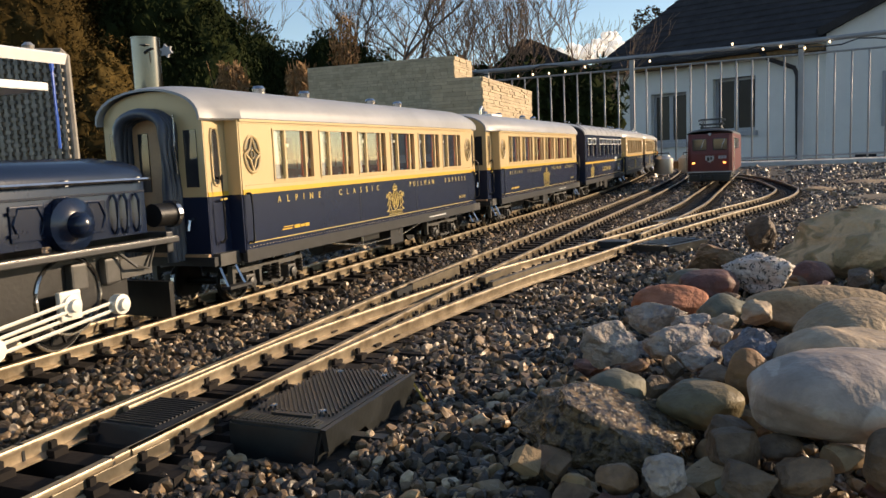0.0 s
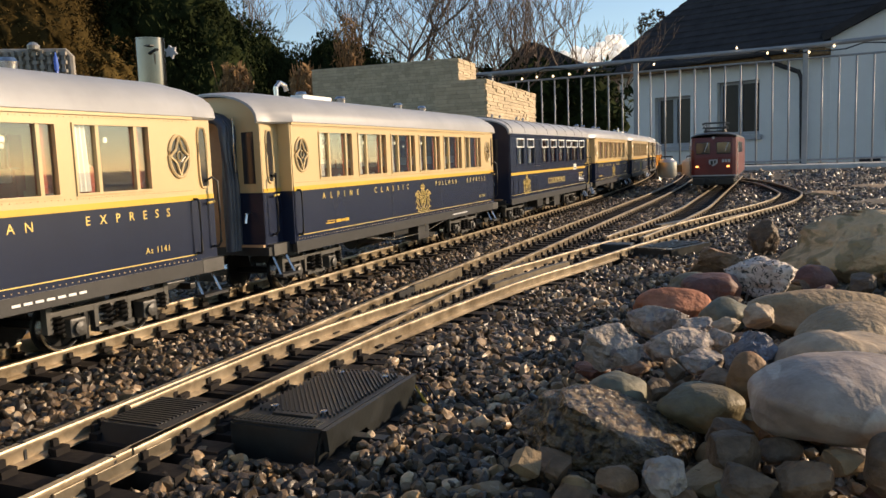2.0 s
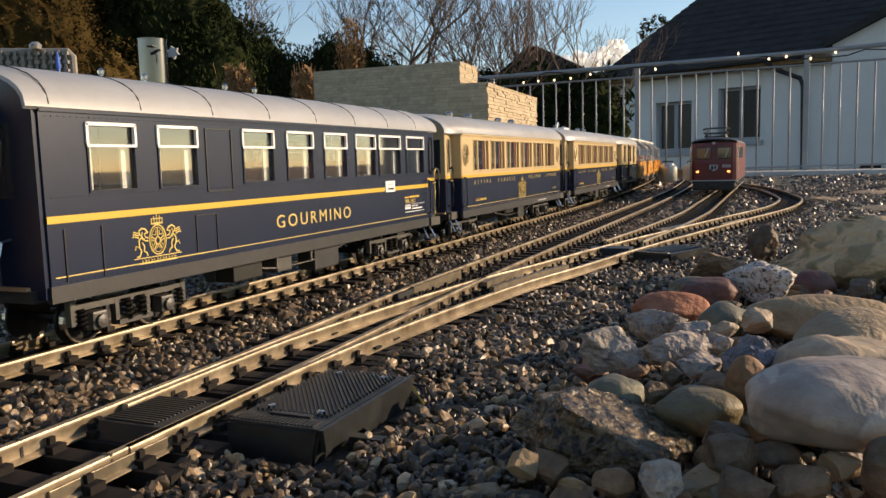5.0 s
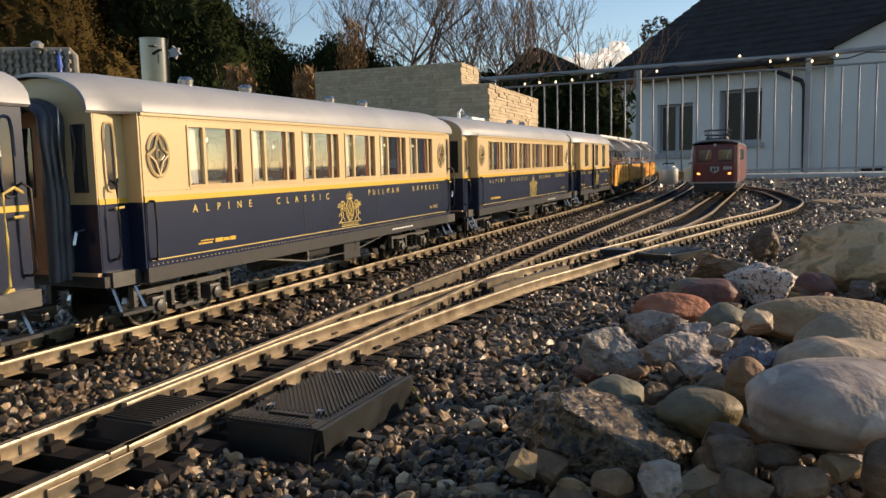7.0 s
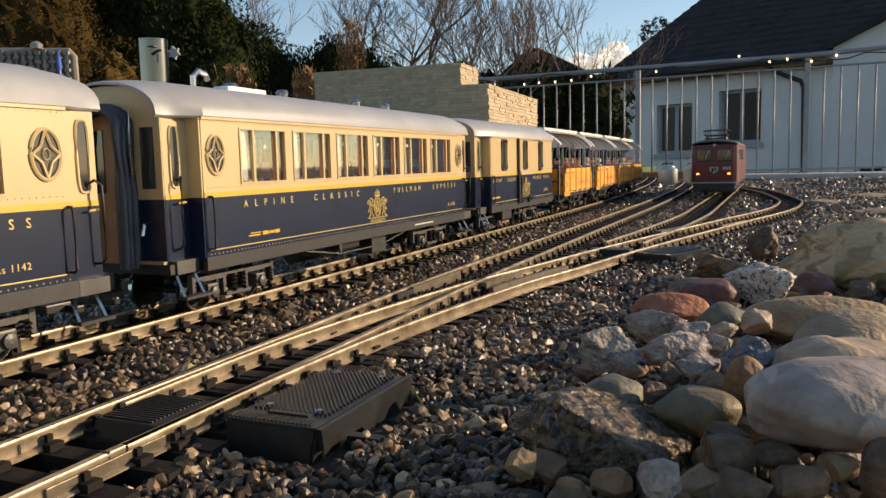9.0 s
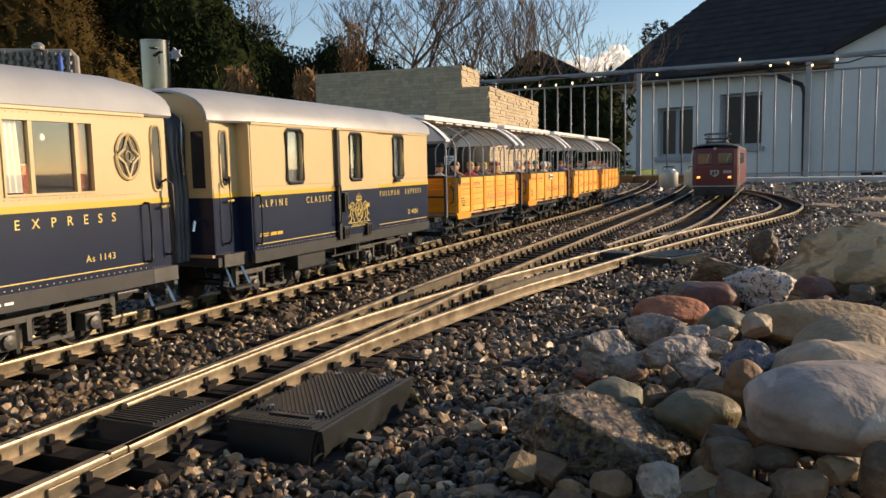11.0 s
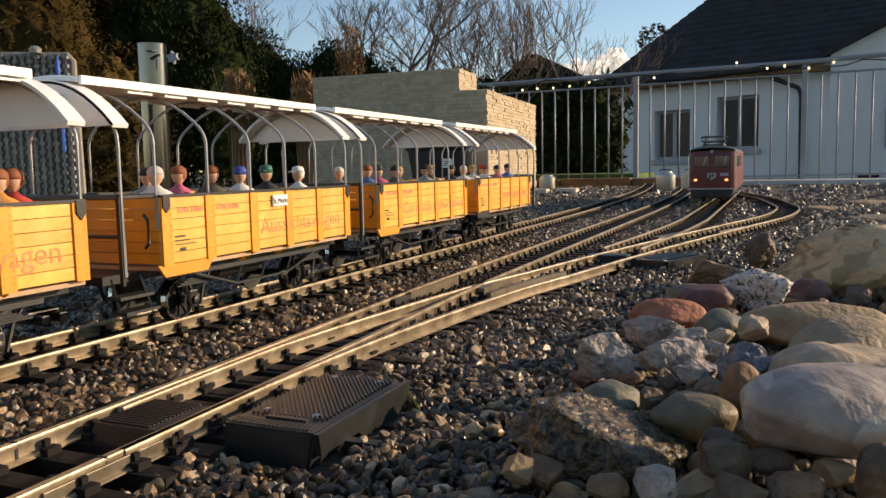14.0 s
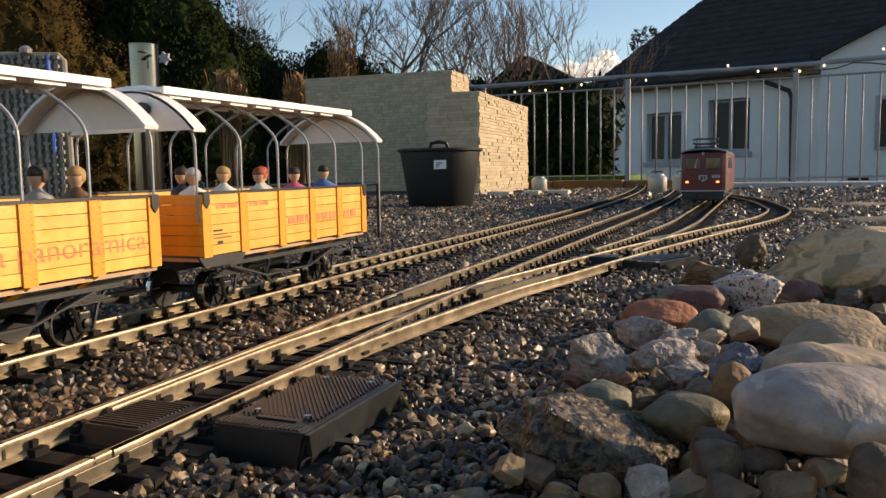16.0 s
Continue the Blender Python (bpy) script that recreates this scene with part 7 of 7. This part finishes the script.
# ---- stones ----
def rock_mat(name, c1, c2, rough, scale, bump, bscale, c3=None, speck=0.0):
    c1, c2 = ((c[0] * 1.1, c[1] * 0.96, c[2] * 0.86) for c in (c1, c2))
    m = mat(name, c1, rough, var=0.25, scale=scale, bump=bump, bscale=bscale, color2=c2, rvar=0.1, bdist=1.3)
    if c3:
        n, l = m.node_tree.nodes, m.node_tree.links
        p = n["Principled BSDF"]
        src = p.inputs["Base Color"].links[0].from_socket
        tc = n.new("ShaderNodeTexCoord")
        q = n.new("ShaderNodeTexNoise")
        q.inputs["Scale"].default_value, q.inputs["Detail"].default_value, q.inputs["Distortion"].default_value = speck, 4, 1.2
        l.new(tc.outputs["Object"], q.inputs["Vector"])
        r = n.new("ShaderNodeValToRGB")
        r.color_ramp.elements[0].position, r.color_ramp.elements[1].position = 0.54, 0.60
        l.new(q.outputs[0], r.inputs[0])
        mx = n.new("ShaderNodeMixRGB")
        mx.inputs["Color2"].default_value = (*c3, 1)
        l.new(r.outputs[0], mx.inputs["Fac"])
        l.new(src, mx.inputs["Color1"])
        l.new(mx.outputs[0], p.inputs["Base Color"])
    return m


ROCK = {
    "white": rock_mat("white_quartz_stone", (0.28, 0.25, 0.225), (0.40, 0.36, 0.325), 0.5, 45, 0.2, 200, (0.42, 0.35, 0.29), 40),
    "pale": rock_mat("pale_limestone", (0.36, 0.30, 0.22), (0.48, 0.41, 0.31), 0.7, 60, 0.25, 200, (0.33, 0.25, 0.18), 55),
    "beige": rock_mat("beige_limestone", (0.28, 0.22, 0.14), (0.37, 0.30, 0.20), 0.7, 50, 0.4, 220, (0.27, 0.2, 0.12), 45),
    "tan": rock_mat("tan_sandstone", (0.30, 0.23, 0.14), (0.38, 0.29, 0.18), 0.75, 60, 0.4, 240),
    "sand": rock_mat("yellow_sandstone", (0.60, 0.45, 0.28), (0.72, 0.57, 0.37), 0.85, 22, 0.8, 90, (0.36, 0.26, 0.14), 26),
    "spot": rock_mat("spotted_white_stone", (0.56, 0.53, 0.50), (0.66, 0.63, 0.60), 0.65, 60, 0.5, 160, (0.06, 0.055, 0.05), 260),
    "maroon": rock_mat("dark_red_stone", (0.10, 0.045, 0.035), (0.15, 0.07, 0.055), 0.6, 70, 0.3, 260),
    "green": rock_mat("grey_green_stone", (0.12, 0.13, 0.10), (0.18, 0.19, 0.14), 0.6, 70, 0.25, 260),
    "red": rock_mat("red_sandstone", (0.34, 0.13, 0.07), (0.45, 0.19, 0.11), 0.75, 60, 0.4, 260),
    "grey": rock_mat("rough_white_grey_stone", (0.32, 0.29, 0.26), (0.48, 0.45, 0.41), 0.75, 90, 0.9, 110, (0.24, 0.21, 0.2), 120),
    "blue": rock_mat("blue_grey_veined_stone", (0.09, 0.10, 0.125), (0.17, 0.18, 0.21), 0.55, 110, 0.7, 150, (0.20, 0.21, 0.235), 150),
    # the golden second tone paints sun highlights into the dark rock
    "granite": rock_mat("sun_flecked_granite", (0.02, 0.016, 0.011), (0.20, 0.15, 0.085), 0.27, 210, 1.0, 170, (0.018, 0.015, 0.012), 190),
    "olive": rock_mat("olive_stone", (0.11, 0.10, 0.06), (0.19, 0.17, 0.10), 0.55, 60, 0.3, 200),
    "dark": rock_mat("dark_grey_stone", (0.075, 0.054, 0.036), (0.17, 0.125, 0.085), 0.7, 90, 0.5, 200),
    "brown": rock_mat("brown_stone", (0.16, 0.10, 0.058), (0.27, 0.18, 0.11), 0.7, 90, 0.5, 200),
    "ochre": rock_mat("ochre_stone", (0.20, 0.11, 0.05), (0.28, 0.165, 0.075), 0.65, 60, 0.3, 220),
}
ROCK_WORDS = {"white": "smooth rounded white stone", "pale": "pale rounded limestone", "beige": "beige rounded boulder", "tan": "tan sandstone piece", "sand": "large yellow sandstone boulder",
              "spot": "white stone with black specks", "maroon": "dark red rounded stone", "green": "grey-green smooth stone", "red": "reddish smooth sandstone", "grey": "rough white-grey broken stone",
              "blue": "blue-grey veined stone", "granite": "rough dark granite rock with glints", "olive": "olive smooth stone", "dark": "dark grey stone", "brown": "brown angular stone", "ochre": "ochre rounded stone"}
STONE_SEED = [0]


def stone(name, x, y, z, rx, ry, rz, kind, rough, turn=None, sub=4):
    STONE_SEED[0] += 1
    rnd = random.Random(STONE_SEED[0] * 13)
    bm = BM()
    bmesh.ops.create_icosphere(bm, subdivisions=5 if rx > 0.02 else sub, radius=1.0)
    cuts = []
    boxy = 0.5 if kind == "sand" else (0.78 if rough else 0.96)
    for k in range(20 if rough == 2 else (14 if rough else 6)):
        d = Vector((rnd.gauss(0, 1), rnd.gauss(0, 1), rnd.gauss(0, 0.8))).normalized()
        cuts.append((d, rnd.uniform(0.6, 0.86) if rough else rnd.uniform(0.74, 0.95)))
    chunky = rough == 1 and rx < 0.016 and kind in ("dark", "brown", "tan", "olive")
    if chunky:
        cuts = [(d, lim * 0.82) for d, lim in cuts[:11]]
    if kind == "granite":
        cuts += [(Vector((0.22, -0.16, 0.96)).normalized(), 0.42), (Vector((-0.5, -0.8, 0.2)).normalized(), 0.6), (Vector((0.75, -0.5, 0.3)).normalized(), 0.62)]
    if kind == "white":
        cuts = []
    off = Vector((rnd.uniform(-50, 50), rnd.uniform(-50, 50), rnd.uniform(-50, 50)))
    for v in bm.verts:
        p = v.co.copy()
        # slightly boxy river-stone form
        q = Vector([math.copysign(abs(c) ** boxy, c) for c in p])
        for d, lim in cuts:
            e = q.dot(d) - lim
            if e > 0:
                q -= d * e * (1.0 if chunky else 0.9 if rough else 0.6)
        f = 1 + 0.17 * noise.noise(q * 1.2 + off)
        if rough:
            f += 0.12 * noise.noise(q * 2.7 + off) + 0.06 * noise.noise(q * 7 + off) + 0.035 * noise.noise(q * 16 + off)
        else:
            f += 0.03 * noise.noise(q * 3 + off) + 0.008 * noise.noise(q * 12 + off)
        q *= (1 + (f - 1) * 0.35) * 0.98 if chunky else f * 1.02
        v.co = Vector((q.x * rx, q.y * ry, q.z * rz))
    ob = solo(name, bm, ROCK[kind], ROCK_WORDS[kind] + " in the pile beside the track", "stone", "bank of stones", smooth=True)
    if rough and kind not in ("sand", "spot"):
        auto_smooth(ob, 17)
    ob.matrix_basis = pose(x, y, z, 8 if kind == "granite" else 0, 13 if kind == "granite" else 0, 22.0 + (rnd.uniform(-12, 12) if turn is None else turn))
    return ob


stone("white_stone", 0.0215, 0.290, 0.0185, 0.0305, 0.0240, 0.0142, "white", 0, 4)
stone("pale_stone", 0.030, 0.358, 0.010, 0.0310, 0.0270, 0.0175, "pale", 0, 4)
stone("beige_boulder", 0.041, 0.440, 0.003, 0.0340, 0.0300, 0.0185, "beige", 0, 10)
stone("tan_slab", 0.026, 0.525, 0.002, 0.0450, 0.0260, 0.0140, "tan", 0, -8)
stone("sandstone_boulder", 0.110, 0.795, 0.004, 0.125, 0.095, 0.043, "sand", 1, 0)
stone("flat_slab", 0.23, 2.35, -0.012, 0.09, 0.07, 0.010, "tan", 1, 0)
stone("flat_slab", 0.10, 2.06, -0.012, 0.05, 0.05, 0.009, "tan", 1, 20)
stone("flat_slab", 0.20, 1.72, -0.012, 0.07, 0.06, 0.010, "beige", 1, 10)
stone("spotted_stone", -0.007, 0.638, 0.007, 0.0280, 0.0238, 0.0155, "spot", 1)
stone("dark_red_stone", 0.028, 0.674, -0.003, 0.0173, 0.0147, 0.0135, "maroon", 0)
stone("maroon_stone", -0.042, 0.602, 0.001, 0.0225, 0.0191, 0.0126, "maroon", 0)
stone("green_slab", -0.059, 0.649, -0.005, 0.0251, 0.0164, 0.0105, "green", 0)
stone("red_stone", -0.065, 0.538, -0.000, 0.0238, 0.0197, 0.0125, "red", 0)
stone("green_pebble", -0.028, 0.499, 0.003, 0.0155, 0.0132, 0.0105, "green", 0)
stone("lumpy_pebble", -0.008, 0.481, 0.008, 0.0092, 0.0078, 0.0079, "pale", 1)
stone("rough_white_stone", -0.064, 0.463, 0.005, 0.0182, 0.0154, 0.0105, "grey", 1)
stone("rough_white_stone", -0.042, 0.450, 0.005, 0.0112, 0.0095, 0.0076, "grey", 1)
stone("rough_white_stone", -0.074, 0.378, 0.009, 0.0145, 0.0123, 0.0114, "grey", 1)
stone("rough_white_stone", -0.046, 0.389, 0.009, 0.0191, 0.0143, 0.0091, "grey", 1)
stone("white_pebble", -0.024, 0.437, 0.010, 0.0073, 0.0062, 0.0047, "pale", 1)
stone("striped_pebble", -0.025, 0.404, 0.010, 0.0066, 0.0056, 0.0061, "grey", 1)
stone("blue_stone", -0.010, 0.362, 0.0115, 0.0118, 0.0110, 0.0122, "blue", 1)
stone("flat_grey_stone", -0.030, 0.369, 0.008, 0.0110, 0.0088, 0.0056, "grey", 1)
stone("granite_rock", -0.056, 0.288, -0.002, 0.0415, 0.0330, 0.0215, "granite", 2, 6)
stone("oval_green_stone", -0.060, 0.318, 0.004, 0.0130, 0.0110, 0.0108, "green", 0)
stone("olive_stone", -0.026, 0.310, 0.004, 0.0157, 0.0133, 0.0092, "olive", 0)
stone("dark_stone", -0.040, 0.343, 0.009, 0.0064, 0.0054, 0.0075, "dark", 1)
stone("brown_stone", -0.021, 0.345, 0.006, 0.0118, 0.0099, 0.0063, "brown", 1)
stone("dark_stone", -0.044, 0.314, 0.008, 0.0062, 0.0052, 0.0059, "dark", 1)
stone("grey_stone", -0.015, 0.282, 0.005, 0.0100, 0.0085, 0.0058, "dark", 1)
stone("grey_stone", -0.012, 0.262, 0.004, 0.0106, 0.0090, 0.0088, "dark", 1)
stone("tan_stone", -0.079, 0.250, -0.002, 0.0073, 0.0062, 0.0074, "tan", 1)
stone("grey_stone", 0.002, 0.275, 0.003, 0.0076, 0.0065, 0.0044, "dark", 0)
stone("brown_stone", 0.007, 0.258, 0.002, 0.0105, 0.0089, 0.0066, "brown", 1)
stone("tan_stone", 0.022, 0.270, 0.003, 0.0087, 0.0074, 0.0057, "tan", 1)
stone("grey_stone", -0.008, 0.247, 0.002, 0.0100, 0.0085, 0.0055, "dark", 1)
stone("rough_white_stone", -0.031, 0.243, 0.002, 0.0080, 0.0068, 0.0065, "grey", 1)
stone("brown_stone", -0.047, 0.241, -0.001, 0.0076, 0.0065, 0.0057, "brown", 1)
stone("grey_stone", -0.067, 0.244, 0.000, 0.0062, 0.0053, 0.0064, "dark", 1)
stone("brown_rock", -0.048, 0.752, 0.001, 0.0248, 0.0211, 0.0141, "brown", 1)
stone("dark_stone", -0.010, 0.920, 0.005, 0.0199, 0.0170, 0.0210, "dark", 1)
stone("ochre_stone", -0.009, 0.329, 0.011, 0.0089, 0.0076, 0.0111, "ochre", 0)
stone("grey_stone", 0.033, 0.259, 0.008, 0.0085, 0.0072, 0.0096, "dark", 0)
# small stones wedged in the pile
bank_rng = random.Random(5)
for k in range(150):
    t = bank_rng.random()
    y = 0.215 + 0.62 * t ** 1.3
    edge = -0.085 + 0.012 * math.sin(y * 9) + (0.06 * (y - 0.35) if y > 0.35 else 0)
    x = edge + bank_rng.random() ** 1.2 * (0.17 + 0.1 * y)
    s = bank_rng.uniform(0.006, 0.013) * (1 + 0.4 * t)
    stone("filler_stone", x, y, -0.010 + bank_rng.uniform(0, 0.005) + max(0, x + 0.03) * 0.03, s, s * bank_rng.uniform(0.7, 1.0), s * bank_rng.uniform(0.5, 0.8), bank_rng.choice(("dark", "brown", "brown", "olive", "tan", "maroon", "tan", "grey")), 1, bank_rng.uniform(0, 180), 2 if y > 0.4 else 3)

# ---- ballast ----
def ramp_mat(name, stops, rough, bump, bscale):
    m = mat(name, (0.1, 0.1, 0.1), rough, bump=bump, bscale=bscale)
    n, l = m.node_tree.nodes, m.node_tree.links
    g = n.new("ShaderNodeNewGeometry")
    r = n.new("ShaderNodeValToRGB")
    els = r.color_ramp.elements
    while len(els) < len(stops):
        els.new(0.5)
    for e, (pos, c) in zip(els, stops):
        e.position, e.color = pos, (*c, 1)
    l.new(g.outputs["Random Per Island"], r.inputs[0])
    tc = n.new("ShaderNodeTexCoord")
    q = n.new("ShaderNodeTexNoise")
    q.inputs["Scale"].default_value, q.inputs["Detail"].default_value = 420, 4
    l.new(tc.outputs["Object"], q.inputs["Vector"])
    hs = n.new("ShaderNodeHueSaturation")
    mr = n.new("ShaderNodeMapRange")
    mr.inputs[3].default_value, mr.inputs[4].default_value = 0.55, 1.45
    l.new(q.outputs[0], mr.inputs[0])
    l.new(mr.outputs[0], hs.inputs["Value"])
    l.new(r.outputs[0], hs.inputs["Color"])
    l.new(hs.outputs[0], n["Principled BSDF"].inputs["Base Color"])
    return m


M_CHIPS = ramp_mat("ballast_chips", [(0.0, (0.02, 0.016, 0.012)), (0.4, (0.06, 0.042, 0.026)), (0.62, (0.125, 0.082, 0.046)), (0.8, (0.22, 0.14, 0.075)), (0.93, (0.36, 0.24, 0.13)), (1.0, (0.5, 0.38, 0.25))], 0.4, 0.4, 700)


def clear_of_track(x, y):
    """How far below the usual level the chips lie: lower between rails and under fittings."""
    lo = np.zeros_like(x)
    xm = -0.414 - 0.0215 * np.clip(y - 1.3, 0, None) ** 2
    k = np.clip((y - 0.15) / 0.6, 0, 1)
    xl = -0.248 - 0.0155 * k * k * (3 - 2 * k) - 0.0215 * np.clip(y - 1.7, 0, None) ** 2
    L = np.array([(p.x, p.y) for p in LOOP])
    xd = np.interp(y, L[:, 1][:90], L[:, 0][:90])
    S = np.array([(p.x, p.y) for p in SIDE])
    xs = np.interp(y, S[:, 1], S[:, 0])
    for c, y0 in ((xm, -9), (xl, -9), (xd, 0.2), (xs, 1.0)):
        d = np.abs(x - c)
        lo = np.maximum(lo, np.where((d < 0.034) & (y > y0), 0.0065, 0))
        lo = np.maximum(lo, np.where((np.abs(d - 0.0233) < 0.006) & (y > y0), 0.0085, 0))
    lo = np.maximum(lo, np.where((x > -0.215) & (x < -0.155) & (y > 0.245) & (y < 0.34), 0.012, 0))
    lo = np.maximum(lo, np.where((x > -0.272) & (x < -0.225) & (y > 0.225) & (y < 0.29), 0.012, 0))
    return lo


def chips(name, r0, r1, pitch, size, sub, seed, zlift):
    rng = np.random.default_rng(seed)
    xs, ys = np.meshgrid(np.arange(-r1, r1 * 0.5, pitch), np.arange(0.05, r1, pitch))
    x, y = xs.ravel(), ys.ravel()
    x = x + rng.uniform(-0.6, 0.6, x.size) * pitch
    y = y + rng.uniform(-0.6, 0.6, y.size) * pitch
    rr, an = np.hypot(x, y), np.arctan2(-x, y)
    keep = (rr > r0) & (rr < r1) & (an > radians(-13)) & (an < radians(58)) & (y < 4.25)
    keep &= ~((x < -1.2) & (y > 3.35))
    x, y = x[keep], y[keep]
    n = x.size
    bm = BM()
    bmesh.ops.create_icosphere(bm, subdivisions=sub, radius=1.0)
    base = np.array([v.co[:] for v in bm.verts])
    faces = np.array([[v.index for v in f.verts] for f in bm.faces])
    bm.free()
    nb = len(base)
    V = np.repeat(base[None], n, 0)
    # angular: clip by three random planes, then stretch and turn
    for k in range(4):
        d = rng.normal(size=(n, 1, 3))
        d /= np.linalg.norm(d, axis=2)[:, :, None]
        e = np.clip((V * d).sum(2, keepdims=True) - rng.uniform(0.35, 0.75, (n, 1, 1)), 0, None)
        V = V - d * e
    V *= rng.uniform(0.85, 1.15, (n, nb, 1))
    s = size * rng.lognormal(0, 0.28, (n, 1, 1))
    V *= s * np.concatenate([rng.uniform(0.8, 1.35, (n, 1, 1)), rng.uniform(0.7, 1.1, (n, 1, 1)), rng.uniform(0.5, 0.85, (n, 1, 1))], 2)
    q = rng.normal(size=(n, 4))
    q[:, 0] += 1.5
    q /= np.linalg.norm(q, axis=1)[:, None]
    w, a, b, c = q.T
    Rm = np.stack([1 - 2 * (b * b + c * c), 2 * (a * b - w * c), 2 * (a * c + w * b), 2 * (a * b + w * c), 1 - 2 * (a * a + c * c), 2 * (b * c - w * a), 2 * (a * c - w * b), 2 * (b * c + w * a), 1 - 2 * (a * a + b * b)], 1).reshape(n, 3, 3)
    V = np.einsum("nij,nkj->nki", Rm, V)
    z = -0.0135 + zlift + rng.uniform(-0.0015, 0.002, n) - clear_of_track(x, y)
    z += 0.002 * np.sin(x * 31 + y * 17) * np.cos(y * 23 - x * 11)
    V += np.stack([x, y, z], 1)[:, None, :]
    Fc = (faces[None] + (np.arange(n) * nb)[:, None, None]).reshape(-1, 3)
    me = bpy.data.meshes.new("mesh")
    me.vertices.add(n * nb)
    me.vertices.foreach_set("co", V.reshape(-1).astype(np.float32))
    me.loops.add(Fc.size)
    me.loops.foreach_set("vertex_index", Fc.reshape(-1).astype(np.int32))
    me.polygons.add(len(Fc))
    me.polygons.foreach_set("loop_start", np.arange(0, Fc.size, 3, dtype=np.int32))
    me.polygons.foreach_set("use_smooth", np.zeros(len(Fc), dtype=bool))
    me.update(calc_edges=True)
    me.materials.append(M_CHIPS)
    return tagged(new(name, me), "mixed brown and grey ballast chippings", "ballast", kind="stuff")


chips("ballast_near", 0.12, 0.58, 0.0037, 0.0028, 2, 1, 0.001)
chips("ballast_middle", 0.58, 1.7, 0.0048, 0.0033, 1, 2, 0.001)
chips("ballast_far", 1.7, 3.1, 0.0095, 0.0057, 1, 3, 0.0)
chips("ballast_distant", 3.1, 4.7, 0.02, 0.011, 1, 4, -0.004)


# ---- movement ----
def train_pose(centre, t):
    y = centre - SPEED * t
    a = math.atan2(x_main(y - 0.15) - x_main(y + 0.15), 0.3)
    return pose(x_main(y), y, 0, 0, 0, math.degrees(a))


def motions():
    times = [0.5 * k for k in range(33)]
    for ob, centre, local in TRAIN:
        walk(ob, [(t, train_pose(centre, t) @ local) for t in times])
        for w in ob.children_recursive:
            kind = w.name.split(".")[0]
            if kind in ("wheelset", "driving_wheelset"):
                r = w.location.z
                loc = w.location.copy()
                walk(w, [(k / 15, Matrix.Translation(loc) @ Matrix.Rotation(SPEED * k / 15 / r, 4, "X")) for k in range(241)])
            elif kind == "coupling_rod":
                walk(w, [(k / 10, Matrix.Translation((0, 0.3285 - 0.0085 * math.sin(SPEED * k / 10 / 0.0205 + 2.2), 0.035 + 0.0085 * math.cos(SPEED * k / 10 / 0.0205 + 2.2)))) for k in range(161)])


motions()
